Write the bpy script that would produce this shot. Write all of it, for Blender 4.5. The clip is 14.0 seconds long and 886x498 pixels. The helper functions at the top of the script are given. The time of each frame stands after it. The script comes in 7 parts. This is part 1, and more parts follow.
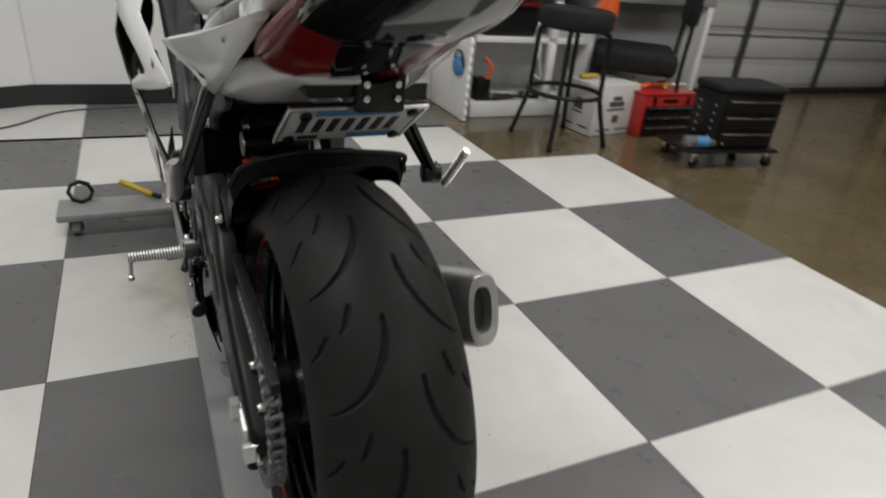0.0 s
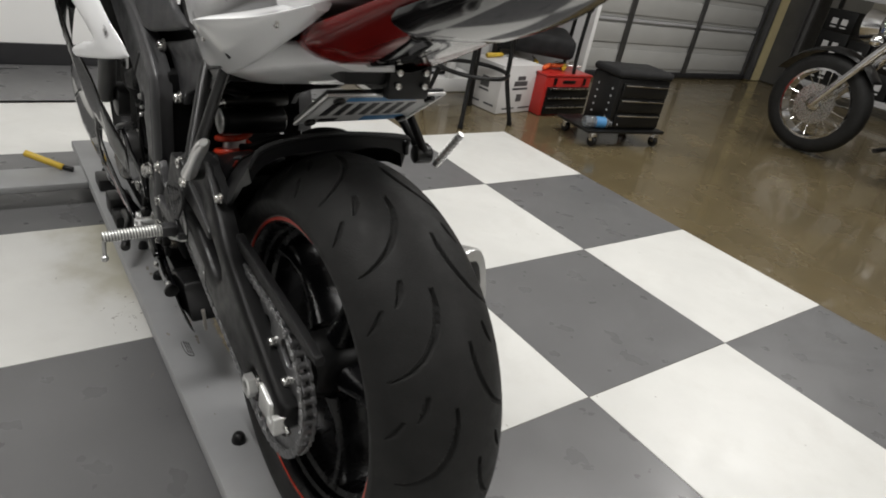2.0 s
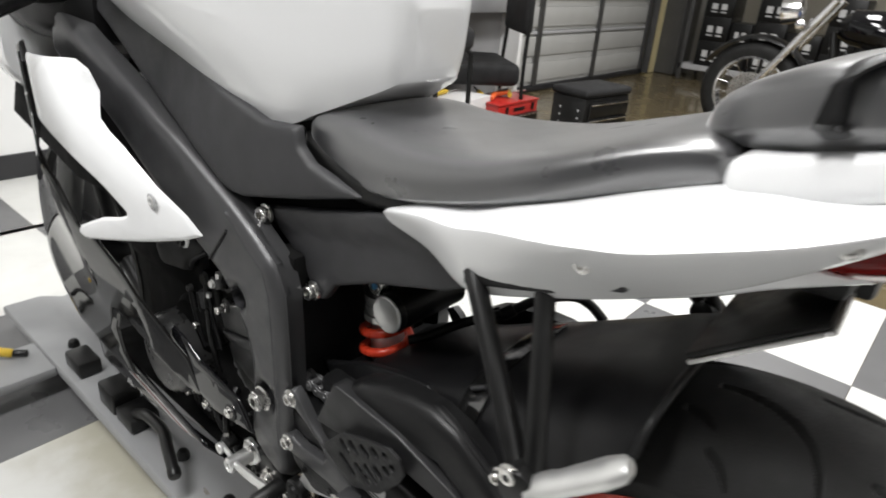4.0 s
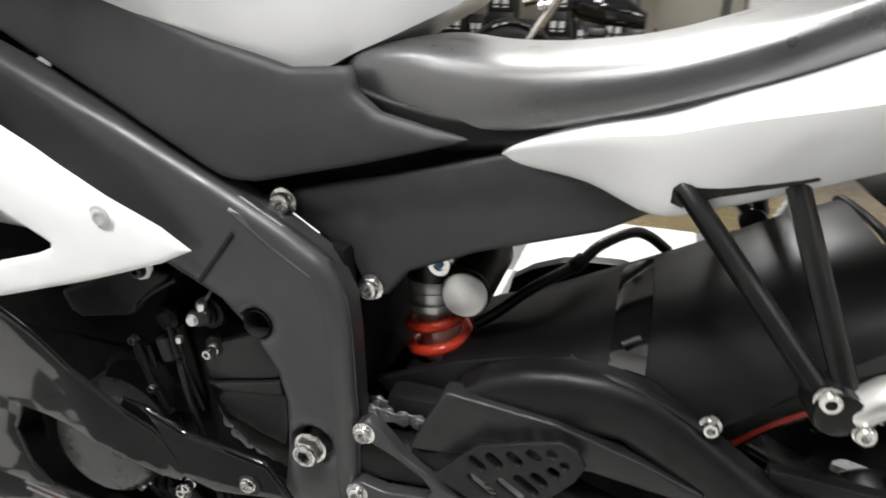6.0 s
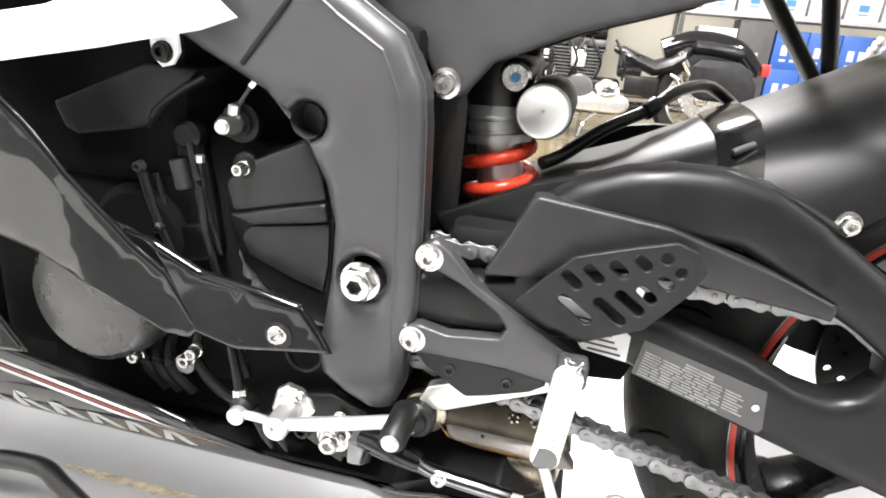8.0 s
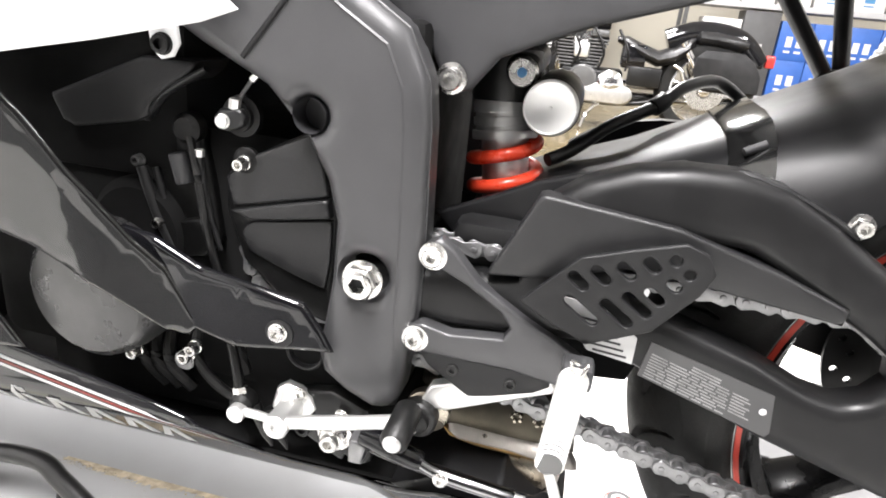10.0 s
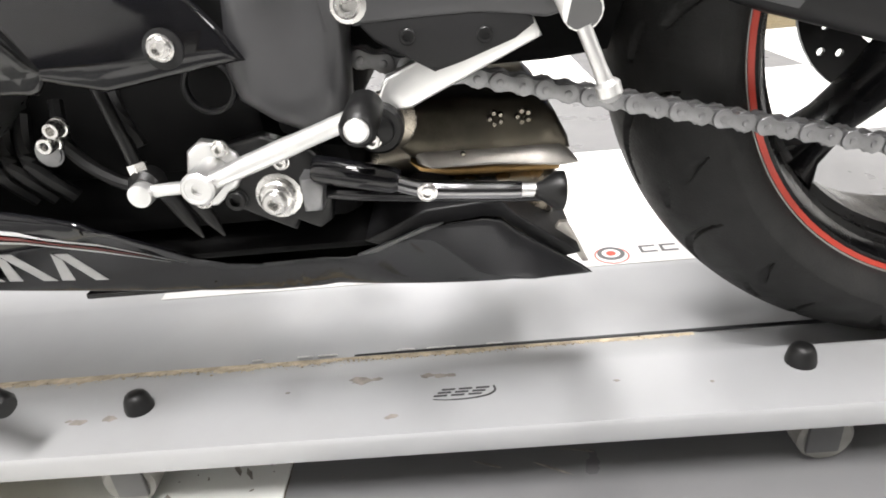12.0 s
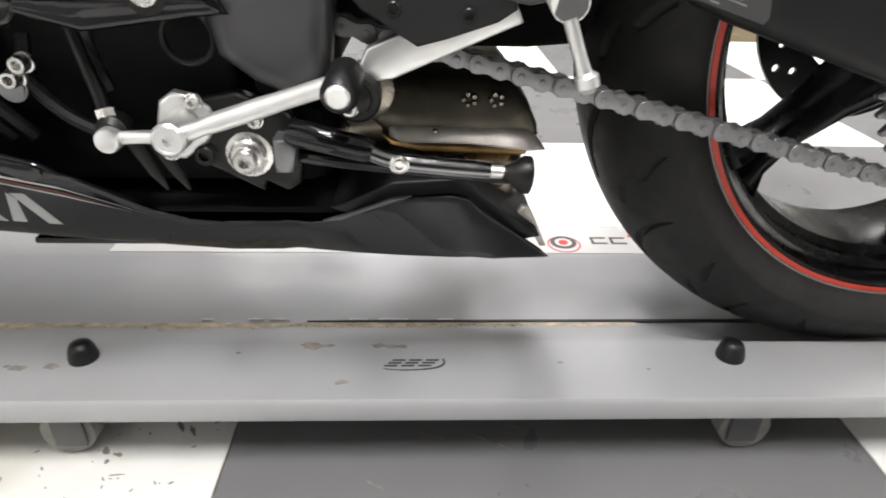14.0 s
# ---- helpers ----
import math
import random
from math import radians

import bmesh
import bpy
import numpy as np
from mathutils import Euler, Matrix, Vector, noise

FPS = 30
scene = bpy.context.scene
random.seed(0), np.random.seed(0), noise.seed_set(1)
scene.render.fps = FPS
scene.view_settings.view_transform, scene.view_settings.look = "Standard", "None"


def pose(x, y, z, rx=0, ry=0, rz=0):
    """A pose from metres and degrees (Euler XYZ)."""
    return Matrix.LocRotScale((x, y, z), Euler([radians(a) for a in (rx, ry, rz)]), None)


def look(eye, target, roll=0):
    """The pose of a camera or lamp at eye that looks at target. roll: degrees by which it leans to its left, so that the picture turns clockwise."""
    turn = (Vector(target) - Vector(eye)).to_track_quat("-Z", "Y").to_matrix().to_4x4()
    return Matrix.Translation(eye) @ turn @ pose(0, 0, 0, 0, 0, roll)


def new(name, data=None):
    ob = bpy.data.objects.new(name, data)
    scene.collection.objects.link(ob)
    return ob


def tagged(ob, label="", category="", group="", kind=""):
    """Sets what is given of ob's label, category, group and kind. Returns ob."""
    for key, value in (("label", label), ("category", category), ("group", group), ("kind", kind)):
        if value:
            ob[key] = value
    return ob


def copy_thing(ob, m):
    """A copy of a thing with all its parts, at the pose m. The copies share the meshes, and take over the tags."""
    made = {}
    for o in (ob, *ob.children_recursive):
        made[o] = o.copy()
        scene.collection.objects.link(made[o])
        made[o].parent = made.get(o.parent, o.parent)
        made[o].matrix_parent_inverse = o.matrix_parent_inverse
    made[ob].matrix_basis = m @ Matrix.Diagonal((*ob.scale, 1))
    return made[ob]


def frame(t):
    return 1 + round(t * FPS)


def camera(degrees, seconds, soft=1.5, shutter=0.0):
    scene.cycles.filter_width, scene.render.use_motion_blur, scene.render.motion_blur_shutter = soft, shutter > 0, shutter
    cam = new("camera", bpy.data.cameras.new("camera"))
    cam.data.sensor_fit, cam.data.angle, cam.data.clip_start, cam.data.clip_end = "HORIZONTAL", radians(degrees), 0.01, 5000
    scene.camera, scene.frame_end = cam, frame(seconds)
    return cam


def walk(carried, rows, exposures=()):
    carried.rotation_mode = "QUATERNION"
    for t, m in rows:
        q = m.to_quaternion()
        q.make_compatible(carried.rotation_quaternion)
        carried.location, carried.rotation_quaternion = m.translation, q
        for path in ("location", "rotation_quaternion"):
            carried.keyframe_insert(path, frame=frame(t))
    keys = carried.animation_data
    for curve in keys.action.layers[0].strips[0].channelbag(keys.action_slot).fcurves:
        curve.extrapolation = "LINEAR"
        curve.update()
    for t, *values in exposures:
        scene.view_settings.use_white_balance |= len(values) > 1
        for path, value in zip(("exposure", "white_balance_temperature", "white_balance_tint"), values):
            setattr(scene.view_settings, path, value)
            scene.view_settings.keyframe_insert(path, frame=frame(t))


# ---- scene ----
cam = camera(70.1, 14.0, soft=1.8, shutter=0.5)
PATH = [
    (0, (0.265, -0.753, 0.981), (1.078, 0.841, 0.088), 5.9),
    (0.5, (0.138, -0.754, 0.961), (1.102, 0.708, -0.006), 5.4),
    (1, (0.107, -0.749, 0.966), (1.104, 0.688, -0.004), 6.7),
    (1.5, (0.093, -0.735, 0.969), (1.104, 0.679, -0.02), 9.4),
    (2, (0.075, -0.71, 0.993), (1.204, 0.661, 0.073), 11.0),
    (2.3, (0.065, -0.652, 0.987), (1.147, 0.753, 0.061), 11.9),
    (2.5, (0.06, -0.594, 0.982), (1.033, 0.86, 0.015), 9.7),
    (2.7, (0.059, -0.515, 0.995), (0.963, 0.954, -0.017), 6.6),
    (3, (0.069, -0.423, 1.031), (0.927, 1.118, 0.089), 6.3),
    (3.5, (0.031, -0.232, 1.022), (1.192, 1.199, 0.245), 8.0),
    (3.7, (-0.013, -0.151, 1.007), (1.287, 1.133, 0.193), 6.2),
    (5.8, (-0.075, 0.233, 0.893), (1.573, 1.052, 0.11), 1.5),
    (6, (-0.104, 0.268, 0.874), (1.664, 0.809, 0.111), 1.4),
    (6.5, (-0.126, 0.314, 0.852), (1.685, 0.733, 0.116), 2.5),
    (7, (-0.113, 0.315, 0.751), (1.754, 0.673, 0.129), 4.1),
    (7.5, (-0.135, 0.364, 0.681), (1.718, 0.761, 0.041), 4.5),
    (8, (-0.123, 0.371, 0.664), (1.723, 0.748, -0.007), 5.2),
    (10.5, (-0.107, 0.382, 0.668), (1.724, 0.748, -0.05), 5.8),
    (11, (-0.093, 0.394, 0.615), (1.703, 0.708, -0.208), 1.2),
    (11.5, (-0.084, 0.413, 0.475), (1.71, 0.595, -0.39), -3.6),
    (12, (-0.078, 0.421, 0.452), (1.705, 0.505, -0.45), -5.8),
    (12.5, (-0.079, 0.423, 0.455), (1.704, 0.46, -0.45), -4.9),
    (13, (-0.075, 0.447, 0.455), (1.704, 0.411, -0.457), -1.2),
    (13.5, (-0.088, 0.448, 0.451), (1.673, 0.419, -0.495), -1.1),
    (14, (-0.091, 0.433, 0.454), (1.661, 0.354, -0.508), 1.5),
]
EXPOSURES = [(0.0, -1.2, 6450, 10), (0.5, -1.0, 6450, 10), (1.5, -0.88, 6450, 10), (2.5, -0.68, 6400, 10), (3.0, -0.05, 6300, 10), (3.7, -0.2, 6300, 10), (5.8, 0.0, 6350, 10), (6.5, 0.5, 6350, 10), (7.0, 1.2, 6350, 11), (7.5, 1.68, 6350, 11), (8.0, 1.75, 6350, 12), (10.5, 1.6, 6350, 13), (11.0, 1.45, 6350, 12), (11.5, 1.22, 6400, 12), (13.0, 1.02, 6400, 12), (14.0, 0.58, 6400, 12)]
walk(cam, [(t, look(eye, target, roll)) for t, eye, target, roll in PATH], EXPOSURES)

# ---- light ----
world = bpy.data.worlds.new("world")
world.use_nodes = True
world.node_tree.nodes["Background"].inputs[0].default_value = (0.5, 0.5, 0.5, 1)
world.node_tree.nodes["Background"].inputs[1].default_value = 0.1
scene.world = world
CEILING = 3.0
LAMPS = [(-0.75, 0.6, 84.0), (0.95, 0.4, 46.0), (2.6, 0.8, 62.0), (4.8, 0.8, 64.0), (-0.9, -2.4, 16.0), (0.9, -2.4, 26.0), (3.0, -2.4, 66.0)]

# ---- materials ----
def mat(name, color, rough=0.5, metal=0.0, var=0.06, scale=8.0, bump=0.0, bscale=60.0, coat=0.0, stain=None,
        stain_scale=3.0, stain_amount=0.0, rand=0.0, rough_var=0.08, ior=1.5):
    m = bpy.data.materials.new(name)
    m.use_nodes = True
    nt = m.node_tree
    n, l = nt.nodes, nt.links
    b = n["Principled BSDF"]
    tc = n.new("ShaderNodeTexCoord")
    noise_a = n.new("ShaderNodeTexNoise")
    noise_a.inputs["Scale"].default_value = scale
    noise_a.inputs["Detail"].default_value = 6
    l.new(tc.outputs["Object"], noise_a.inputs["Vector"])
    ramp = n.new("ShaderNodeMapRange")
    ramp.inputs[1].default_value, ramp.inputs[2].default_value = 0.3, 0.7
    ramp.inputs[3].default_value, ramp.inputs[4].default_value = 1 - var, 1 + var
    l.new(noise_a.outputs[0], ramp.inputs[0])
    hsv = n.new("ShaderNodeHueSaturation")
    hsv.inputs["Color"].default_value = (*color, 1)
    l.new(ramp.outputs[0], hsv.inputs["Value"])
    out = hsv.outputs[0]
    if rand:
        info = n.new("ShaderNodeObjectInfo")
        r2 = n.new("ShaderNodeMapRange")
        r2.inputs[3].default_value, r2.inputs[4].default_value = 1 - rand, 1 + rand
        l.new(info.outputs["Random"], r2.inputs[0])
        h2 = n.new("ShaderNodeHueSaturation")
        l.new(out, h2.inputs["Color"])
        l.new(r2.outputs[0], h2.inputs["Value"])
        out = h2.outputs[0]
    if stain:
        noise_s = n.new("ShaderNodeTexNoise")
        noise_s.inputs["Scale"].default_value = stain_scale
        noise_s.inputs["Detail"].default_value = 8
        noise_s.inputs["Roughness"].default_value = 0.65
        l.new(tc.outputs["Object"], noise_s.inputs["Vector"])
        mr = n.new("ShaderNodeMapRange")
        mr.inputs[1].default_value, mr.inputs[2].default_value = 0.5, 0.75
        mr.inputs[3].default_value, mr.inputs[4].default_value = 0, stain_amount
        l.new(noise_s.outputs[0], mr.inputs[0])
        mix = n.new("ShaderNodeMix")
        mix.data_type = "RGBA"
        l.new(mr.outputs[0], mix.inputs["Factor"])
        l.new(out, mix.inputs["A"])
        mix.inputs["B"].default_value = (*stain, 1)
        out = mix.outputs["Result"]
    l.new(out, b.inputs["Base Color"])
    rr = n.new("ShaderNodeMapRange")
    rr.inputs[1].default_value, rr.inputs[2].default_value = 0.3, 0.7
    rr.inputs[3].default_value, rr.inputs[4].default_value = max(0.02, rough - rough_var), min(1, rough + rough_var)
    noise_r = n.new("ShaderNodeTexNoise")
    noise_r.inputs["Scale"].default_value = scale * 2.3
    noise_r.inputs["Detail"].default_value = 5
    l.new(tc.outputs["Object"], noise_r.inputs["Vector"])
    l.new(noise_r.outputs[0], rr.inputs[0])
    l.new(rr.outputs[0], b.inputs["Roughness"])
    b.inputs["Metallic"].default_value = metal
    b.inputs["IOR"].default_value = ior
    b.inputs["Coat Weight"].default_value = coat
    b.inputs["Coat Roughness"].default_value = 0.05
    if bump:
        nb = n.new("ShaderNodeTexNoise")
        nb.inputs["Scale"].default_value = bscale
        nb.inputs["Detail"].default_value = 4
        l.new(tc.outputs["Object"], nb.inputs["Vector"])
        bp = n.new("ShaderNodeBump")
        bp.inputs["Strength"].default_value = bump
        bp.inputs["Distance"].default_value = 0.002
        l.new(nb.outputs[0], bp.inputs["Height"])
        l.new(bp.outputs[0], b.inputs["Normal"])
    return m


def glow(name, color, strength):
    m = bpy.data.materials.new(name)
    m.use_nodes = True
    b = m.node_tree.nodes["Principled BSDF"]
    b.inputs["Base Color"].default_value = (*color, 1)
    b.inputs["Emission Color"].default_value = (*color, 1)
    b.inputs["Emission Strength"].default_value = strength
    return m


WHITE_PAINT = mat("white_gloss_paint", (0.84, 0.845, 0.85), 0.22, coat=0.6, var=0.015, rough_var=0.04)
FRAME_PAINT = mat("dark_grey_satin_frame_paint", (0.050, 0.050, 0.052), 0.38, metal=0.25, var=0.06, scale=20, bump=0.06, bscale=900)
GUARD = mat("satin_dark_guard_plastic", (0.010, 0.010, 0.0106), 0.44, var=0.1, scale=16, bump=0.15, bscale=1400)
PLASTIC = mat("matte_black_textured_plastic", (0.007, 0.007, 0.0075), 0.45, var=0.1, scale=14, bump=0.2, bscale=1500, ior=1.4)
GREY_PLASTIC = mat("dark_grey_textured_plastic", (0.028, 0.028, 0.030), 0.5, var=0.08, scale=14, bump=0.25, bscale=1600)
GLOSS_BLACK = mat("gloss_black_fairing_paint", (0.005, 0.005, 0.006), 0.07, var=0.2, scale=9, stain=(0.04, 0.038, 0.036), stain_scale=7, stain_amount=0.12, rough_var=0.03, ior=1.45)
HUGGER = mat("satin_black_hugger_plastic", (0.006, 0.006, 0.0065), 0.36, var=0.15, scale=10, ior=1.33, rough_var=0.05)
HUGGER_GLOSS = mat("gloss_black_hugger_band", (0.008, 0.008, 0.008), 0.10, var=0.15, scale=10, ior=1.9, rough_var=0.03)
# Pale cloudy patches paint reflections, and some dust, onto the gloss black.
PATCHED_BLACK = mat("pale_patched_gloss_black", (0.006, 0.006, 0.006), 0.05, var=0.3, scale=6, stain=(0.05, 0.048, 0.045), stain_scale=5, stain_amount=0.3, rough_var=0.04)
# Dark grey with paler blotches.
MOTTLED_COVER = mat("mottled_grey_cover", (0.026, 0.026, 0.026), 0.3, var=0.25, scale=14, stain=(0.07, 0.068, 0.065), stain_scale=16, stain_amount=0.5, bump=0.12, bscale=500, ior=1.6)
COVER = mat("satin_black_casting", (0.011, 0.011, 0.0115), 0.38, var=0.12, scale=18, bump=0.12, bscale=600, ior=1.4)
SWINGARM = mat("satin_black_swingarm_paint", (0.007, 0.007, 0.0073), 0.42, var=0.1, scale=18, ior=1.36)
BLACK = mat("black_powder_coat", (0.006, 0.006, 0.006), 0.36, var=0.2, scale=20, ior=1.4)
# Shade of the recesses goes into this nearly unreflective black.
DEEP = mat("recess_shade_black", (0.006, 0.006, 0.006), 0.8, var=0.3, scale=14, ior=1.2)
ENGINE = mat("matte_black_engine_paint", (0.004, 0.004, 0.004), 0.4, var=0.25, scale=16, bump=0.15, bscale=400, ior=1.32)
RUBBER = mat("tyre_rubber", (0.015, 0.015, 0.0146), 0.6, var=0.18, scale=22, bump=0.25, bscale=500, stain=(0.03, 0.029, 0.028), stain_scale=18, stain_amount=0.35, ior=1.33)
HOSE = mat("black_hose_rubber", (0.005, 0.005, 0.005), 0.42, var=0.1, scale=30, ior=1.4)
SEAT_VINYL = mat("black_seat_vinyl", (0.036, 0.036, 0.038), 0.34, var=0.06, scale=10, bump=0.15, bscale=900, ior=1.95)
RED_LENS = mat("red_tail_lens", (0.15, 0.007, 0.006), 0.16, var=0.1, scale=12, ior=1.35)
SMOKE_LENS = mat("smoked_black_lens", (0.006, 0.0055, 0.006), 0.06, var=0.1, ior=1.5, rough_var=0.02)
RED = mat("red_spring_paint", (0.62, 0.05, 0.02), 0.3, var=0.1, scale=30)
RED_TAPE = mat("red_rim_tape", (0.62, 0.06, 0.035), 0.4, var=0.08, scale=30)
ALU = mat("silver_cast_aluminium", (0.74, 0.74, 0.73), 0.36, metal=0.85, var=0.06, scale=30)
STEEL = mat("bright_zinc_steel", (0.7, 0.69, 0.67), 0.26, metal=1.0, var=0.12, scale=40)
CHAIN = mat("grey_steel_chain", (0.25, 0.25, 0.255), 0.42, metal=0.85, var=0.15, scale=60, stain=(0.05, 0.047, 0.043), stain_scale=50, stain_amount=0.4)
EXHAUST = mat("stained_stainless_exhaust", (0.34, 0.31, 0.26), 0.28, metal=1.0, var=0.2, scale=12, stain=(0.16, 0.09, 0.035), stain_scale=9, stain_amount=0.75)
MUFFLER = mat("brushed_silver_muffler", (0.62, 0.62, 0.61), 0.35, metal=0.9, var=0.1, scale=25)
DOLLY = mat("silver_powder_coat", (0.345, 0.35, 0.355), 0.62, metal=0.35, var=0.04, scale=5, stain=(0.3, 0.29, 0.27), stain_scale=4, stain_amount=0.3)
DIRT = mat("dry_sandy_dirt", (0.46, 0.39, 0.28), 0.95, var=0.35, scale=70, bump=0.8, bscale=260)
STAIN = mat("dark_chip_stain", (0.20, 0.18, 0.16), 0.7, var=0.4, scale=90)
TILE_WHITE = mat("white_vinyl_tile", (0.66, 0.66, 0.635), 0.36, var=0.05, scale=5, rand=0.02, bump=0.05, bscale=160, stain=(0.46, 0.44, 0.40), stain_scale=7, stain_amount=0.22)
TILE_GREY = mat("grey_vinyl_tile", (0.136, 0.136, 0.138), 0.32, var=0.07, scale=4, rand=0.03, bump=0.05, bscale=160, stain=(0.10, 0.10, 0.10), stain_scale=8, stain_amount=0.3)
EPOXY = mat("brown_sealed_concrete", (0.125, 0.098, 0.052), 0.24, var=0.16, scale=2.2, stain=(0.07, 0.058, 0.034), stain_scale=1.6, stain_amount=0.6, coat=0.3)
WALL = mat("white_wall_paint", (0.8, 0.8, 0.79), 0.6, var=0.02, scale=2, bump=0.05, bscale=200)
GREY_WALL = mat("grey_wall_paint", (0.46, 0.46, 0.45), 0.6, var=0.04, scale=2)
DARK_WALL = mat("unseen_wall_dark_grey", (0.05, 0.05, 0.052), 0.6, var=0.06, scale=2)
BASE = mat("black_vinyl_baseboard", (0.02, 0.02, 0.022), 0.45, var=0.1)
DOOR_MAT = mat("white_steel_garage_door", (0.44, 0.44, 0.425), 0.5, var=0.05, scale=3, bump=0.08, bscale=300)
DARK_STEEL = mat("dark_galvanised_steel", (0.10, 0.10, 0.10), 0.45, metal=0.5, var=0.1)
JAMB = mat("pale_yellow_painted_wood", (0.58, 0.5, 0.28), 0.55, var=0.06)
CARTON = mat("white_cardboard", (0.62, 0.61, 0.6), 0.75, var=0.04)
YELLOW = mat("yellow_plastic", (0.62, 0.42, 0.04), 0.4)
ORANGE = mat("orange_plastic", (0.75, 0.13, 0.03), 0.45)
TOOL_RED = mat("red_painted_steel", (0.42, 0.025, 0.02), 0.35, coat=0.3)
BLUE_BOX = mat("blue_printed_cardboard", (0.03, 0.11, 0.40), 0.5, var=0.1)
TOWER = mat("dark_grey_printed_card", (0.07, 0.07, 0.072), 0.5, var=0.1)
DARK_CHROME = mat("dark_polished_steel", (0.22, 0.22, 0.225), 0.14, metal=1.0, var=0.1, scale=30)
CHROME = mat("polished_chrome", (0.8, 0.8, 0.81), 0.1, metal=1.0, var=0.03)
CLOTH = mat("black_chair_fabric", (0.005, 0.005, 0.0055), 0.85, bump=0.3, bscale=700)
LIGHT_GREY = mat("light_grey_plastic", (0.45, 0.45, 0.46), 0.45)
BENCH = mat("grey_bench_laminate", (0.29, 0.29, 0.295), 0.45, var=0.04)
LABEL = mat("pale_printed_label", (0.55, 0.55, 0.55), 0.5)
LABEL_DARK = mat("dark_grey_label", (0.045, 0.045, 0.046), 0.35)
PRINT = mat("faint_grey_print", (0.19, 0.19, 0.19), 0.45, var=0.3, scale=60)
PRINT_PALE = mat("worn_pale_print", (0.42, 0.42, 0.42), 0.45, var=0.12, scale=40)
MUTED_RED = mat("faded_red_print", (0.12, 0.018, 0.015), 0.4, var=0.1, scale=30)
RIB_GLEAM = mat("rib_gleam_grey", (0.10, 0.10, 0.10), 0.4, var=0.3, scale=40)
PEG = mat("pale_anodised_alloy", (0.82, 0.82, 0.80), 0.42, metal=0.6, var=0.05, scale=40)
INK = mat("dark_ink", (0.02, 0.02, 0.022), 0.5)
BLUE_INK = mat("blue_ink", (0.06, 0.22, 0.45), 0.5)
EXHAUST_DARK = mat("sooty_olive_exhaust", (0.105, 0.094, 0.072), 0.42, metal=0.8, var=0.3, scale=26, stain=(0.03, 0.025, 0.016), stain_scale=22, stain_amount=0.7)
EXHAUST_LIGHT = mat("dull_stainless_lip", (0.50, 0.475, 0.44), 0.42, metal=0.75, var=0.12, scale=16, stain=(0.16, 0.13, 0.10), stain_scale=30, stain_amount=0.5)
EXHAUST_GOLD = mat("heat_tinted_seam", (0.42, 0.27, 0.11), 0.38, metal=0.85, var=0.35, scale=40)
RIM_BLACK = mat("gloss_black_rim_paint", (0.004, 0.004, 0.0045), 0.26, var=0.1, scale=14, ior=1.3)
RIM_LIP = mat("grey_machined_rim_lip", (0.30, 0.30, 0.29), 0.42, metal=0.7, var=0.1, scale=40)
CREAM_WALL = mat("cream_wall_paint", (0.70, 0.66, 0.56), 0.6, var=0.04, scale=2)
CASTER = mat("grey_caster_rubber", (0.22, 0.215, 0.20), 0.55, var=0.2, scale=30)
BOTTLE = mat("clear_plastic_bottle", (0.75, 0.8, 0.85), 0.08)
BOTTLE.node_tree.nodes["Principled BSDF"].inputs["Transmission Weight"].default_value = 0.85
sv = SEAT_VINYL.node_tree.nodes["Principled BSDF"].inputs
sv["Sheen Weight"].default_value, sv["Sheen Roughness"].default_value = 0.9, 0.22
sv["Coat Weight"].default_value, sv["Coat Roughness"].default_value = 1.0, 0.28
GLOW = glow("led_diffuser", (1.0, 0.98, 0.95), 4.0)



def stained(base, name, color, x0, x1, y0, y1, amount):
    """A copy of a material with a cloudy spill that sets in between x0 and x1 and between y0 and y1 of the piece."""
    m = base.copy()
    m.name = name
    n, l = m.node_tree.nodes, m.node_tree.links
    b = n["Principled BSDF"]
    tc = n.new("ShaderNodeTexCoord")
    cloud = n.new("ShaderNodeTexNoise")
    cloud.inputs["Scale"].default_value, cloud.inputs["Detail"].default_value = 9.0, 8
    l.new(tc.outputs["Object"], cloud.inputs["Vector"])
    sep = n.new("ShaderNodeSeparateXYZ")
    l.new(tc.outputs["Object"], sep.inputs[0])
    value = None
    for axis, lo, hi in ((0, x0, x1), (1, y0, y1)):
        shift = n.new("ShaderNodeMath")
        shift.operation = "MULTIPLY_ADD"
        l.new(cloud.outputs[0], shift.inputs[0])
        shift.inputs[1].default_value = 0.30
        l.new(sep.outputs[axis], shift.inputs[2])
        ramp = n.new("ShaderNodeMapRange")
        ramp.interpolation_type = "SMOOTHSTEP"
        ramp.inputs[1].default_value, ramp.inputs[2].default_value = lo + 0.15, hi + 0.15
        l.new(shift.outputs[0], ramp.inputs[0])
        if value is None:
            value = ramp.outputs[0]
        else:
            mul = n.new("ShaderNodeMath")
            mul.operation = "MULTIPLY"
            l.new(value, mul.inputs[0])
            l.new(ramp.outputs[0], mul.inputs[1])
            value = mul.outputs[0]
    scale = n.new("ShaderNodeMath")
    scale.operation = "MULTIPLY"
    l.new(value, scale.inputs[0])
    scale.inputs[1].default_value = amount
    mix = n.new("ShaderNodeMix")
    mix.data_type = "RGBA"
    l.new(scale.outputs[0], mix.inputs["Factor"])
    l.new(b.inputs["Base Color"].links[0].from_socket, mix.inputs["A"])
    mix.inputs["B"].default_value = (*color, 1)
    l.new(mix.outputs["Result"], b.inputs["Base Color"])
    return m


TILE_SPILL = stained(TILE_WHITE, "white_vinyl_tile_with_olive_spill", (0.27, 0.245, 0.14), -0.17, 0.03, -0.26, 0.05, 0.62)

# ---- helpers of this scene ----
from mathutils.geometry import delaunay_2d_cdt


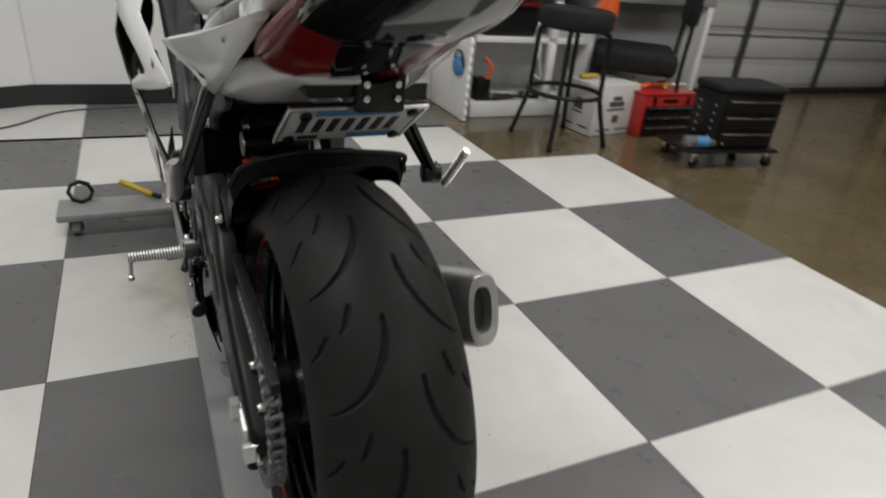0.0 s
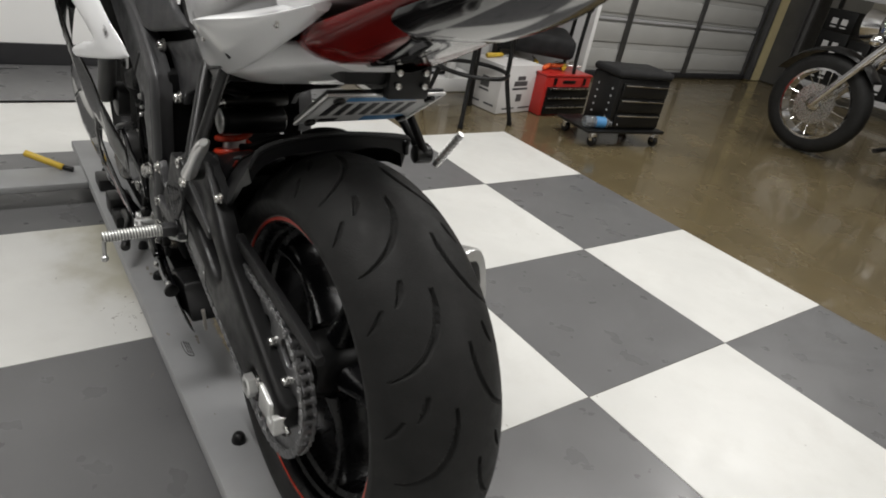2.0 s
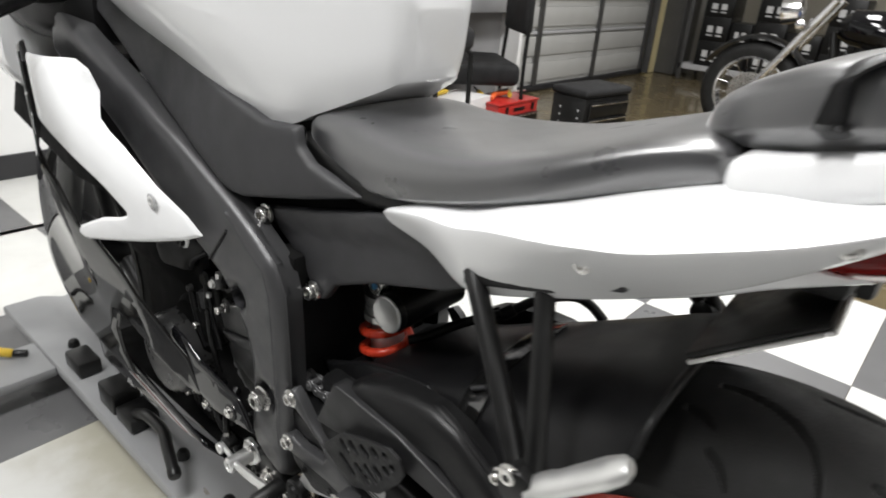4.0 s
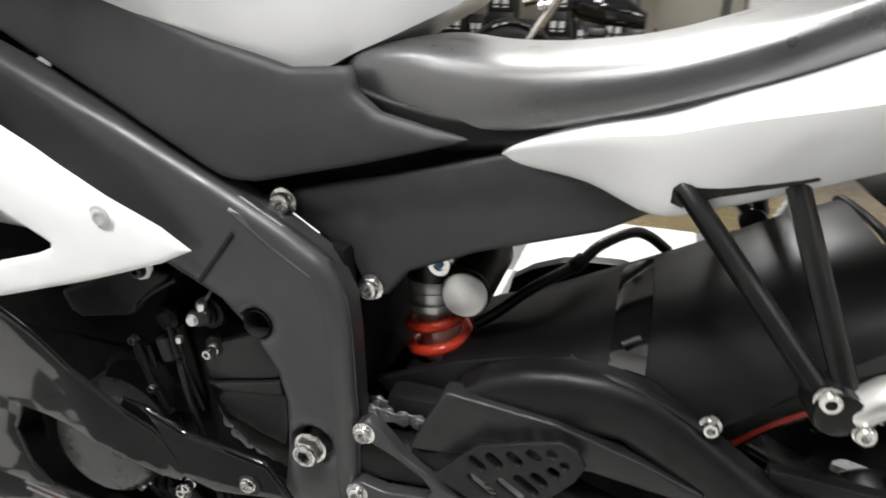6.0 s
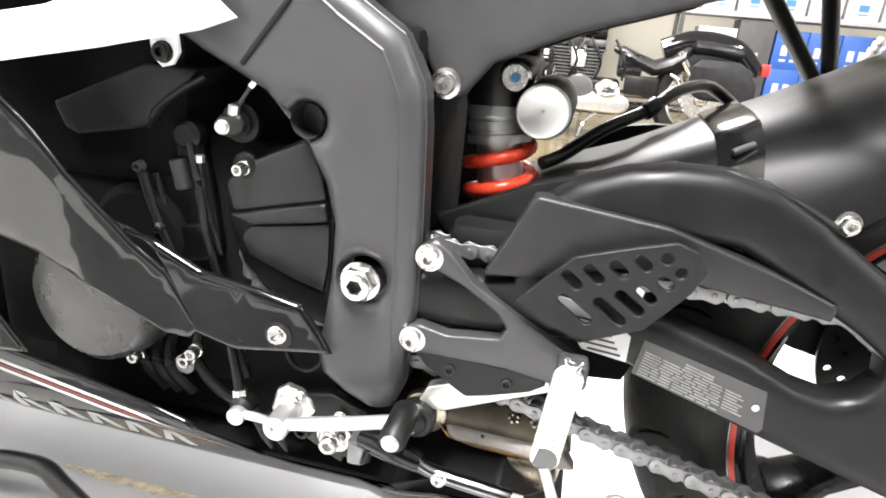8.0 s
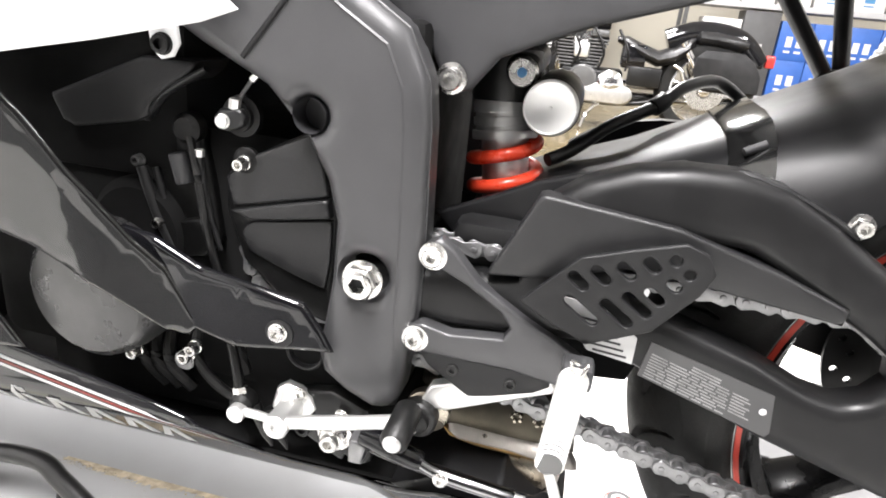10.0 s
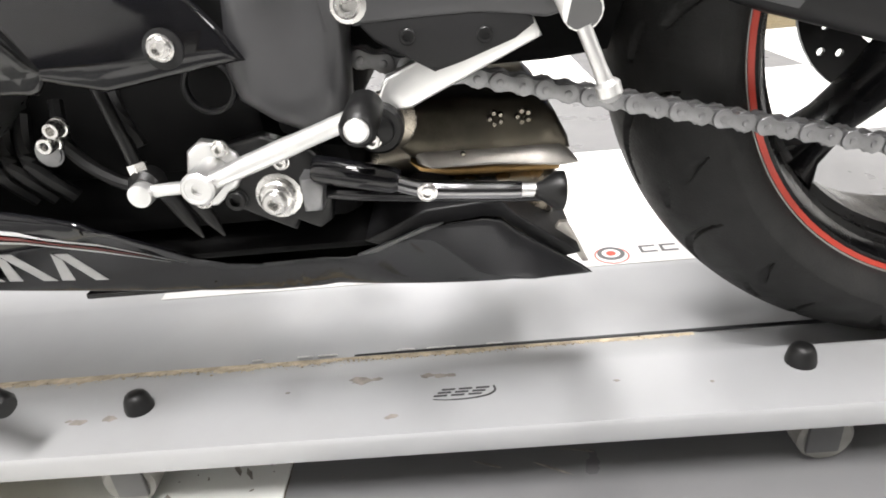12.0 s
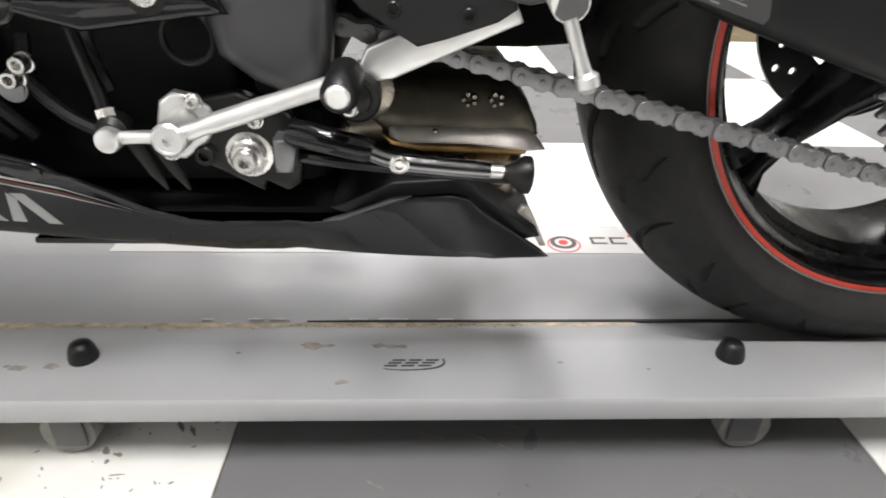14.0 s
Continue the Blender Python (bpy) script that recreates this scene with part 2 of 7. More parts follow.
def mesh_of(name, bm, material, smooth=True):
    bmesh.ops.recalc_face_normals(bm, faces=bm.faces)
    me = bpy.data.meshes.new(name)
    bm.to_mesh(me)
    bm.free()
    if smooth:
        me.shade_smooth()
        me.set_sharp_from_angle(angle=radians(38))
    me.materials.append(material)
    return me


def part(name, bm, material, parent, label="", smooth=True):
    ob = new(name, mesh_of(name, bm, material, smooth))
    ob.parent = parent
    if parent is not None:
        ob.matrix_parent_inverse = Matrix.Identity(4)
    if label:
        ob["label"] = label
    return ob


def thing(name, label, category, group="", kind="", at=(0, 0, 0), turn=0.0):
    ob = new(name)
    ob.empty_display_size = 0.1
    ob.matrix_basis = pose(*at, 0, 0, turn)
    return tagged(ob, label, category, group, kind)


def box(x0, y0, z0, x1, y1, z1, bevel=0.0, seg=2, bm=None):
    own = bm is None
    b = bmesh.new()
    bmesh.ops.create_cube(b, size=1)
    for v in b.verts:
        v.co = Vector(((x0 + x1) / 2 + v.co.x * (x1 - x0), (y0 + y1) / 2 + v.co.y * (y1 - y0), (z0 + z1) / 2 + v.co.z * (z1 - z0)))
    if bevel:
        bmesh.ops.bevel(b, geom=b.edges[:], offset=bevel, segments=seg, affect="EDGES", profile=0.5)
    return b if own else join(bm, b)


def join(bm, other, m=None):
    if m is not None:
        bmesh.ops.transform(other, matrix=m, verts=other.verts)
    me = bpy.data.meshes.new("temporary")
    other.to_mesh(me)
    other.free()
    bm.from_mesh(me)
    bpy.data.meshes.remove(me)
    return bm


def frame_to(p0, p1):
    d = Vector(p1) - Vector(p0)
    return Matrix.Translation(p0) @ d.to_track_quat("Z", "Y").to_matrix().to_4x4(), d.length


def lathe(p0, p1, profile, n=24, closed=True):
    """Turn a profile of (distance along the axis, radius) pairs round the line from p0 to p1; distances in metres."""
    m, _ = frame_to(p0, p1)
    bm = bmesh.new()
    rings = []
    for d, r in profile:
        rings.append([bm.verts.new(m @ Vector((r * math.cos(2 * math.pi * k / n), r * math.sin(2 * math.pi * k / n), d))) for k in range(n)])
    for a, b in zip(rings, rings[1:]):
        for k in range(n):
            bm.faces.new((a[k], a[(k + 1) % n], b[(k + 1) % n], b[k]))
    if closed:
        bm.faces.new(rings[0][::-1])
        bm.faces.new(rings[-1])
    return bm


def rod(p0, p1, r, n=16, bevel=0.0, r1=None):
    length = (Vector(p1) - Vector(p0)).length
    r1 = r if r1 is None else r1
    b = min(bevel, length / 3)
    if b:
        prof = [(0, r - b), (b * 0.3, r - b * 0.3), (b, r), (length - b, r1), (length - b * 0.3, r1 - b * 0.3), (length, r1 - b)]
    else:
        prof = [(0, r), (length, r1)]
    return lathe(p0, p1, prof, n)


def spline(pts, steps=8, closed=False):
    """Points of a Catmull-Rom curve through pts."""
    P = [Vector(p) for p in pts]
    n = len(P)
    out = []
    for i in range(n if closed else n - 1):
        if closed:
            a, b, c, d = P[(i - 1) % n], P[i], P[(i + 1) % n], P[(i + 2) % n]
        else:
            a, b, c, d = P[max(i - 1, 0)], P[i], P[i + 1], P[min(i + 2, n - 1)]
        for k in range(steps):
            t = k / steps
            out.append(0.5 * (2 * b + (c - a) * t + (2 * a - 5 * b + 4 * c - d) * t * t + (3 * b - a - 3 * c + d) * t ** 3))
    if not closed:
        out.append(P[-1])
    return out


def tube(pts, r, n=10, steps=6, smooth=True, flat=1.0):
    P = spline(pts, steps) if smooth else [Vector(p) for p in pts]
    bm = bmesh.new()
    rings = []
    up = Vector((0.13, 0.21, 0.97))
    for i, p in enumerate(P):
        d = (P[min(i + 1, len(P) - 1)] - P[max(i - 1, 0)]).normalized()
        s = d.cross(up).normalized()
        u = s.cross(d)
        rr = r[i * (len(r) - 1) // max(1, len(P) - 1)] if isinstance(r, (list, tuple)) else r
        rings.append([bm.verts.new(p + s * (rr * math.cos(2 * math.pi * k / n)) + u * (rr * flat * math.sin(2 * math.pi * k / n))) for k in range(n)])
    for a, b in zip(rings, rings[1:]):
        for k in range(n):
            bm.faces.new((a[k], a[(k + 1) % n], b[(k + 1) % n], b[k]))
    bm.faces.new(rings[0][::-1])
    bm.faces.new(rings[-1])
    return bm


def loft(sections, cap=True):
    """Join rings of equal length, one after the other, into a skin."""
    bm = bmesh.new()
    rings = [[bm.verts.new(p) for p in s] for s in sections]
    n = len(rings[0])
    for a, b in zip(rings, rings[1:]):
        for k in range(n):
            bm.faces.new((a[k], a[(k + 1) % n], b[(k + 1) % n], b[k]))
    if cap:
        bm.faces.new(rings[0][::-1])
        bm.faces.new(rings[-1])
    return bm


def inside(p, poly):
    c = False
    for i in range(len(poly)):
        a, b = poly[i], poly[i - 1]
        if (a[1] > p[1]) != (b[1] > p[1]) and p[0] < (b[0] - a[0]) * (p[1] - a[1]) / (b[1] - a[1]) + a[0]:
            c = not c
    return c


def edge_distance(p, loops):
    best = 9.0
    for poly in loops:
        for i in range(len(poly)):
            ax, ay = poly[i - 1]
            bx, by = poly[i]
            dx, dy = bx - ax, by - ay
            q = dx * dx + dy * dy
            t = 0 if q == 0 else max(0, min(1, ((p[0] - ax) * dx + (p[1] - ay) * dy) / q))
            best = min(best, math.hypot(p[0] - ax - t * dx, p[1] - ay - t * dy))
    return best


def panel(poly, x, thick=0.004, holes=(), step=0.016, rnd=0.004, steps=0, mirror=False):
    """A plate with rounded edges whose outline lies in the side view (y, z). x: a number or a function of y and z for its outer face;
    it grows inwards (towards +x). steps: smooth the outline."""
    xf = x if callable(x) else (lambda y, z: x)
    def refine(loop, smooth):
        pts = [(p[0], p[1]) for p in spline([(a, b, 0) for a, b in loop], smooth, True)] if smooth else list(loop)
        out = []
        for i in range(len(pts)):
            a, b = pts[i - 1], pts[i]
            k = max(1, math.ceil(math.hypot(b[0] - a[0], b[1] - a[1]) / (min(step, max(rnd, 0.005)) if rnd else step)))
            out += [(a[0] + (b[0] - a[0]) * j / k, a[1] + (b[1] - a[1]) * j / k) for j in range(1, k + 1)]
        return out
    loops = [refine(poly, steps)] + [refine(h, 0 if len(h) > 8 else steps and 4) for h in holes]
    V, E = [], []
    outer, cuts = loops[0], loops[1:]
    def keep(p):
        return inside(p, outer) and not any(inside(p, c) for c in cuts)
    for loop in loops:
        s, n = len(V), len(loop)
        V += [Vector(p) for p in loop]
        E += [(s + i, s + (i + 1) % n) for i in range(n)]
        for off in (0.12 * rnd, 0.4 * rnd, rnd) if rnd else ():
            ids = []
            for i in range(n):
                p, q, r = Vector(loop[i - 1]), Vector(loop[i]), Vector(loop[(i + 1) % n])
                d = ((q - p).normalized() + (r - q).normalized())
                ids.append(None)
                if d.length > 0.2:
                    d.normalize()
                    for s2 in (1, -1):
                        o = q + Vector((-d.y, d.x)) * off * s2
                        if keep(o) and edge_distance(o, loops) > 0.93 * off:
                            ids[-1] = len(V)
                            V.append(o)
                            break
            for i in range(n):
                if ids[i] is not None and ids[i - 1] is not None:
                    E.append((ids[i - 1], ids[i]))
    ring = []
    y0, y1 = min(p[0] for p in outer), max(p[0] for p in outer)
    z0, z1 = min(p[1] for p in outer), max(p[1] for p in outer)
    grid = []
    j = 0
    z = z0 + step / 2
    while z < z1:
        y = y0 + step / 2 * (1 + j % 2)
        while y < y1:
            if keep((y, z)) and edge_distance((y, z), loops) > max(step * 0.45, rnd * 1.3):
                grid.append(Vector((y, z)))
            y += step
        z += step * 0.87
        j += 1
    vo, _, fo, *_ = delaunay_2d_cdt(V + ring + grid, E, [], 1, 1e-6)
    tris = [f for f in fo if keep(tuple(sum((vo[i] for i in f), Vector((0, 0))) / len(f)))]
    bm = bmesh.new()
    front, back = {}, {}
    for i in {i for f in tris for i in f}:
        y, z = vo[i]
        d = edge_distance((y, z), loops)
        dip = 0
        if rnd and d < rnd:
            dip = rnd * (1 - math.sqrt(max(0, 1 - (1 - d / rnd) ** 2)))
        base = xf(y, z)
        front[i] = bm.verts.new((base + min(dip, thick * 0.8), y, z))
        back[i] = bm.verts.new((base + thick, y, z))
    count = {}
    for f in tris:
        bm.faces.new([front[i] for i in f])
        bm.faces.new([back[i] for i in reversed(f)])
        for a, b in zip(f, f[1:] + f[:1]):
            count[(a, b)] = 1
    for a, b in count:
        if (b, a) not in count:
            try:
                bm.faces.new((front[b], front[a], back[a], back[b]))
            except ValueError:
                pass
    if mirror:
        flip(bm)
    return bm


def flip(bm):
    for v in bm.verts:
        v.co.x = 2 * CX - v.co.x
    bmesh.ops.reverse_faces(bm, faces=bm.faces)
    return bm


def circle(cy, cz, r, n=14, a=0.0, ry=None):
    return [(cy + r * math.cos(2 * math.pi * k / n + a), cz + (ry or r) * math.sin(2 * math.pi * k / n + a)) for k in range(n)]


def slot(cy, cz, length, w, ang, n=5):
    pts = []
    for s in (1, -1):
        for k in range(n + 1):
            a = -math.pi / 2 + math.pi * k / n
            pts.append((s * (length / 2 - w / 2 + w / 2 * math.cos(a)), s * (w / 2 * math.sin(a))))
    c, s = math.cos(ang), math.sin(ang)
    return [(cy + p[0] * c - p[1] * s, cz + p[0] * s + p[1] * c) for p in pts]


def bolt(name, x, y, z, r, parent, material=None, height=0.006, flange=1.0, socket=True, label="", direction=-1):
    """A socket bolt whose head faces sideways (towards -x unless direction is 1)."""
    s = 0.45 * r if socket else 0
    d = direction
    prof = [(0, r * flange), (height * 0.25, r * flange), (height * 0.3, r * 0.86), (height * 0.85, r * 0.86), (height, r * 0.74)]
    if socket:
        prof += [(height, s), (height * 0.35, s)]
    return part(name, lathe((x, y, z), (x + d, y, z), prof, 18), material or STEEL, parent, label)
CX = 0.487

# ---- the room ----
S = 0.6096
WY = 3.02           # the back wall
def structure(name, bm, material, label, category):
    return tagged(part(name, bm, material, None, smooth=False), label, category, kind="structure")


floor = structure("floor", box(-4.2, -5.2, -0.2, 9.2, 3.6, -0.003), EPOXY, "brown glossy sealed concrete garage floor", "floor")
structure("ceiling", box(-4.3, -5.3, CEILING, 9.3, 3.7, CEILING + 0.15), WALL, "plain white garage ceiling", "ceiling")
structure("wall_north", box(-0.22, WY, 0, 3.75, WY + 0.15, CEILING), WALL, "white painted garage wall", "wall")
b = box(-3.2, 0, 0, 0, 0.15, CEILING)
bmesh.ops.transform(b, matrix=pose(-0.222, WY + 0.001, 0, 0, 0, 22), verts=b.verts)
structure("wall_northwest", b, WALL, "white painted garage wall, angled", "wall")
# West wall is out of view; dark grey to cut reflected light.
structure("wall_west", box(-4.2, -5.2, 0, -4.05, 3.2, CEILING), DARK_WALL, "unseen garage wall, dark grey to cut reflected light", "wall")
structure("wall_south", box(-4.2, -5.2, 0, 9.2, -5.05, CEILING), WALL, "white painted garage wall", "wall")
# East wall is cream to give the hugger a warm reflection.
structure("wall_east", box(9.05, -5.05, 0, 9.2, 3.6, CEILING), CREAM_WALL, "garage wall, cream for warm reflections", "wall")
structure("wall_above_door", box(3.755, WY, 2.3, 9.05, WY + 0.15, CEILING), WALL, "white wall above the garage door", "wall")
structure("wall_northeast", box(7.2, WY, 0, 9.05, WY + 0.15, 2.295), GREY_WALL, "grey painted garage wall", "wall")
structure("door_jamb", box(6.805, WY - 0.03, 0, 7.08, WY + 0.15, 2.295, 0.006), JAMB, "pale yellow painted door jamb", "door jamb")
structure("post", box(7.085, WY - 0.25, 0, 7.5, WY - 0.01, CEILING, 0.01), DARK_STEEL, "dark grey steel post", "post")
for nm, x0, x1, m in (("baseboard", -0.22, 1.95, None), ("baseboard", -3.2, 0, pose(-0.222, WY + 0.001, 0, 0, 0, 22))):
    b = box(x0, -0.012, 0.001, x1, -0.001, 0.105, 0.003) if m else box(x0, WY - 0.012, 0.001, x1, WY - 0.001, 0.105, 0.003)
    if m:
        bmesh.ops.transform(b, matrix=m, verts=b.verts)
    structure(nm, b, BASE, "black vinyl baseboard along the white wall", "baseboard")

# garage door: sections with pressed panels, vertical stiles and a rubber seal
gdoor = thing("garage_door", "closed white sectional steel garage door with dark stiles", "garage door", kind="structure")
DX0, DX1, DY = 3.76, 6.80, WY + 0.02
for k in range(5):
    z0 = 0.05 + 0.45 * k
    sec = part("door_section", box(DX0, DY, z0, DX1, DY + 0.04, z0 + 0.44, 0.004), DOOR_MAT, gdoor)
    for j in range(2):
        part("pressed_rib", box(DX0 + 0.02, DY - 0.012, z0 + 0.03 + 0.215 * j, DX1 - 0.02, DY - 0.001, z0 + 0.19 + 0.215 * j, 0.008), DOOR_MAT, sec)
    part("hinge_rail", box(DX0, DY - 0.02, z0 + 0.425, DX1, DY - 0.013, z0 + 0.45, 0.002), LIGHT_GREY, sec)
for x in (3.80, 4.69, 5.69, 6.74):
    part("stile", box(x - 0.03, DY - 0.035, 0.05, x + 0.03, DY - 0.021, 2.28, 0.003), DARK_STEEL, gdoor)
part("bottom_seal", box(DX0, DY - 0.03, 0.001, DX1, DY + 0.035, 0.049, 0.006), BASE, gdoor, "black rubber bottom seal")
part("track", box(6.76, DY - 0.11, 0.02, 6.798, DY - 0.04, 2.28, 0.004), DARK_STEEL, gdoor)

# ceiling lights
first = None
for x, y, watts in LAMPS:
    if first is None:
        first = thing("ceiling_light", "white rectangular LED ceiling light", "ceiling light", "ceiling lights", at=(x, y, CEILING))
        part("frame", box(-0.64, -0.24, -0.05, 0.64, 0.24, -0.001, 0.008), LIGHT_GREY, first)
        part("diffuser", box(-0.60, -0.20, -0.058, 0.60, 0.20, -0.051, 0.002), GLOW, first, "glowing white diffuser")
    else:
        copy_thing(first, pose(x, y, CEILING))
    lamp = bpy.data.lights.new("ceiling_lamp", "AREA")
    lamp.shape, lamp.size, lamp.size_y, lamp.energy = "RECTANGLE", 1.18, 0.38, watts
    lamp.color = (1.0, 0.975, 0.94)
    new("ceiling_lamp", lamp).matrix_basis = pose(x, y, CEILING - 0.07)

# ---- the wheel dolly ----
dolly = thing("motorcycle_dolly", "long silver powder-coated steel motorcycle dolly on casters", "motorcycle dolly", at=(0, 0, 0))
CRADLE = [(0.318, 0.060), (0.318, 0.077), (0.321, 0.081), (0.400, 0.081), (0.404, 0.079), (0.411, 0.050), (0.415, 0.047), (0.505, 0.047), (0.515, 0.049), (0.569, 0.079), (0.574, 0.081), (0.653, 0.081), (0.656, 0.077), (0.656, 0.060)]
CHANNEL = [(0.318, 0.060), (0.318, 0.077), (0.321, 0.081), (0.400, 0.081), (0.408, 0.080), (0.440, 0.068), (0.457, 0.0612), (0.461, 0.0610), (0.480, 0.064), (0.569, 0.079), (0.574, 0.081), (0.653, 0.081), (0.656, 0.077), (0.656, 0.060)]
b = bmesh.new()
rows = []
for y, f in ((-0.42, 0), (-0.419, 0), (0.11, 0), (0.13, 0.15), (0.155, 0.5), (0.18, 0.85), (0.20, 1), (1.72, 1), (1.721, 1)):
    prof = [(a[0] + (c[0] - a[0]) * f, a[1] + (c[1] - a[1]) * f) for a, c in zip(CRADLE, CHANNEL)]
    rows.append([b.verts.new((x, y, z)) for x, z in prof] + [b.verts.new((x + (0.004 if x < CX else -0.004), y, z - 0.004)) for x, z in reversed(prof)])
for r0, r1 in zip(rows, rows[1:]):
    for k in range(len(r0)):
        b.faces.new((r0[k], r0[(k + 1) % len(r0)], r1[(k + 1) % len(r0)], r1[k]))
b.faces.new(rows[0][::-1])
b.faces.new(rows[-1])
part("channel", b, DOLLY, dolly)
part("cross_arm", box(-0.02, 1.36, 0.055, 0.317, 1.50, 0.079, 0.004), DOLLY, dolly)
part("cross_arm", box(0.657, 1.36, 0.055, 0.96, 1.50, 0.079, 0.004), DOLLY, dolly)
random.seed(3)
def caster(x, y, turn):
    c = part("caster", box(x - 0.022, y - 0.028, 0.052, x + 0.022, y + 0.028, 0.0585, 0.002), STEEL, dolly, "steel caster with a grey wheel")
    part("wheel", lathe((x - 0.013, y + turn, 0.0245), (x + 0.013, y + turn, 0.0245), [(0, 0.008), (0, 0.021), (0.003, 0.0243), (0.023, 0.0243), (0.026, 0.021), (0.026, 0.008)], 24), CASTER, c, "grey rubber wheel")
    for s in (-1, 1):
        part("fork", box(x + s * 0.017 - 0.002, y - 0.014 + turn / 2, 0.016, x + s * 0.017 + 0.002, y + 0.014 + turn / 2, 0.052, 0.001), DARK_STEEL, c)
for x, y, tn in ((0.352, 0.135, -0.012), (0.352, 0.738, 0.012), (0.352, 1.43, 0.01), (0.588, 0.135, -0.012), (0.588, 0.738, -0.012), (0.588, 1.43, 0.01), (0.03, 1.40, -0.01), (0.91, 1.42, 0.01)):
    caster(x, y, tn)
for x, y in ((0.378, 0.136), (0.378, 0.738), (0.378, 0.90), (0.378, 1.42)):
    part("rubber_knob", lathe((x, y, 0.0805), (x, y, 1), [(0, 0.013), (0.004, 0.013), (0.012, 0.0115), (0.017, 0.009), (0.019, 0.005)], 18), HOSE, dolly, "black rubber bolt cap")
# black tube arm with a plugged end, and its block
arm = part("lock_arm", tube([(0.36, 1.06, 0.10), (0.352, 0.98, 0.15), (0.347, 0.90, 0.165), (0.335, 0.86, 0.158), (0.321, 0.812, 0.143)], 0.0105, 12), BLACK, dolly, "black bent tube arm")
part("end_plug", lathe((0.3225, 0.817, 0.1445), (0.316, 0.797, 0.1385), [(0, 0.0115), (0.012, 0.0115), (0.016, 0.009)], 16), HOSE, arm)
part("clamp_block", box(0.335, 1.02, 0.0815, 0.395, 1.09, 0.115, 0.006), BLACK, dolly)
part("clamp_block", box(0.335, 1.10, 0.0815, 0.395, 1.17, 0.135, 0.006), BLACK, dolly)
part("clamp_block", box(0.335, 1.27, 0.0815, 0.385, 1.35, 0.12, 0.006), BLACK, dolly)
ring = part("ring_handle", lathe((0.05, 1.452, 0.118), (0.05, 1.468, 0.118), [(0, 0.030), (0, 0.038), (0.004, 0.041), (0.012, 0.041), (0.016, 0.038), (0.016, 0.030), (0, 0.030)], 8, closed=False), BLACK, dolly, "black octagonal ring")
part("stem", box(0.042, 1.452, 0.0795, 0.058, 1.468, 0.084, 0.001), BLACK, ring)
# brand mark on the flange: three barred blocks inside a crescent
mark = part("flange_mark", tube([(0.3745, 0.409, 0.0811), (0.3685, 0.4085, 0.0811), (0.3630, 0.4150, 0.0811), (0.3600, 0.4300, 0.0811), (0.3595, 0.4500, 0.0811), (0.3615, 0.4640, 0.0811)], [0.0011, 0.0011, 0.0009, 0.0007, 0.0005, 0.0003], 6, 4), INK, dolly, "small dark brand mark")
for k in range(3):
    y = 0.4165 + 0.0155 * k
    for x in (0.3655, 0.3695, 0.3735):
        part("mark_bar", panel([(y + 0.0005 - 0.9 * (x - 0.3695), x - 0.0009), (y + 0.0125 - 0.9 * (x - 0.3695), x - 0.0009), (y + 0.0120 - 0.9 * (x - 0.3695), x + 0.0009), (y - 0.9 * (x - 0.3695), x + 0.0009)], 0.0, 0.0006, rnd=0, step=0.05), INK, mark, smooth=False).matrix_basis = Matrix(((0, 0, 1, 0), (0, 1, 0, 0), (-1, 0, 0, 0.0816), (0, 0, 0, 1)))
# gap along the foot of the far slope as a solid dark strip, with short pale bits
gap = []
for k in range(40):
    y = 0.05 + 0.50 * k / 39
    w = 0.0008 * (1 - k / 39) ** 0.6 + 0.0003
    gap.append([(0.4622, y, 0.0600), (0.4622, y, 0.0622), (0.4622 + w * 3.2, y, 0.0624 + w * 0.55), (0.4622 + w * 3.2, y, 0.0600)])
part("channel_gap", loft(gap), INK, dolly)
random.seed(14)
for k in range(9):
    y = random.uniform(0.36, 0.68)
    n = random.uniform(0.006, 0.022)
    part("pale_bit", tube([(0.4650, y, 0.0627), (0.4654, y + n * 0.5, 0.0628), (0.4650, y + n, 0.0627)], 0.0007, 6, 2), WALL, dolly)

# sandy dirt along the inner corner of the channel
b = bmesh.new()
def slope_z(x):
    return 0.0612 + 0.375 * max(0, 0.457 - x)
for k in range(1700):
    y = 0.20 + 0.78 * random.random() ** 0.8
    r = random.uniform(0.0004, 0.0012) * (1.8 if random.random() < 0.08 else 1)
    x = 0.459 - abs(random.gauss(0, 0.010)) * min(1, y * 1.5)
    m = Matrix.Translation((x, y, slope_z(x) + r * 0.3)) @ pose(0, 0, 0, random.uniform(0, 90), random.uniform(0, 90), 0) @ Matrix.Scale(r, 4)
    dots = [b.verts.new(m @ Vector(p)) for p in ((0, 0, 1), (0.9, 0, -0.2), (-0.45, 0.8, -0.2), (-0.45, -0.8, -0.3), (0.1, 0.1, -0.9))]
    for f in ((0, 1, 2), (0, 2, 3), (0, 3, 1), (4, 2, 1), (4, 3, 2), (4, 1, 3)):
        b.faces.new([dots[q] for q in f])
for side in range(2):
    low, high = [], []
    for k in range(300):
        y = 0.20 + 0.0026 * k
        w = (0.011 + 0.004 * math.sin(y * 31) + 0.003 * math.sin(y * 77)) * min(1, 0.1 + y * 1.2) * 1.5 * random.uniform(0.55, 1.15) * (1, 0.6)[side]
        low.append(b.verts.new((0.4605 - w, y, slope_z(0.4605 - w) + 0.0003 + 0.0003 * side)))
        high.append(b.verts.new((0.4605, y, 0.0614 + 0.0003 * side)))
    for k in range(299):
        b.faces.new((low[k], low[k + 1], high[k + 1], high[k]))
tagged(part("dirt", b, DIRT, None), "dry sandy dirt in the dolly channel", "dirt", kind="stuff")

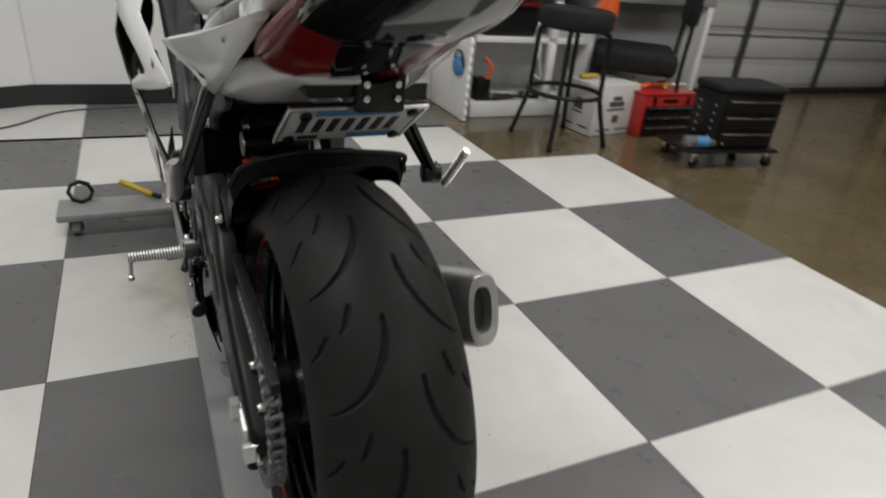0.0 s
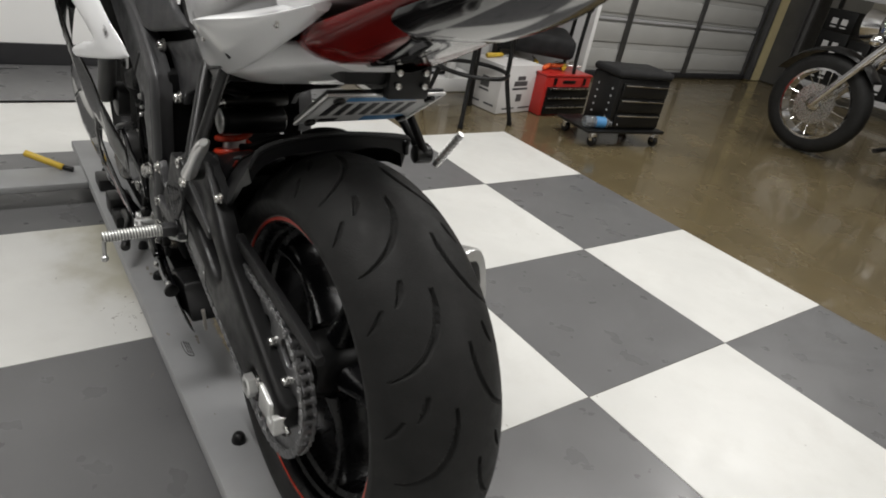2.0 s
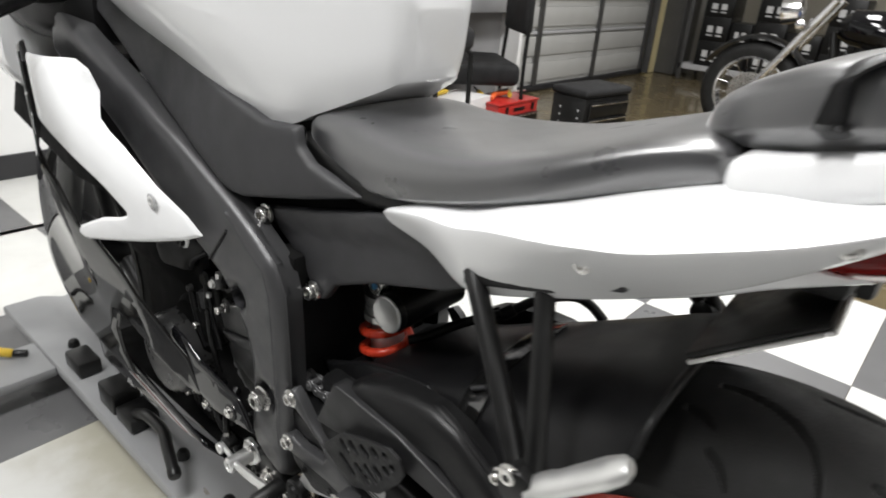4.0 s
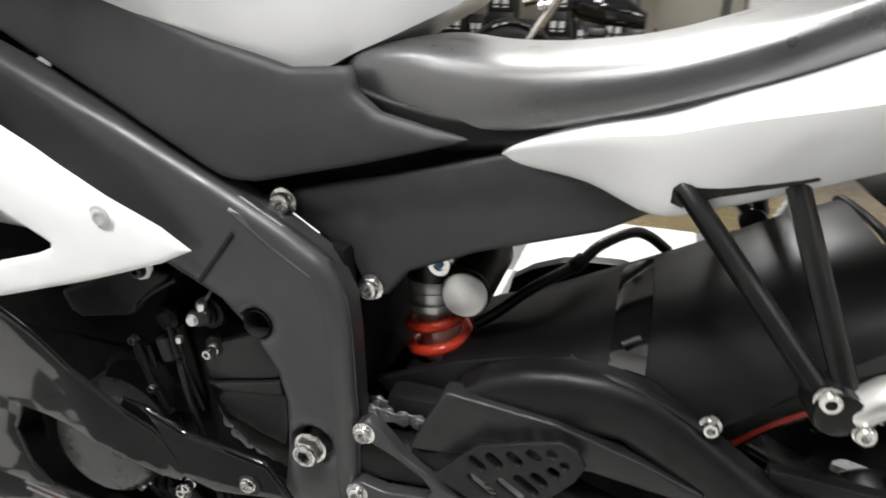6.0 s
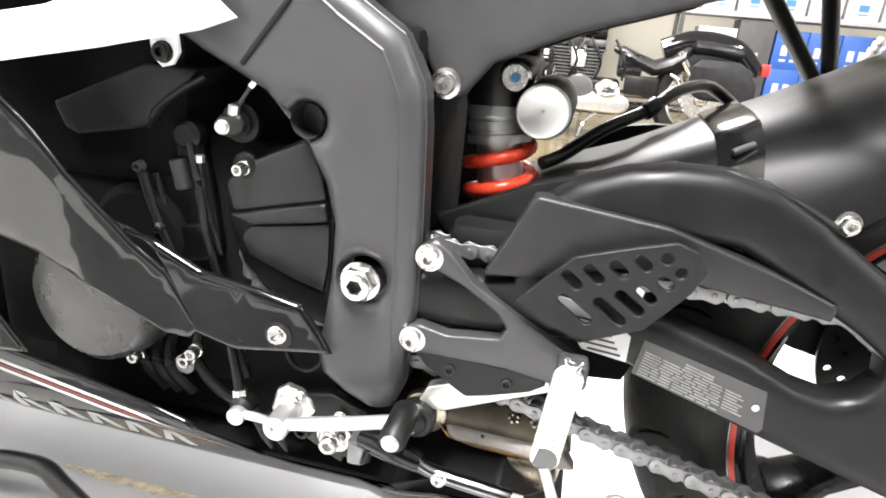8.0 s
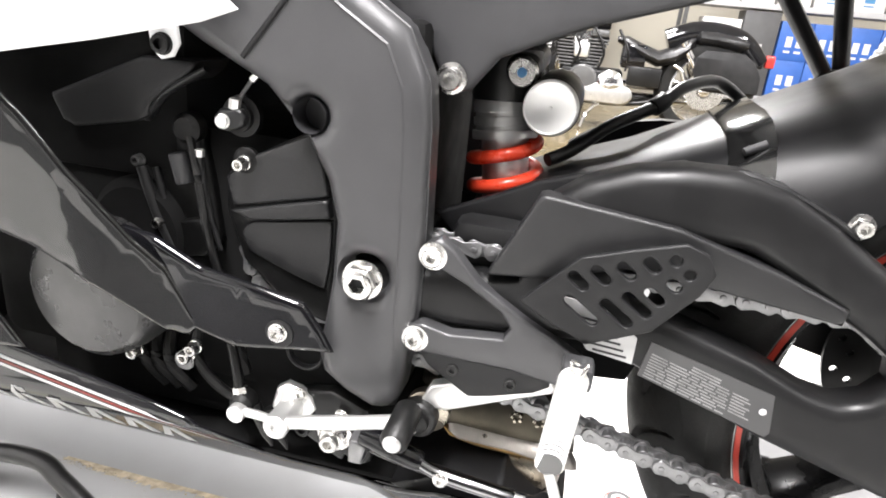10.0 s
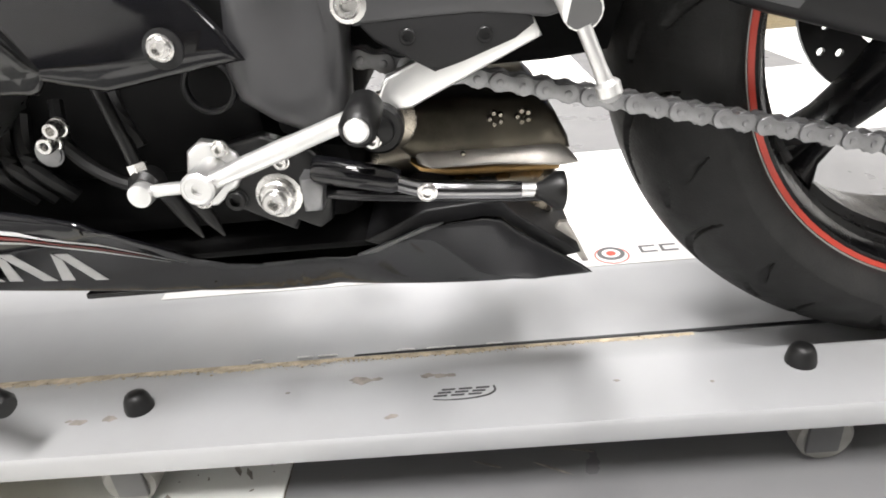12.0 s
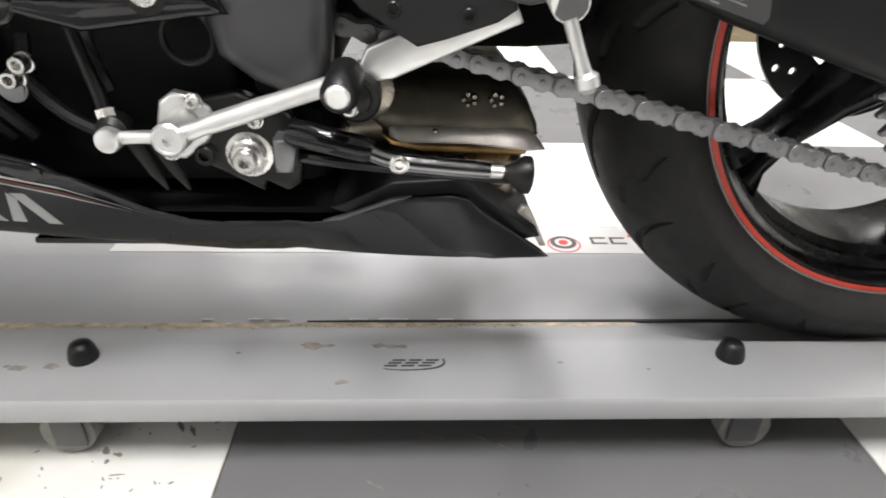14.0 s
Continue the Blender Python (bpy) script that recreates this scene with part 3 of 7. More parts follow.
# dark stains and chips on the flange of the dolly
for x, y, r in ((0.396, 0.532, 0.009), (0.396, 0.518, 0.004), (0.396, 0.470, 0.005), (0.395, 0.458, 0.005), (0.394, 0.448, 0.004), (0.344, 0.499, 0.004), (0.342, 0.503, 0.0025), (0.366, 0.762, 0.006), (0.364, 0.79, 0.006), (0.366, 0.80, 0.003), (0.385, 0.60, 0.002), (0.37, 0.30, 0.0025), (0.36, 0.22, 0.002)):
    b = bmesh.new()
    n = 14
    edge = [(x + 0.8 * r * random.uniform(0.5, 1.1) * math.cos(2 * math.pi * k / n), y + 1.5 * r * random.uniform(0.5, 1.1) * math.sin(2 * math.pi * k / n)) for k in range(n)]
    lo = [b.verts.new((p[0], p[1], 0.0808)) for p in edge]
    hi = [b.verts.new((p[0], p[1], 0.0812)) for p in edge]
    b.faces.new(hi)
    for k in range(n):
        b.faces.new((lo[k], lo[(k + 1) % n], hi[(k + 1) % n], hi[k]))
    part("paint_chip", b, STAIN, dolly)

# sticker on the far flange
stk = thing("sticker", "white sticker with dark and red printing", "sticker")
part("sheet", box(0.578, 0.06, 0.0812, 0.650, 0.80, 0.0816), CARTON, stk, smooth=False)
part("ring", lathe((0.606, 0.250, 0.0817), (0.606, 0.250, 1), [(0, 0.011), (0, 0.0165), (0.0004, 0.0165), (0.0004, 0.011)], 24, closed=False), TOWER, stk)
part("ring_centre", lathe((0.606, 0.250, 0.0817), (0.606, 0.250, 1), [(0, 0.006), (0.0004, 0.006)], 16), RED_TAPE, stk)
part("arc", lathe((0.601, 0.250, 0.08165), (0.601, 0.250, 1), [(0, 0.019), (0, 0.021), (0.0003, 0.021), (0.0003, 0.019)], 24, closed=False), RED_TAPE, stk)
for y in (0.204, 0.179):
    for x0, y0, x1, y1 in ((0.602, -0.010, 0.6055, 0.010), (0.6165, -0.010, 0.620, 0.010), (0.6056, 0.0065, 0.6164, 0.010)):
        part("letter_bar", box(x0, y + y0, 0.0817, x1, y + y1, 0.0820), TOWER, stk, smooth=False)
part("red_dot", box(0.620, 0.158, 0.0817, 0.626, 0.163, 0.0820), RED_TAPE, stk, smooth=False)

# ---- the motorcycle: it faces +y, its left side faces -x ----
bike = thing("motorcycle", "white and black sport motorcycle standing on the silver dolly", "motorcycle", at=(0, 0, 0))
AY, AZ = -0.025, 0.365      # the rear axle


def wheel_mesh(ay, az, width, radius, grooves):
    """A tyre with cut tread: a profile turned round the axle, with grooves pressed in."""
    half = width / 2
    prof = []
    n = 112 if grooves else 40
    for k in range(n + 1):
        u = -1 + 2 * k / n
        a = u * 1.12
        x = half * math.sin(a) / math.sin(1.12)
        r = radius - (1 - math.cos(a)) * 0.112
        prof.append((x, r, u))
    prof = [(-half + 0.015, 0.231, 9), (-half + 0.007, 0.2355, 9), (-half + 0.0015, 0.246, 9)] + prof + [(half - 0.0015, 0.246, 9), (half - 0.007, 0.2355, 9), (half - 0.015, 0.231, 9)]
    steps = 1400 if grooves else 96
    bm = bmesh.new()
    rings = []
    N = 14
    period = 2 * math.pi / N
    curves = []
    if grooves:
        # long hooked grooves that sweep from the middle to both shoulders, with short slashes between; u across, v along in periods
        J = [(0.13, 0.0), (0.14, 0.14), (0.18, 0.28), (0.26, 0.42), (0.37, 0.54), (0.50, 0.62), (0.64, 0.67), (0.74, 0.68)]
        K = [(0.66, 0.06), (0.75, 0.16), (0.85, 0.22)]
        M = [(0.40, -0.14), (0.44, -0.03), (0.51, 0.06)]
        for s, o in ((-1, 0.0), (1, 0.5)):
            for c in (J, K, M):
                curves.append([(s * u, v + o) for u, v in c])
    def depth(u, th):
        d = 9
        for c in curves:
            last = len(c) - 1
            for i, ((u0, v0), (u1, v1)) in enumerate(zip(c, c[1:])):
                v = (th / period)
                for sh in (-1, 0, 1):
                    vv = v % 1 + sh
                    ax, ay_ = u0 * 0.1, v0 * period * 0.3
                    bx, by = u1 * 0.1, v1 * period * 0.3
                    px, py = u * 0.1, vv * period * 0.3
                    dx, dy = bx - ax, by - ay_
                    t = max(0, min(1, ((px - ax) * dx + (py - ay_) * dy) / (dx * dx + dy * dy)))
                    f = (i + t) / last
                    wide = 0.0028 * (0.35 + 0.65 * math.sin(math.pi * min(1, 0.12 + 0.95 * f)))
                    d = min(d, math.hypot(px - ax - t * dx, py - ay_ - t * dy) + 0.0028 - wide)
        return 0.005 * max(0, min(1, (0.0034 - d) / 0.0016))
    cut = {}
    if grooves:
        per = steps // N + (1 if steps % N else 0)
    for i in range(steps):
        th = 2 * math.pi * i / steps
        row = []
        for k, (x, r, u) in enumerate(prof):
            if grooves and abs(u) < 0.95:
                key = (round((th / period) % 1 * 4000), k)
                if key not in cut:
                    cut[key] = depth(u, th)
                r = r - cut[key]
            row.append(bm.verts.new((CX + x, ay + r * math.cos(th), az + r * math.sin(th))))
        rings.append(row)
    for i in range(steps):
        a, c = rings[i], rings[(i + 1) % steps]
        for k in range(len(prof) - 1):
            bm.faces.new((a[k], a[k + 1], c[k + 1], c[k]))
    return bm


def ringband(ay, az, prof, n=96):
    """A closed profile of (x, radius) turned round a wheel's axle."""
    bm = bmesh.new()
    rings = [[bm.verts.new((x, ay + r * math.cos(2 * math.pi * i / n), az + r * math.sin(2 * math.pi * i / n))) for x, r in prof] for i in range(n)]
    for i in range(n):
        a, c = rings[i], rings[(i + 1) % n]
        for k in range(len(prof)):
            bm.faces.new((a[k], a[(k + 1) % len(prof)], c[(k + 1) % len(prof)], c[k]))
    return bm


def rear_wheel():
    h = 0.079
    prof = [(CX - h, 0.234), (CX - h - 0.002, 0.221), (CX - h + 0.010, 0.213), (CX - 0.062, 0.2135), (CX - 0.058, 0.208), (CX - 0.046, 0.207), (CX - 0.041, 0.199), (CX - 0.02, 0.196), (CX + 0.02, 0.196), (CX + 0.041, 0.199), (CX + 0.046, 0.207), (CX + 0.058, 0.208), (CX + 0.062, 0.2135), (CX + h - 0.010, 0.213),
            (CX + h + 0.002, 0.221), (CX + h, 0.234)]
    rim = part("rear_wheel", ringband(AY, AZ, prof), RIM_BLACK, bike, "black five-spoke cast rear wheel")
    part("tyre", wheel_mesh(AY, AZ, 0.194, 0.318, True), RUBBER, rim, "worn black road tyre with curved grooves")
    for s in (-1, 1):
        x = CX + s * (h + 0.0025)
        part("rim_tape", ringband(AY, AZ, [(x, 0.2290), (x - s * 0.002, 0.2290), (x + s * 0.001 - s * 0.002, 0.2245), (x + s * 0.001, 0.2245)]), RED_TAPE, rim, "red rim tape")
        part("rim_lip", ringband(AY, AZ, [(x - s * 0.0002, 0.2345), (x - s * 0.003, 0.2345), (x - s * 0.003, 0.2297), (x - s * 0.0002, 0.2297)]), RIM_LIP, rim, "grey rim lip")
    for k in range(5):
        a0 = 2 * math.pi * k / 5 - 0.71
        secs = []
        for r, w, x0, x1 in ((0.055, 0.025, -0.042, 0.042), (0.10, 0.017, -0.030, 0.030), (0.15, 0.013, -0.027, 0.027), (0.185, 0.016, -0.036, 0.036), (0.204, 0.030, -0.048, 0.048)):
            ring = []
            for q in range(16):
                b = 2 * math.pi * q / 16
                cx = math.copysign(abs(math.cos(b)) ** 0.6, math.cos(b)) * (x1 - x0) / 2
                cw = math.copysign(abs(math.sin(b)) ** 0.6, math.sin(b)) * w
                ring.append((CX + cx, AY + r * math.cos(a0) - cw * math.sin(a0), AZ + r * math.sin(a0) + cw * math.cos(a0)))
            secs.append(ring)
        part("spoke", loft(secs), RIM_BLACK, rim)
    part("hub", lathe((CX - 0.075, AY, AZ), (1, AY, AZ), [(0, 0.03), (0.004, 0.042), (0.02, 0.05), (0.05, 0.05), (0.10, 0.05), (0.13, 0.05), (0.15, 0.03)], 32), BLACK, rim)
    disc = panel(circle(AY, AZ, 0.110, 48), CX + 0.090, 0.005, [circle(AY, AZ, 0.062, 32)] + [circle(AY + r * math.cos(a), AZ + r * math.sin(a), 0.0042, 8)
                 for k in range(16) for r, a in ((0.085, k * math.pi / 8), (0.098, k * math.pi / 8 + 0.16))], 0.02, 0)
    part("brake_disc", disc, BLACK, rim, "drilled steel brake disc")
    teeth = []
    for k in range(45):
        a = 2 * math.pi * k / 45
        for da, r in ((-0.045, 0.1085), (-0.014, 0.1165), (0.014, 0.1165), (0.045, 0.1085)):
            teeth.append((AY + r * math.cos(a + da), AZ + r * math.sin(a + da)))
    holes = [slot(AY + 0.078 * math.cos(a), AZ + 0.078 * math.sin(a), 0.044, 0.026, a + math.pi / 2) for a in [2 * math.pi * k / 6 for k in range(6)]]
    part("sprocket", panel(teeth, 0.369, 0.006, holes + [circle(AY, AZ, 0.04, 20)], 0.02, 0.001), CHAIN, rim, "toothed steel rear sprocket")
    for k in range(6):
        a = 2 * math.pi * (k + 0.5) / 6
        bolt("sprocket_nut", 0.369, AY + 0.062 * math.cos(a), AZ + 0.062 * math.sin(a), 0.008, rim, STEEL, 0.010, socket=False)
    part("carrier", lathe((0.376, AY, AZ), (1, AY, AZ), [(0, 0.03), (0, 0.068), (0.03, 0.06), (0.04, 0.05)], 32), SWINGARM, rim)
rear_wheel()


# chain: outer and inner links along both runs and round the sprockets
def chain_path():
    r1, r0 = 0.1138, 0.0407
    c0, c1 = Vector((0.61, 0.452)), Vector((AY, AZ))
    d = c1 - c0
    base = math.atan2(d.y, d.x)
    off = math.acos((r0 - r1) / d.length)
    a_low, a_up = base + off, base - off
    pts = []
    def arc(c, r, a, b2):
        n = max(2, int(abs(b2 - a) * r / 0.003))
        return [c + r * Vector((math.cos(a + (b2 - a) * i / n), math.sin(a + (b2 - a) * i / n))) for i in range(n + 1)]
    up = a_up % (2 * math.pi)
    low = a_low % (2 * math.pi)
    pts += [c0 + r0 * Vector((math.cos(up), math.sin(up)))]
    pts += arc(c1, r1, up, low)
    pts += arc(c0, r0, low, up + 2 * math.pi)
    return pts
CP = chain_path()
cum = [0.0]
for a, b in zip(CP, CP[1:]):
    cum.append(cum[-1] + (b - a).length)
def chain_at(s):
    s %= cum[-1]
    i = max(0, min(len(CP) - 2, int(np.searchsorted(cum, s) - 1)))
    f = (s - cum[i]) / max(1e-9, cum[i + 1] - cum[i])
    return CP[i].lerp(CP[i + 1], f)
LINKS = int(cum[-1] / 0.015875 / 2) * 2
PITCH = cum[-1] / LINKS
def link_plate(w, waist):
    pts = []
    for s, c in ((1, PITCH / 2), (-1, -PITCH / 2)):
        for k in range(7):
            a = -math.pi * 0.42 + math.pi * 0.84 * k / 6
            pts.append((c + s * w * math.cos(a), s * w * math.sin(a)))
        pts.append((0, s * waist))
    return pts
XC = 0.372
def link_mesh(xs, w, waist, pins):
    bm = bmesh.new()
    for x in xs:
        join(bm, panel(link_plate(w, waist), x, 0.002, rnd=0.0007, step=0.02))
    for c in (-PITCH / 2, PITCH / 2):
        if pins:
            join(bm, rod((xs[0] - 0.0012, c, 0), (xs[-1] + 0.003, c, 0), 0.0026, 10, 0.0006))
        else:
            join(bm, rod((xs[0] + 0.002, c, 0), (xs[-1], c, 0), 0.0050, 12))
    return bm
outer_link = mesh_of("outer_link", link_mesh((-0.0105, 0.0085), 0.0074, 0.0048, True), CHAIN)
inner_link = mesh_of("inner_link", link_mesh((-0.0075, 0.0055), 0.0078, 0.0052, False), CHAIN)
chain = part("drive_chain", rod((XC, 0.61, 0.452), (XC + 0.012, 0.61, 0.452), 0.036, 16), BLACK, bike, "grey steel drive chain with outer and inner links")
for k in range(LINKS):
    p, q = chain_at(k * PITCH), chain_at((k + 1) * PITCH)
    o = new("outer_link" if k % 2 else "inner_link", outer_link if k % 2 else inner_link)
    o.parent = chain
    mid = (p + q) / 2
    o.matrix_basis = pose(XC, mid.x, mid.y, math.degrees(math.atan2(q.y - p.y, q.x - p.x)))

# ---- frame and swingarm ----
def spar_x(y, z):
    return 0.329 + 0.35 * max(0, z - 0.60) * max(0, 0.75 - y) - 0.02 * max(0, y - 0.6) + 0.10 * max(0, 0.40 - z)
SPAR = [(1.02, 0.895), (0.92, 0.852), (0.81, 0.808), (0.708, 0.762), (0.592, 0.7035), (0.548, 0.680), (0.508, 0.655), (0.490, 0.620), (0.486, 0.589), (0.483, 0.505), (0.483, 0.437), (0.489, 0.391), (0.494, 0.352),
        (0.500, 0.336), (0.520, 0.333), (0.545, 0.345), (0.566, 0.362), (0.570, 0.385), (0.565, 0.410), (0.559, 0.454), (0.557, 0.503), (0.565, 0.535), (0.580, 0.562), (0.597, 0.582), (0.616, 0.602), (0.670, 0.628), (0.76, 0.68), (0.85, 0.735), (0.95, 0.79), (1.04, 0.82)]
for mirror in (False, True):
    sp = part("frame_spar", panel(SPAR, spar_x, 0.034, [circle(0.580, 0.584, 0.0138, 24), circle(0.529, 0.461, 0.018, 24)], 0.014, 0.014, mirror=mirror), FRAME_PAINT, bike, "dark grey satin aluminium frame spar")
    if not mirror:
        # Thin dark bar draws the shaded crease of the seam.
        part("spar_seam", tube([(spar_x(0.594, 0.67) - 0.0006, 0.594, 0.672), (spar_x(0.632, 0.62) - 0.0006, 0.632, 0.622)], 0.0022, 8), PLASTIC, sp)
        edge = [(0.592, 0.7035), (0.548, 0.680), (0.508, 0.655), (0.490, 0.620), (0.486, 0.589), (0.483, 0.505), (0.483, 0.437), (0.488, 0.400)]
        rows = []
        for i in range(len(edge)):
            p0, p1 = Vector(edge[max(0, i - 1)]), Vector(edge[min(len(edge) - 1, i + 1)])
            d = (p1 - p0).normalized()
            q = Vector(edge[i])
            inner = q + Vector((-d.y, d.x)) * (0.019 if 0 < i < len(edge) - 1 else 0.012)
            xi = spar_x(inner.x, inner.y) - 0.0009
            rows.append([(xi, inner.x, inner.y), (xi + 0.0125, q.x, q.y), (xi + 0.020, q.x, q.y), (xi + 0.020, inner.x, inner.y)])
        part("spar_chamfer", loft(rows), FRAME_PAINT, sp, smooth=False)
        # Dark wall and disc put the shade of the open hole into colour.
        part("hole_shade_wall", lathe((0.3335, 0.580, 0.584), (1, 0.580, 0.584), [(0, 0.0137), (0.026, 0.0135)], 24, closed=False), INK, sp)
        part("hole_shade_disc", lathe((0.356, 0.580, 0.584), (1, 0.580, 0.584), [(0, 0.0150), (0.003, 0.0150)], 24), INK, sp)
part("cross_member", box(0.36, 0.50, 0.40, 0.58, 0.545, 0.66, 0.008), DEEP, bike)
part("cross_member", box(0.36, 0.50, 0.33, 0.58, 0.55, 0.37, 0.006), DEEP, bike)
part("steering_head", rod((CX, 1.0, 0.80), (CX, 0.96, 0.97), 0.035, 20, 0.004), FRAME_PAINT, bike)
pv = part("pivot_nut", lathe((0.3275, 0.529, 0.461), (0, 0.529, 0.461), [(0, 0.0150), (0.003, 0.0150), (0.010, 0.0142), (0.012, 0.0118), (0.012, 0.0100), (0.0145, 0.0098), (0.0145, 0.0068), (0.002, 0.0066)], 6), STEEL, bike, "bright hexagonal pivot nut")
# Ink-dark disc stands for the shade at the bottom of the socket.
part("socket", lathe((0.3245, 0.529, 0.461), (0, 0.529, 0.461), [(0, 0.0068), (0.0016, 0.0066)], 16), INK, pv)
part("collar", lathe((0.318, 0.529, 0.461), (0, 0.529, 0.461), [(0, 0.0118), (0.0035, 0.0116), (0.004, 0.0108), (0.004, 0.0074), (0.0, 0.0072)], 24, closed=False), STEEL, pv)
part("washer", lathe((0.3285, 0.529, 0.461), (0, 0.529, 0.461), [(0, 0.0168), (0.0016, 0.0168), (0.002, 0.016)], 28), STEEL, pv)

SWING = [(0.545, 0.43), (0.46, 0.425), (0.352, 0.434), (0.310, 0.422), (0.216, 0.384), (0.102, 0.348), (0.02, 0.330), (-0.06, 0.325), (-0.105, 0.332), (-0.118, 0.350), (-0.112, 0.378), (-0.06, 0.405),
         (0.02, 0.446), (0.095, 0.488), (0.156, 0.528), (0.194, 0.554), (0.232, 0.575), (0.265, 0.582), (0.30, 0.581), (0.335, 0.575), (0.37, 0.561), (0.392, 0.545), (0.408, 0.478), (0.47, 0.470), (0.545, 0.472)]
WINDOW = [(0.318, 0.470), (0.285, 0.465), (0.225, 0.446), (0.185, 0.428), (0.162, 0.423), (0.143, 0.430), (0.132, 0.445), (0.134, 0.461), (0.158, 0.478), (0.205, 0.505), (0.249, 0.528), (0.301, 0.527), (0.322, 0.526), (0.334, 0.51), (0.332, 0.485)]
AXLE_SLOT = slot(AY - 0.005, AZ - 0.006, 0.06, 0.026, 0.22)
def swing_x(y, z):
    return 0.343 + 0.10 * max(0, z - 0.50) - 0.004 * math.sin((y + 0.1) * 5)
for mirror in (False, True):
    sw = part("swingarm", panel(SWING, swing_x, 0.030, [WINDOW, AXLE_SLOT], 0.014, 0.012, mirror=mirror), SWINGARM, bike, "satin black braced swingarm")
part("swingarm_bridge", box(0.37, 0.36, 0.46, 0.57, 0.47, 0.51, 0.012), SWINGARM, bike)
ax = part("axle", rod((0.338, AY + 0.005, AZ - 0.012), (0.60, AY + 0.005, AZ - 0.012), 0.011, 20, 0.001), STEEL, bike)
part("axle_nut", lathe((0.342, AY + 0.005, AZ - 0.012), (0, AY + 0.005, AZ - 0.012), [(0, 0.018), (0.012, 0.018), (0.013, 0.015), (0.013, 0.010), (0.004, 0.010)], 6), ALU, ax, "pale silver axle nut")
part("axle_block", panel([(-0.052, 0.338), (-0.052, 0.382), (-0.092, 0.374), (-0.098, 0.346)], 0.337, 0.02, rnd=0.002, step=0.03), ALU, ax, "silver chain adjuster block")
part("adjuster_hook", panel([(-0.088, 0.338), (-0.088, 0.352), (-0.104, 0.352), (-0.104, 0.366), (-0.114, 0.366), (-0.114, 0.338)], 0.335, 0.022, rnd=0.0015, step=0.03), ALU, ax, "white painted bracket")
part("adjuster_bolt", rod((0.352, -0.09, 0.352), (0.352, -0.128, 0.348), 0.004, 10), STEEL, ax)

# caution label on the arm, with bars for the print
lab = part("caution_label", panel([(0.301, 0.449), (0.306, 0.419), (0.206, 0.388), (0.203, 0.392), (0.207, 0.424)], lambda y, z: swing_x(y, z) - 0.0008, 0.0012, rnd=0, step=0.03), LABEL_DARK, bike, "dark grey caution label with faint pale print", smooth=False)
random.seed(5)
def print_line(ys, zs, w, h, material, holder, slope=0.305, dx=0.0012):
    part("print_bar", panel([(ys, zs), (ys - w, zs - w * slope), (ys - w, zs - w * slope - h), (ys, zs - h)], swing_x(ys, zs) - dx, 0.0004, rnd=0, step=0.05), material, holder, smooth=False)
for k in range(11):
    ys, zs = 0.298 + 0.0004 * k, 0.4445 - 0.0024 * k
    if 2 <= k:
        while ys > 0.247 - 0.0045 * k / 11:
            w = min(random.uniform(0.006, 0.016), ys - 0.238)
            print_line(ys, zs, w, 0.0011, PRINT, lab)
            ys, zs = ys - w - 0.0016, zs - (w + 0.0016) * 0.305
    else:
        print_line(ys - 0.03, zs - 0.009, 0.022, 0.0013, PRINT, lab)
for k in range(7):
    print_line(0.236, 0.4205 - 0.0026 * k, random.uniform(0.010, 0.017), 0.0011, PRINT, lab)
part("label_mark", panel(circle(0.212, 0.409, 0.0028, 10), swing_x(0.212, 0.409) - 0.0012, 0.0004, rnd=0, step=0.05), LABEL, lab, smooth=False)
mk = part("tyre_label", panel([(0.374, 0.474), (0.340, 0.470), (0.312, 0.450), (0.312, 0.428), (0.347, 0.433), (0.369, 0.462)], 0.3368, 0.0016, rnd=0, step=0.03), LABEL, bike, "pale printed tyre label", smooth=False)
for k in range(6):
    y0 = 0.343 + 0.003 * k
    part("print_bar", panel([(y0, 0.4355 + 0.005 * k), (y0 - 0.026, 0.4335 + 0.005 * k), (y0 - 0.026, 0.4318 + 0.005 * k), (y0, 0.4338 + 0.005 * k)], 0.3364, 0.0004, rnd=0, step=0.05), INK, mk, smooth=False)

# chain guard and lower slider
part("chain_guard", panel([(0.400, 0.548), (0.432, 0.480), (0.395, 0.484), (0.330, 0.503), (0.276, 0.500), (0.18, 0.488), (0.178, 0.500), (0.225, 0.518), (0.300, 0.540), (0.395, 0.5495)], 0.336, 0.02, rnd=0.003, step=0.02), GUARD, bike, "black plastic chain guard")
sl = part("chain_slider", panel([(0.482, 0.408), (0.372, 0.404), (0.370, 0.395), (0.382, 0.387), (0.415, 0.376), (0.434, 0.371), (0.470, 0.393)], 0.332, 0.012, rnd=0.002, step=0.02), PLASTIC, bike, "black plastic chain slider")
for y, z in ((0.449, 0.394), (0.401, 0.391)):
    bolt("slider_bolt", 0.334, y, z, 0.006, sl, BLACK, 0.004)
part("alloy_bracket", panel([(0.478, 0.346), (0.468, 0.368), (0.425, 0.386), (0.372, 0.404), (0.364, 0.386), (0.405, 0.368), (0.452, 0.347)], 0.3405, 0.012, rnd=0.002, step=0.02), ALU, bike, "silver alloy bracket")

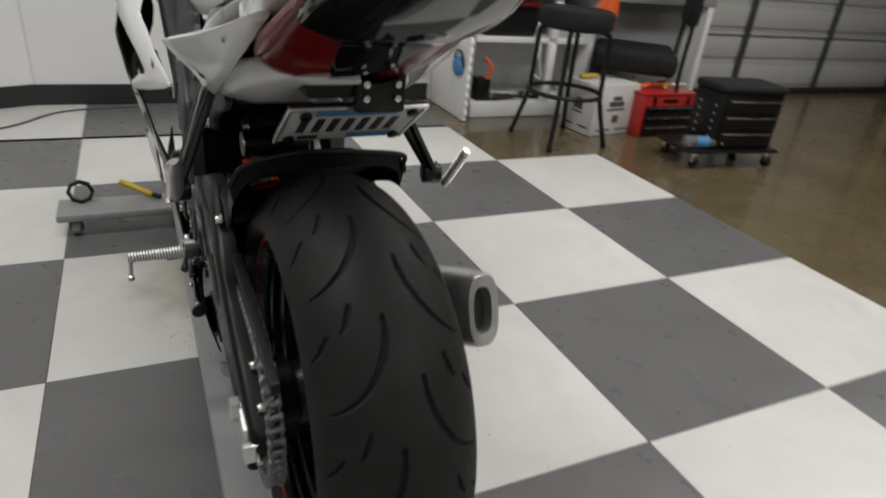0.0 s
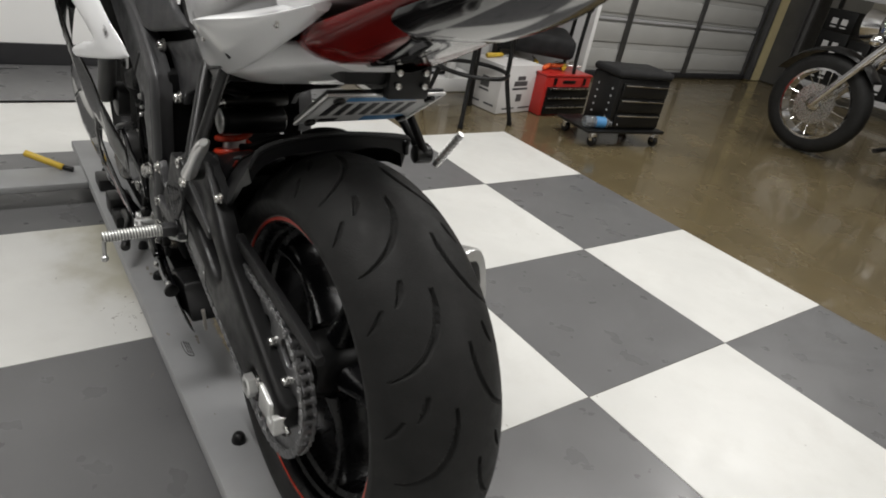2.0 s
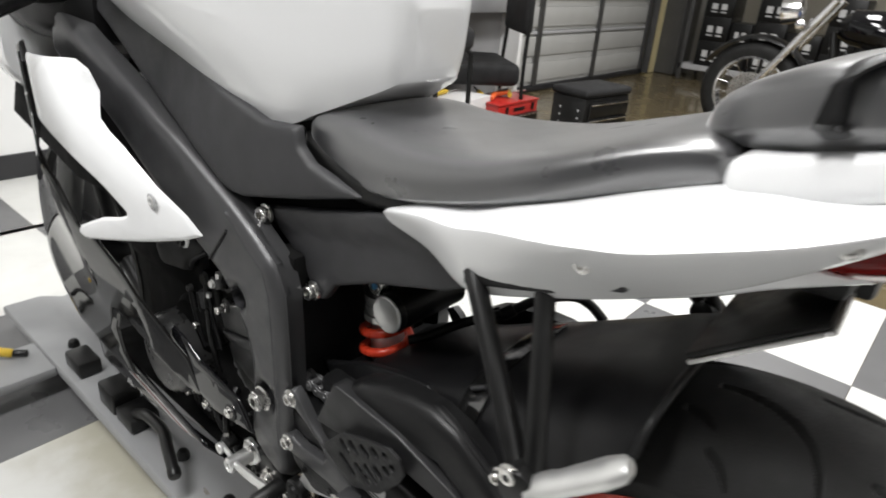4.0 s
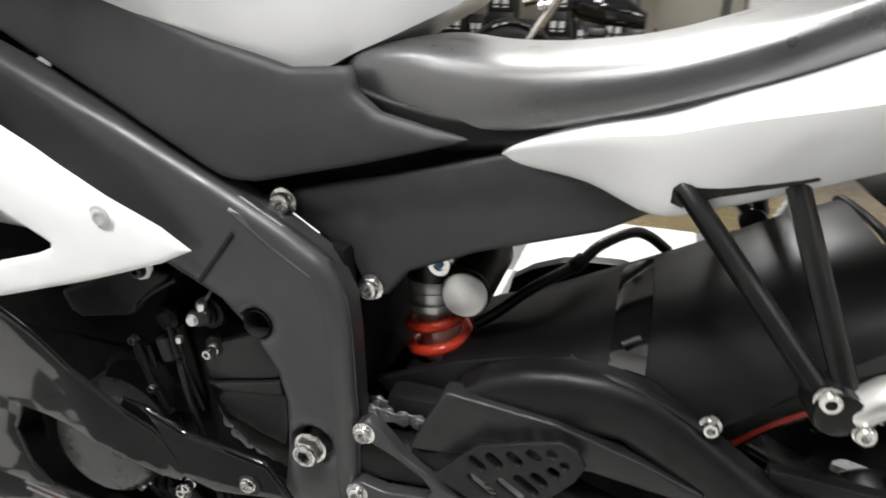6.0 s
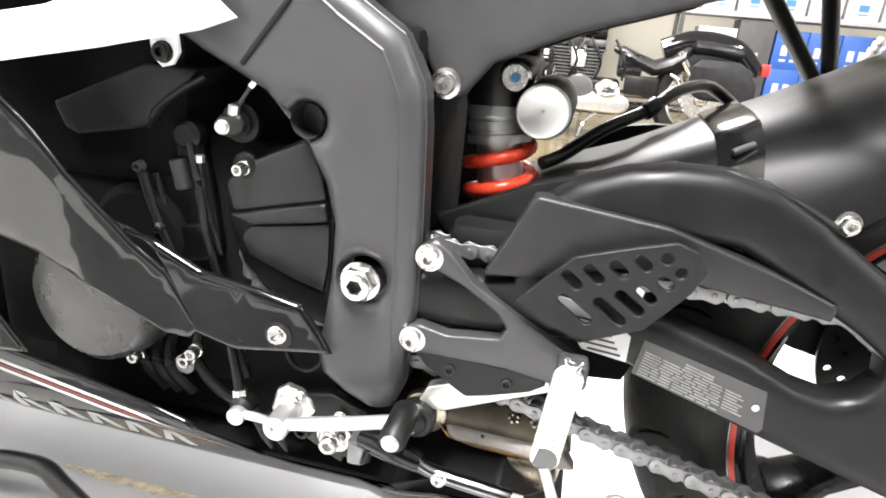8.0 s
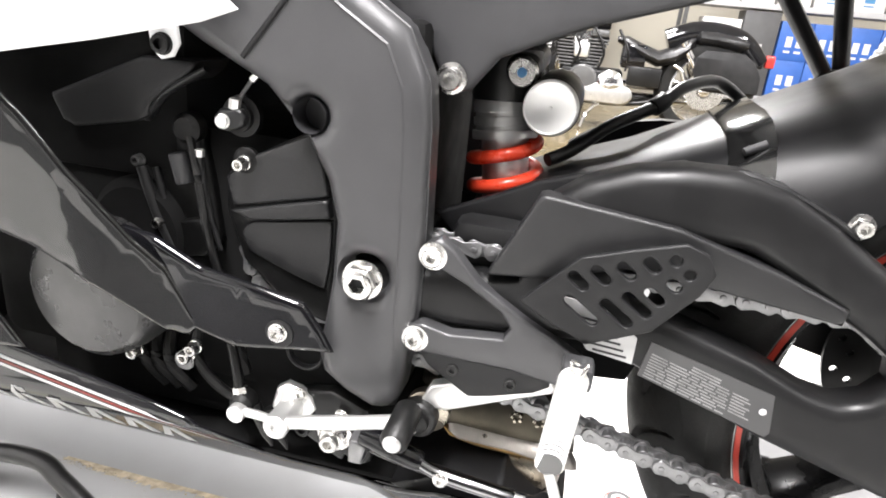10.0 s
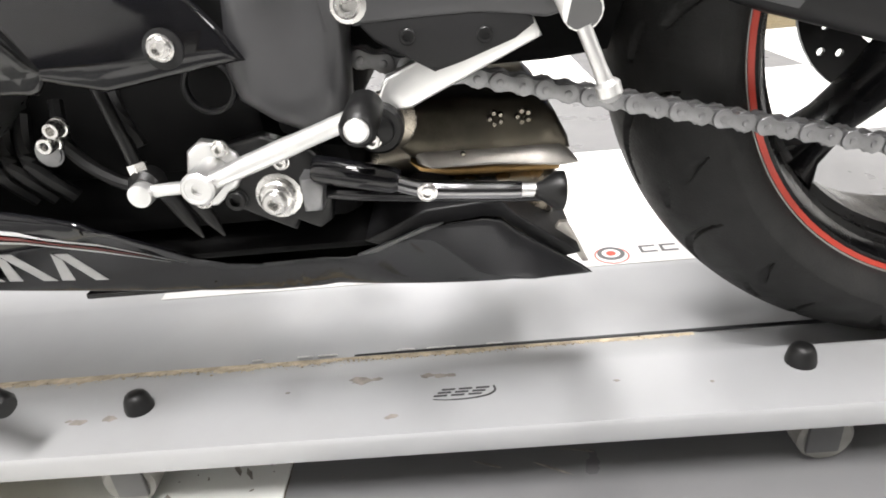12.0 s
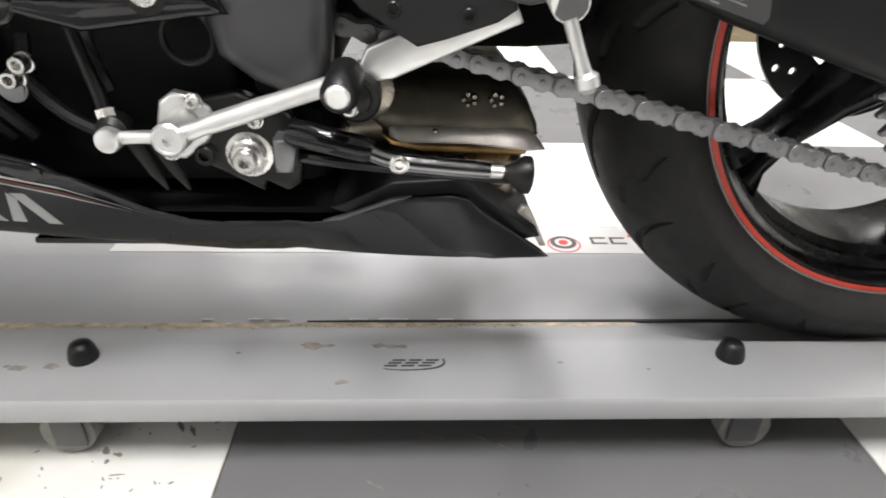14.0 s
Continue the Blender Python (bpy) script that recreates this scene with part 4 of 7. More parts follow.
# hugger over the rear tyre
def hugger_ring(y, zt, w, drop, lift=0.0, half=False):
    left = [(-w - 0.016, zt - drop), (-w - 0.008, zt - 0.65 * drop), (-w * 0.97, zt - 0.40 * drop), (-w * 0.80, zt - 0.19 * drop), (-w * 0.52, zt - 0.06 * drop), (-w * 0.2, zt - 0.01), (w * 0.2, zt), (w * 0.55, zt + 0.001)]
    right = [(w * 0.55 + 0.002, zt + 0.0005)] if half else [(w * 0.85, zt - 0.004), (w, zt - 0.013), (w + 0.005, zt - 0.036)]
    left[5] = (-w * 0.2, zt - 0.015 * drop)
    prof = [(x, z + lift) for x, z in left + right]
    thick = 0.004 + 0.018 * min(1, max(0, (0.13 - y) / 0.05))
    return [(CX + x, y, z) for x, z in prof] + [(CX + x * 0.965, y, z - thick) for x, z in reversed(prof)]
HUGGER_LINE = [(0.428, 0.533, 0.076), (0.40, 0.545, 0.082), (0.365, 0.556, 0.087), (0.33, 0.569, 0.091), (0.295, 0.586, 0.094), (0.26, 0.602, 0.098), (0.213, 0.624, 0.103), (0.155, 0.653, 0.108), (0.11, 0.677, 0.112), (0.07, 0.694, 0.114)]
def hugger_drop(y):
    return 0.035 + 0.075 * min(1, max(0, (0.44 - y) / 0.25)) - 0.068 * min(1, max(0, (0.19 - y) / 0.11))
hug = part("rear_hugger", loft([hugger_ring(y, zt, w, hugger_drop(y)) for y, zt, w in HUGGER_LINE]), HUGGER, bike, "satin black rear wheel hugger")
part("hugger_lip", tube([(CX - 0.128, 0.069, 0.652), (CX - 0.112, 0.067, 0.680), (CX - 0.06, 0.066, 0.694), (CX, 0.066, 0.697), (CX + 0.108, 0.066, 0.688), (CX + 0.116, 0.067, 0.672), (CX + 0.119, 0.069, 0.659)], 0.004, 8), PLASTIC, hug)
band = part("hugger_band", loft([hugger_ring(y, zt, w, 0.095, 0.003, True) for y, zt, w in ((0.266, 0.599, 0.098), (0.262, 0.602, 0.0985), (0.235, 0.6145, 0.102))]), HUGGER_GLOSS, hug)
part("band_slot", rod((0.402, 0.257, 0.589), (0.406, 0.242, 0.5965), 0.0032, 10), INK, band)
part("hugger_flank", panel([(0.49, 0.505), (0.44, 0.528), (0.408, 0.545), (0.351, 0.566), (0.299, 0.580), (0.27, 0.565), (0.32, 0.53), (0.40, 0.49), (0.47, 0.485)], lambda y, z: 0.396 - 0.02 * max(0, 0.43 - y) / 0.16, 0.008, rnd=0.003, step=0.02), HUGGER, hug)
part("hugger_stay", tube([(0.372, 0.285, 0.572), (0.362, 0.262, 0.580), (0.358, 0.22, 0.567), (0.356, 0.182, 0.548)], 0.0055, 10, flat=0.6), PLASTIC, hug)
part("inner_guard", panel([(0.13, 0.520), (0.06, 0.516), (-0.08, 0.508), (-0.161, 0.498), (-0.166, 0.488), (-0.08, 0.490), (0.06, 0.496), (0.13, 0.502)], 0.362, 0.012, rnd=0.002, step=0.02), PLASTIC, bike, "black plastic inner chain guard")
bolt("hugger_bolt", 0.357, 0.182, 0.556, 0.0075, bike, STEEL, 0.010, 1.2)

# ---- shock absorber ----
sh = part("shock_absorber", lathe((0.468, 0.4515, 0.60), (0.455, 0.430, 0.45), [(0, 0.027), (0.005, 0.0285), (0.012, 0.0285), (0.0125, 0.0265), (0.016, 0.0265), (0.0165, 0.0285), (0.024, 0.0285), (0.0245, 0.0265), (0.028, 0.0265), (0.0285, 0.030), (0.036, 0.030), (0.0365, 0.0215), (0.15, 0.0215)], 32), ALU, bike, "silver threaded shock absorber")
part("black_collar", lathe((0.471, 0.453, 0.645), (0.467, 0.4505, 0.596), [(0, 0.026), (0.004, 0.030), (0.044, 0.0305), (0.048, 0.029)], 32), BLACK, sh)
turns = []
for k in range(76):
    a = 2 * math.pi * k / 16 + 0.6
    f = k / 16 * 0.0255
    turns.append((0.463 - 0.09 * f + 0.0295 * math.cos(a), 0.4465 - 0.14 * f - 0.0295 * math.sin(a), 0.564 - f + 0.13 * (-0.0295 * math.sin(a)) * -1))
part("spring", tube(turns, 0.0062, 10, 2), RED, sh, "red coil spring")
res = part("reservoir", lathe((0.425, 0.407, 0.601), (1, 0.407, 0.601), [(0, 0.0232), (0.003, 0.0245), (0.008, 0.0245), (0.010, 0.0235), (0.012, 0.0245), (0.115, 0.0245), (0.12, 0.018)], 32), BLACK, sh, "black shock reservoir")
part("cap", lathe((0.4245, 0.407, 0.601), (0, 0.407, 0.601), [(0, 0.0234), (0.002, 0.0228), (0.0025, 0.0212), (0.0021, 0.0206), (0.0021, 0.0014), (0.0026, 0.0010)], 32), ALU, res, "machined silver end cap")
part("damper_tube", rod((0.438, 0.436, 0.627), (0.56, 0.436, 0.634), 0.0145, 20, 0.003), BLACK, sh)
KX, KY, KZ = 0.432, 0.435, 0.626
knob = part("adjuster_knob", lathe((KX, KY, KZ), (0, KY, KZ), [(-0.02, 0.013), (0, 0.013), (0.003, 0.011), (0.003, 0.006), (0.001, 0.006)], 20), STEEL, sh, "silver adjuster with blue centre")
part("knob_centre", lathe((KX - 0.001, KY, KZ), (0, KY, KZ), [(0, 0.004), (0.0025, 0.004)], 14), BLUE_INK, knob)
part("brake_hose", tube([(0.462, 0.405, 0.55), (0.48, 0.385, 0.559), (0.50, 0.353, 0.583), (0.535, 0.313, 0.602), (0.56, 0.290, 0.619), (0.59, 0.260, 0.6265), (0.602, 0.240, 0.620), (0.605, 0.218, 0.604)], 0.0062, 12), HOSE, bike, "black hose")
part("hose_clip", rod((0.531, 0.317, 0.599), (0.541, 0.306, 0.608), 0.0085, 14, 0.001), BLACK, bike)

# ---- subframe side plate, bolts ----
SUB = [(0.578, 0.690), (0.572, 0.700), (0.545, 0.707), (0.474, 0.7245), (0.402, 0.745), (0.365, 0.756), (0.330, 0.752), (0.274, 0.735), (0.247, 0.720), (0.285, 0.698), (0.385, 0.666), (0.448, 0.638), (0.468, 0.612), (0.486, 0.606), (0.494, 0.624), (0.505, 0.645)]
def sub_x(y, z):
    line = 0.70 + (0.55 - y) * 0.20
    return 0.372 + (0.006 if z < line - 0.012 else 0.0) + 0.012 * max(0, 0.35 - y)
for mirror in (False, True):
    part("subframe_plate", panel(SUB, sub_x, 0.012, (), 0.012, 0.005, mirror=mirror), GREY_PLASTIC, bike, "dark grey plastic subframe cover")
bolt("frame_bolt", 0.370, 0.563, 0.694, 0.0115, bike, STEEL, 0.012, 1.15)
bolt("frame_bolt", 0.376, 0.482, 0.620, 0.0105, bike, STEEL, 0.012, 1.15)

# cover between tank and frame
MID = [(1.0, 0.902), (0.92, 0.869), (0.82, 0.8205), (0.70, 0.766), (0.61, 0.719), (0.598, 0.716), (0.577, 0.716), (0.48, 0.739), (0.397, 0.762), (0.392, 0.766), (0.43, 0.772), (0.468, 0.781), (0.488, 0.796), (0.494, 0.815),
       (0.545, 0.812), (0.62, 0.832), (0.70, 0.858), (0.80, 0.90), (0.98, 0.975)]
def mid_x(y, z):
    return 0.342 + 0.16 * max(0, z - 0.76) + 0.10 * max(0, 0.62 - y)
for mirror in (False, True):
    part("side_cover", panel(MID, mid_x, 0.012, (), 0.016, 0.006, mirror=mirror), GREY_PLASTIC, bike, "dark grey textured side cover")

    # Added black sheet gives the seams between covers and spar their shade.
    part("seam_shade", panel([(1.0, 0.91), (0.82, 0.832), (0.70, 0.778), (0.61, 0.732), (0.57, 0.730), (0.48, 0.752), (0.39, 0.776), (0.36, 0.766), (0.40, 0.735), (0.54, 0.695), (0.60, 0.690), (0.70, 0.745), (0.82, 0.80), (1.0, 0.88)], 0.392, 0.006, (), 0.03, 0, mirror=mirror), DEEP, bike)

# ---- tank, seats, tail ----
def ringed(y, zb, zt, hb, hm, shape=2.6, n=28, tilt=0.0, zm=0.35):
    """A body section: width hb at the bottom, hm at the fraction zm of the height, rounded over the top."""
    pts = []
    h = zt - zb
    for k in range(n):
        u = -1 + 2 * k / (n - 1)
        a = abs(u)
        if a > 0.62:
            f = (1 - a) / 0.38
            w = hb + (hm - hb) * math.sin(f * math.pi / 2)
            z = zb + h * zm * f
        else:
            f = a / 0.62
            w = hm * (1 - (1 - f) ** shape) ** (1 / 1.7)
            z = zb + h * (zm + (1 - zm) * (1 - f ** shape) ** (1 / shape))
        pts.append((CX + math.copysign(w, u) if u else CX, y + tilt * (z - zb), z))
    return pts


def smooth_loft(keys, steps=5, **kw):
    """keys: rows of y, zb, zt, hb, hm; a body through them."""
    rows = spline([(k[0], k[1], k[2]) for k in keys], steps)
    wid = spline([(k[3], k[4], k[5] if len(k) > 5 else 0.35) for k in keys], steps)
    return loft([ringed(r.x, r.y, r.z, w.x, w.y, zm=w.z, **kw) for r, w in zip(rows, wid)])


tank = part("fuel_tank", smooth_loft([(0.41, 0.880, 0.940, 0.025, 0.035), (0.422, 0.864, 0.965, 0.05, 0.056), (0.455, 0.846, 0.99, 0.068, 0.076), (0.50, 0.824, 1.01, 0.088, 0.098), (0.545, 0.806, 1.025, 0.106, 0.120, 0.45), (0.62, 0.828, 1.04, 0.124, 0.152, 0.5),
        (0.72, 0.860, 1.045, 0.132, 0.176, 0.5), (0.83, 0.892, 1.035, 0.138, 0.178, 0.5), (0.90, 0.915, 1.00, 0.13, 0.16), (0.94, 0.93, 0.965, 0.09, 0.11)], 5, tilt=-0.10), WHITE_PAINT, bike, "glossy white fuel tank")
part("tank_badge", lathe((0.3145, 0.752, 0.940), (0.0, 0.752, 0.99), [(0, 0.022), (0.003, 0.021), (0.004, 0.015)], 24), DARK_STEEL, tank, "round dark badge")
part("rider_seat", smooth_loft([(0.515, 0.795, 0.815, 0.07, 0.085), (0.495, 0.788, 0.828, 0.09, 0.098, 0.3), (0.45, 0.770, 0.834, 0.098, 0.107, 0.22), (0.40, 0.763, 0.830, 0.10, 0.116, 0.20), (0.34, 0.772, 0.831, 0.104, 0.125, 0.20), (0.26, 0.792, 0.842, 0.105, 0.130, 0.24),
        (0.18, 0.815, 0.866, 0.104, 0.126, 0.36), (0.12, 0.838, 0.886, 0.098, 0.112, 0.5), (0.085, 0.850, 0.892, 0.090, 0.102, 0.55), (0.066, 0.856, 0.888, 0.080, 0.092, 0.5), (0.060, 0.862, 0.876, 0.06, 0.07)], 5, shape=2.1), SEAT_VINYL, bike, "black vinyl rider seat")
# Black body under the seat paints the shadow gap above the side cover.
part("seat_gap_shade", smooth_loft([(0.522, 0.785, 0.803, 0.075, 0.088), (0.497, 0.776, 0.80, 0.096, 0.104), (0.45, 0.758, 0.79, 0.104, 0.111), (0.40, 0.752, 0.785, 0.106, 0.117), (0.34, 0.762, 0.79, 0.106, 0.118), (0.26, 0.782, 0.80, 0.10, 0.11)], 4), ENGINE, bike)
pil = part("pillion_seat", smooth_loft([(0.104, 0.884, 0.892, 0.03, 0.04), (0.092, 0.884, 0.914, 0.052, 0.064), (0.066, 0.888, 0.933, 0.076, 0.090), (0.03, 0.895, 0.949, 0.088, 0.103, 0.35), (-0.01, 0.905, 0.958, 0.092, 0.108, 0.35), (-0.06, 0.920, 0.967, 0.094, 0.110, 0.3), (-0.15, 0.948, 0.985, 0.088, 0.102, 0.3), (-0.24, 0.976, 1.002, 0.07, 0.085), (-0.29, 0.990, 1.006, 0.05, 0.06), (-0.31, 0.995, 1.002, 0.03, 0.035)], 5), SEAT_VINYL, bike, "black vinyl pillion seat")
strap_line = []
for p in ringed(-0.01, 0.905, 0.958, 0.092, 0.108, zm=0.35)[3:25]:
    u = abs(p[0] - CX) / 0.108
    y = 0.014 - 0.058 * (1 - u * u)
    strap_line.append((CX + (p[0] - CX) * 1.03, y, p[2] + 0.24 * (-0.01 - y) + 0.0015))
part("seat_strap", tube(strap_line, 0.011, 12, 2, flat=0.32), PLASTIC, pil, "black strap")

# winglets: white side panels below the seat, with a ledge on top
WINGLET = [(0.368, 0.374, 0.756, 0.376, 0.753, 0.384, 0.757), (0.352, 0.366, 0.766, 0.372, 0.748, 0.40, 0.772), (0.30, 0.351, 0.781, 0.366, 0.741, 0.405, 0.795), (0.25, 0.340, 0.790, 0.358, 0.724, 0.405, 0.807), (0.21, 0.330, 0.803, 0.352, 0.735, 0.402, 0.822), (0.15, 0.312, 0.820, 0.350, 0.758, 0.40, 0.840),
        (0.11, 0.300, 0.833, 0.350, 0.774, 0.40, 0.852), (0.08, 0.298, 0.841, 0.351, 0.788, 0.398, 0.861), (0.04, 0.314, 0.851, 0.354, 0.808, 0.395, 0.872), (0.0, 0.333, 0.862, 0.360, 0.834, 0.392, 0.875), (-0.04, 0.354, 0.878, 0.370, 0.863, 0.392, 0.886), (-0.066, 0.370, 0.890, 0.376, 0.884, 0.392, 0.893)]
def wing_ring(row):
    y, xr, zr, xb, zb, xi, zi = row
    h = zr - zb
    ctrl = [(xi, zi), (xi * 0.6 + xr * 0.4, zi * 0.55 + zr * 0.45 + 0.002), (xr + 0.004, zr + 0.001), (xr, zr - 0.12 * h), (xr * 0.6 + xb * 0.4, zr - 0.5 * h), (xb, zb + 0.06 * h), (xb + 0.006, zb), (xb + 0.012, zb + 0.10 * h), (xi, zi - 0.35 * h)]
    return [(p[0], y, p[1]) for p in spline([(x, z, 0) for x, z in ctrl], 4, True)]
for mirror in (False, True):
    a = spline([k[:3] for k in WINGLET], 4)
    b2 = spline([(k[3], k[4], 0) for k in WINGLET], 4)
    c = spline([(k[5], k[6], 0) for k in WINGLET], 4)
    bm = loft([wing_ring((p.x, p.y, p.z, q.x, q.y, r.x, r.y)) for p, q, r in zip(a, b2, c)])
    w = part("tail_side_panel", flip(bm) if mirror else bm, WHITE_PAINT, bike, "glossy white tail side panel")
    sgn = 1 if mirror else -1
    for x, y, z in ((0.352, -0.018, 0.860), (0.313, 0.117, 0.812)):
        bolt("panel_screw", CX + sgn * (CX - x), y, z, 0.0065, w, STEEL, 0.003, direction=sgn)
    part("screw_slot", panel(slot(0.105, 0.792, 0.026, 0.008, -0.4), lambda y, z: 0.3315 + 0.9 * max(0, 0.797 - z), 0.006, rnd=0, step=0.02, mirror=mirror), INK, w)
    part("hanger_pocket", panel([(0.240, 0.738), (0.240, 0.749), (0.212, 0.760), (0.156, 0.775), (0.150, 0.770), (0.152, 0.764), (0.213, 0.745), (0.232, 0.735)], lambda y, z: 0.3445 + 0.05 * max(0, y - 0.19), 0.012, rnd=0.002, step=0.02, mirror=mirror), BLACK, w)
# upper tail cowl, white; the red lens with its smoked centre below it
part("tail_cowl", smooth_loft([(0.068, 0.864, 0.876, 0.080, 0.092), (0.058, 0.858, 0.889, 0.100, 0.107, 0.5), (0.02, 0.862, 0.899, 0.101, 0.108, 0.5), (-0.08, 0.899, 0.929, 0.100, 0.109, 0.4), (-0.20, 0.944, 0.966, 0.082, 0.092, 0.4), (-0.30, 0.978, 0.994, 0.052, 0.062, 0.4), (-0.36, 0.996, 1.004, 0.02, 0.026, 0.4)], 4), WHITE_PAINT, bike, "glossy white tail cowl")
lens = part("tail_lens", smooth_loft([(0.04, 0.818, 0.845, 0.05, 0.09, 0.5), (0.0, 0.812, 0.868, 0.062, 0.106, 0.6), (-0.06, 0.832, 0.893, 0.062, 0.104, 0.6), (-0.14, 0.872, 0.925, 0.055, 0.096, 0.6), (-0.17, 0.888, 0.936, 0.05, 0.094, 0.6), (-0.23, 0.916, 0.957, 0.044, 0.086, 0.6), (-0.30, 0.953, 0.981, 0.030, 0.060, 0.6), (-0.35, 0.981, 0.997, 0.012, 0.028, 0.6)], 4, tilt=-0.7), RED_LENS, bike, "red tail light lens")
part("smoked_centre", smooth_loft([(0.03, 0.813, 0.828, 0.010, 0.020, 0.5), (0.0, 0.8085, 0.840, 0.018, 0.030, 0.5), (-0.06, 0.8285, 0.862, 0.026, 0.040, 0.5), (-0.12, 0.859, 0.890, 0.036, 0.050, 0.55), (-0.155, 0.877, 0.903, 0.045, 0.060, 0.6), (-0.170, 0.883, 0.914, 0.053, 0.0900, 0.62), (-0.182, 0.888, 0.919, 0.055, 0.0945, 0.62), (-0.23, 0.911, 0.937, 0.048, 0.0885, 0.6), (-0.30, 0.949, 0.966, 0.033, 0.061, 0.6), (-0.35, 0.977, 0.988, 0.014, 0.028, 0.6)], 4, tilt=-0.7), SMOKE_LENS, bike, "smoked black tail light centre")
# white undertail
part("undertail", smooth_loft([(0.30, 0.735, 0.76, 0.03, 0.06), (0.22, 0.729, 0.775, 0.07, 0.115), (0.15, 0.744, 0.80, 0.078, 0.122), (0.10, 0.760, 0.815, 0.076, 0.122), (0.05, 0.780, 0.828, 0.062, 0.110), (0.02, 0.793, 0.833, 0.05, 0.092), (-0.03, 0.812, 0.845, 0.04, 0.07)], 4), WHITE_PAINT, bike, "glossy white undertail")
part("seat_rail", box(CX - 0.05, -0.02, 0.79, CX + 0.05, 0.42, 0.825, 0.01), PLASTIC, bike)
part("battery_box", box(CX - 0.085, 0.30, 0.70, CX + 0.085, 0.52, 0.79, 0.012), PLASTIC, bike, "black plastic tray under the seat")

# plate bracket and plate
pb = part("plate_bracket", box(CX + 0.01, -0.03, 0.775, CX + 0.075, 0.05, 0.835, 0.006), BLACK, bike, "black plate bracket")
for dx in (0.022, 0.062):
    for dz in (0.795, 0.812):
        part("bracket_bolt", rod((CX + dx, -0.0315, dz), (CX + dx, -0.036, dz), 0.0045, 12, 0.001), STEEL, pb)
PL = Matrix.Translation((0.5085, 0.0262, 0.7469)) @ pose(0, 0, 0, 142.2, 0, 2.9)
def on_plate(bm):
    bmesh.ops.transform(bm, matrix=PL, verts=bm.verts)
    return bm
plate = part("number_plate", on_plate(box(-0.089, -0.051, -0.0012, 0.089, 0.051, 0.0, 0.0005)), LABEL, bike, "white and blue number plate with dark bars")
part("plate_frame", on_plate(join(join(box(-0.092, 0.047, -0.002, 0.092, 0.054, 0.002, 0.001), box(-0.092, -0.054, -0.002, -0.087, 0.046, 0.002, 0.001)), box(0.087, -0.054, -0.002, 0.092, 0.046, 0.002, 0.001))), ALU, plate, "thin silver plate frame")
part("plate_band", on_plate(box(-0.055, 0.030, 0.0002, 0.055, 0.044, 0.0006)), BLUE_INK, plate, smooth=False)
part("plate_band", on_plate(box(0.005, -0.047, 0.0002, 0.072, -0.030, 0.0006)), BLUE_INK, plate, smooth=False)
part("plate_bar", on_plate(box(-0.062, -0.045, 0.0002, -0.035, -0.034, 0.0006)), INK, plate, smooth=False)
for k in range(7):
    part("plate_bar", on_plate(box(-0.069 + 0.0200 * k, -0.022, 0.0002, -0.058 + 0.0200 * k, 0.022, 0.0006)), INK, plate, smooth=False)
for x, y in ((-0.068, 0.037), (0.074, 0.037), (-0.074, -0.040), (0.074, -0.040)):
    part("plate_bolt", on_plate(rod((x, y, 0.0), (x, y, 0.006), 0.008, 12, 0.002)), BLACK, plate)
part("plate_back", on_plate(box(-0.091, -0.053, -0.008, 0.091, 0.053, -0.0025, 0.002)), BLACK, plate)
part("plate_arm", tube([(0.52, 0.03, 0.765), (0.525, 0.04, 0.79), (0.525, 0.02, 0.81)], 0.010, 8), BLACK, pb)

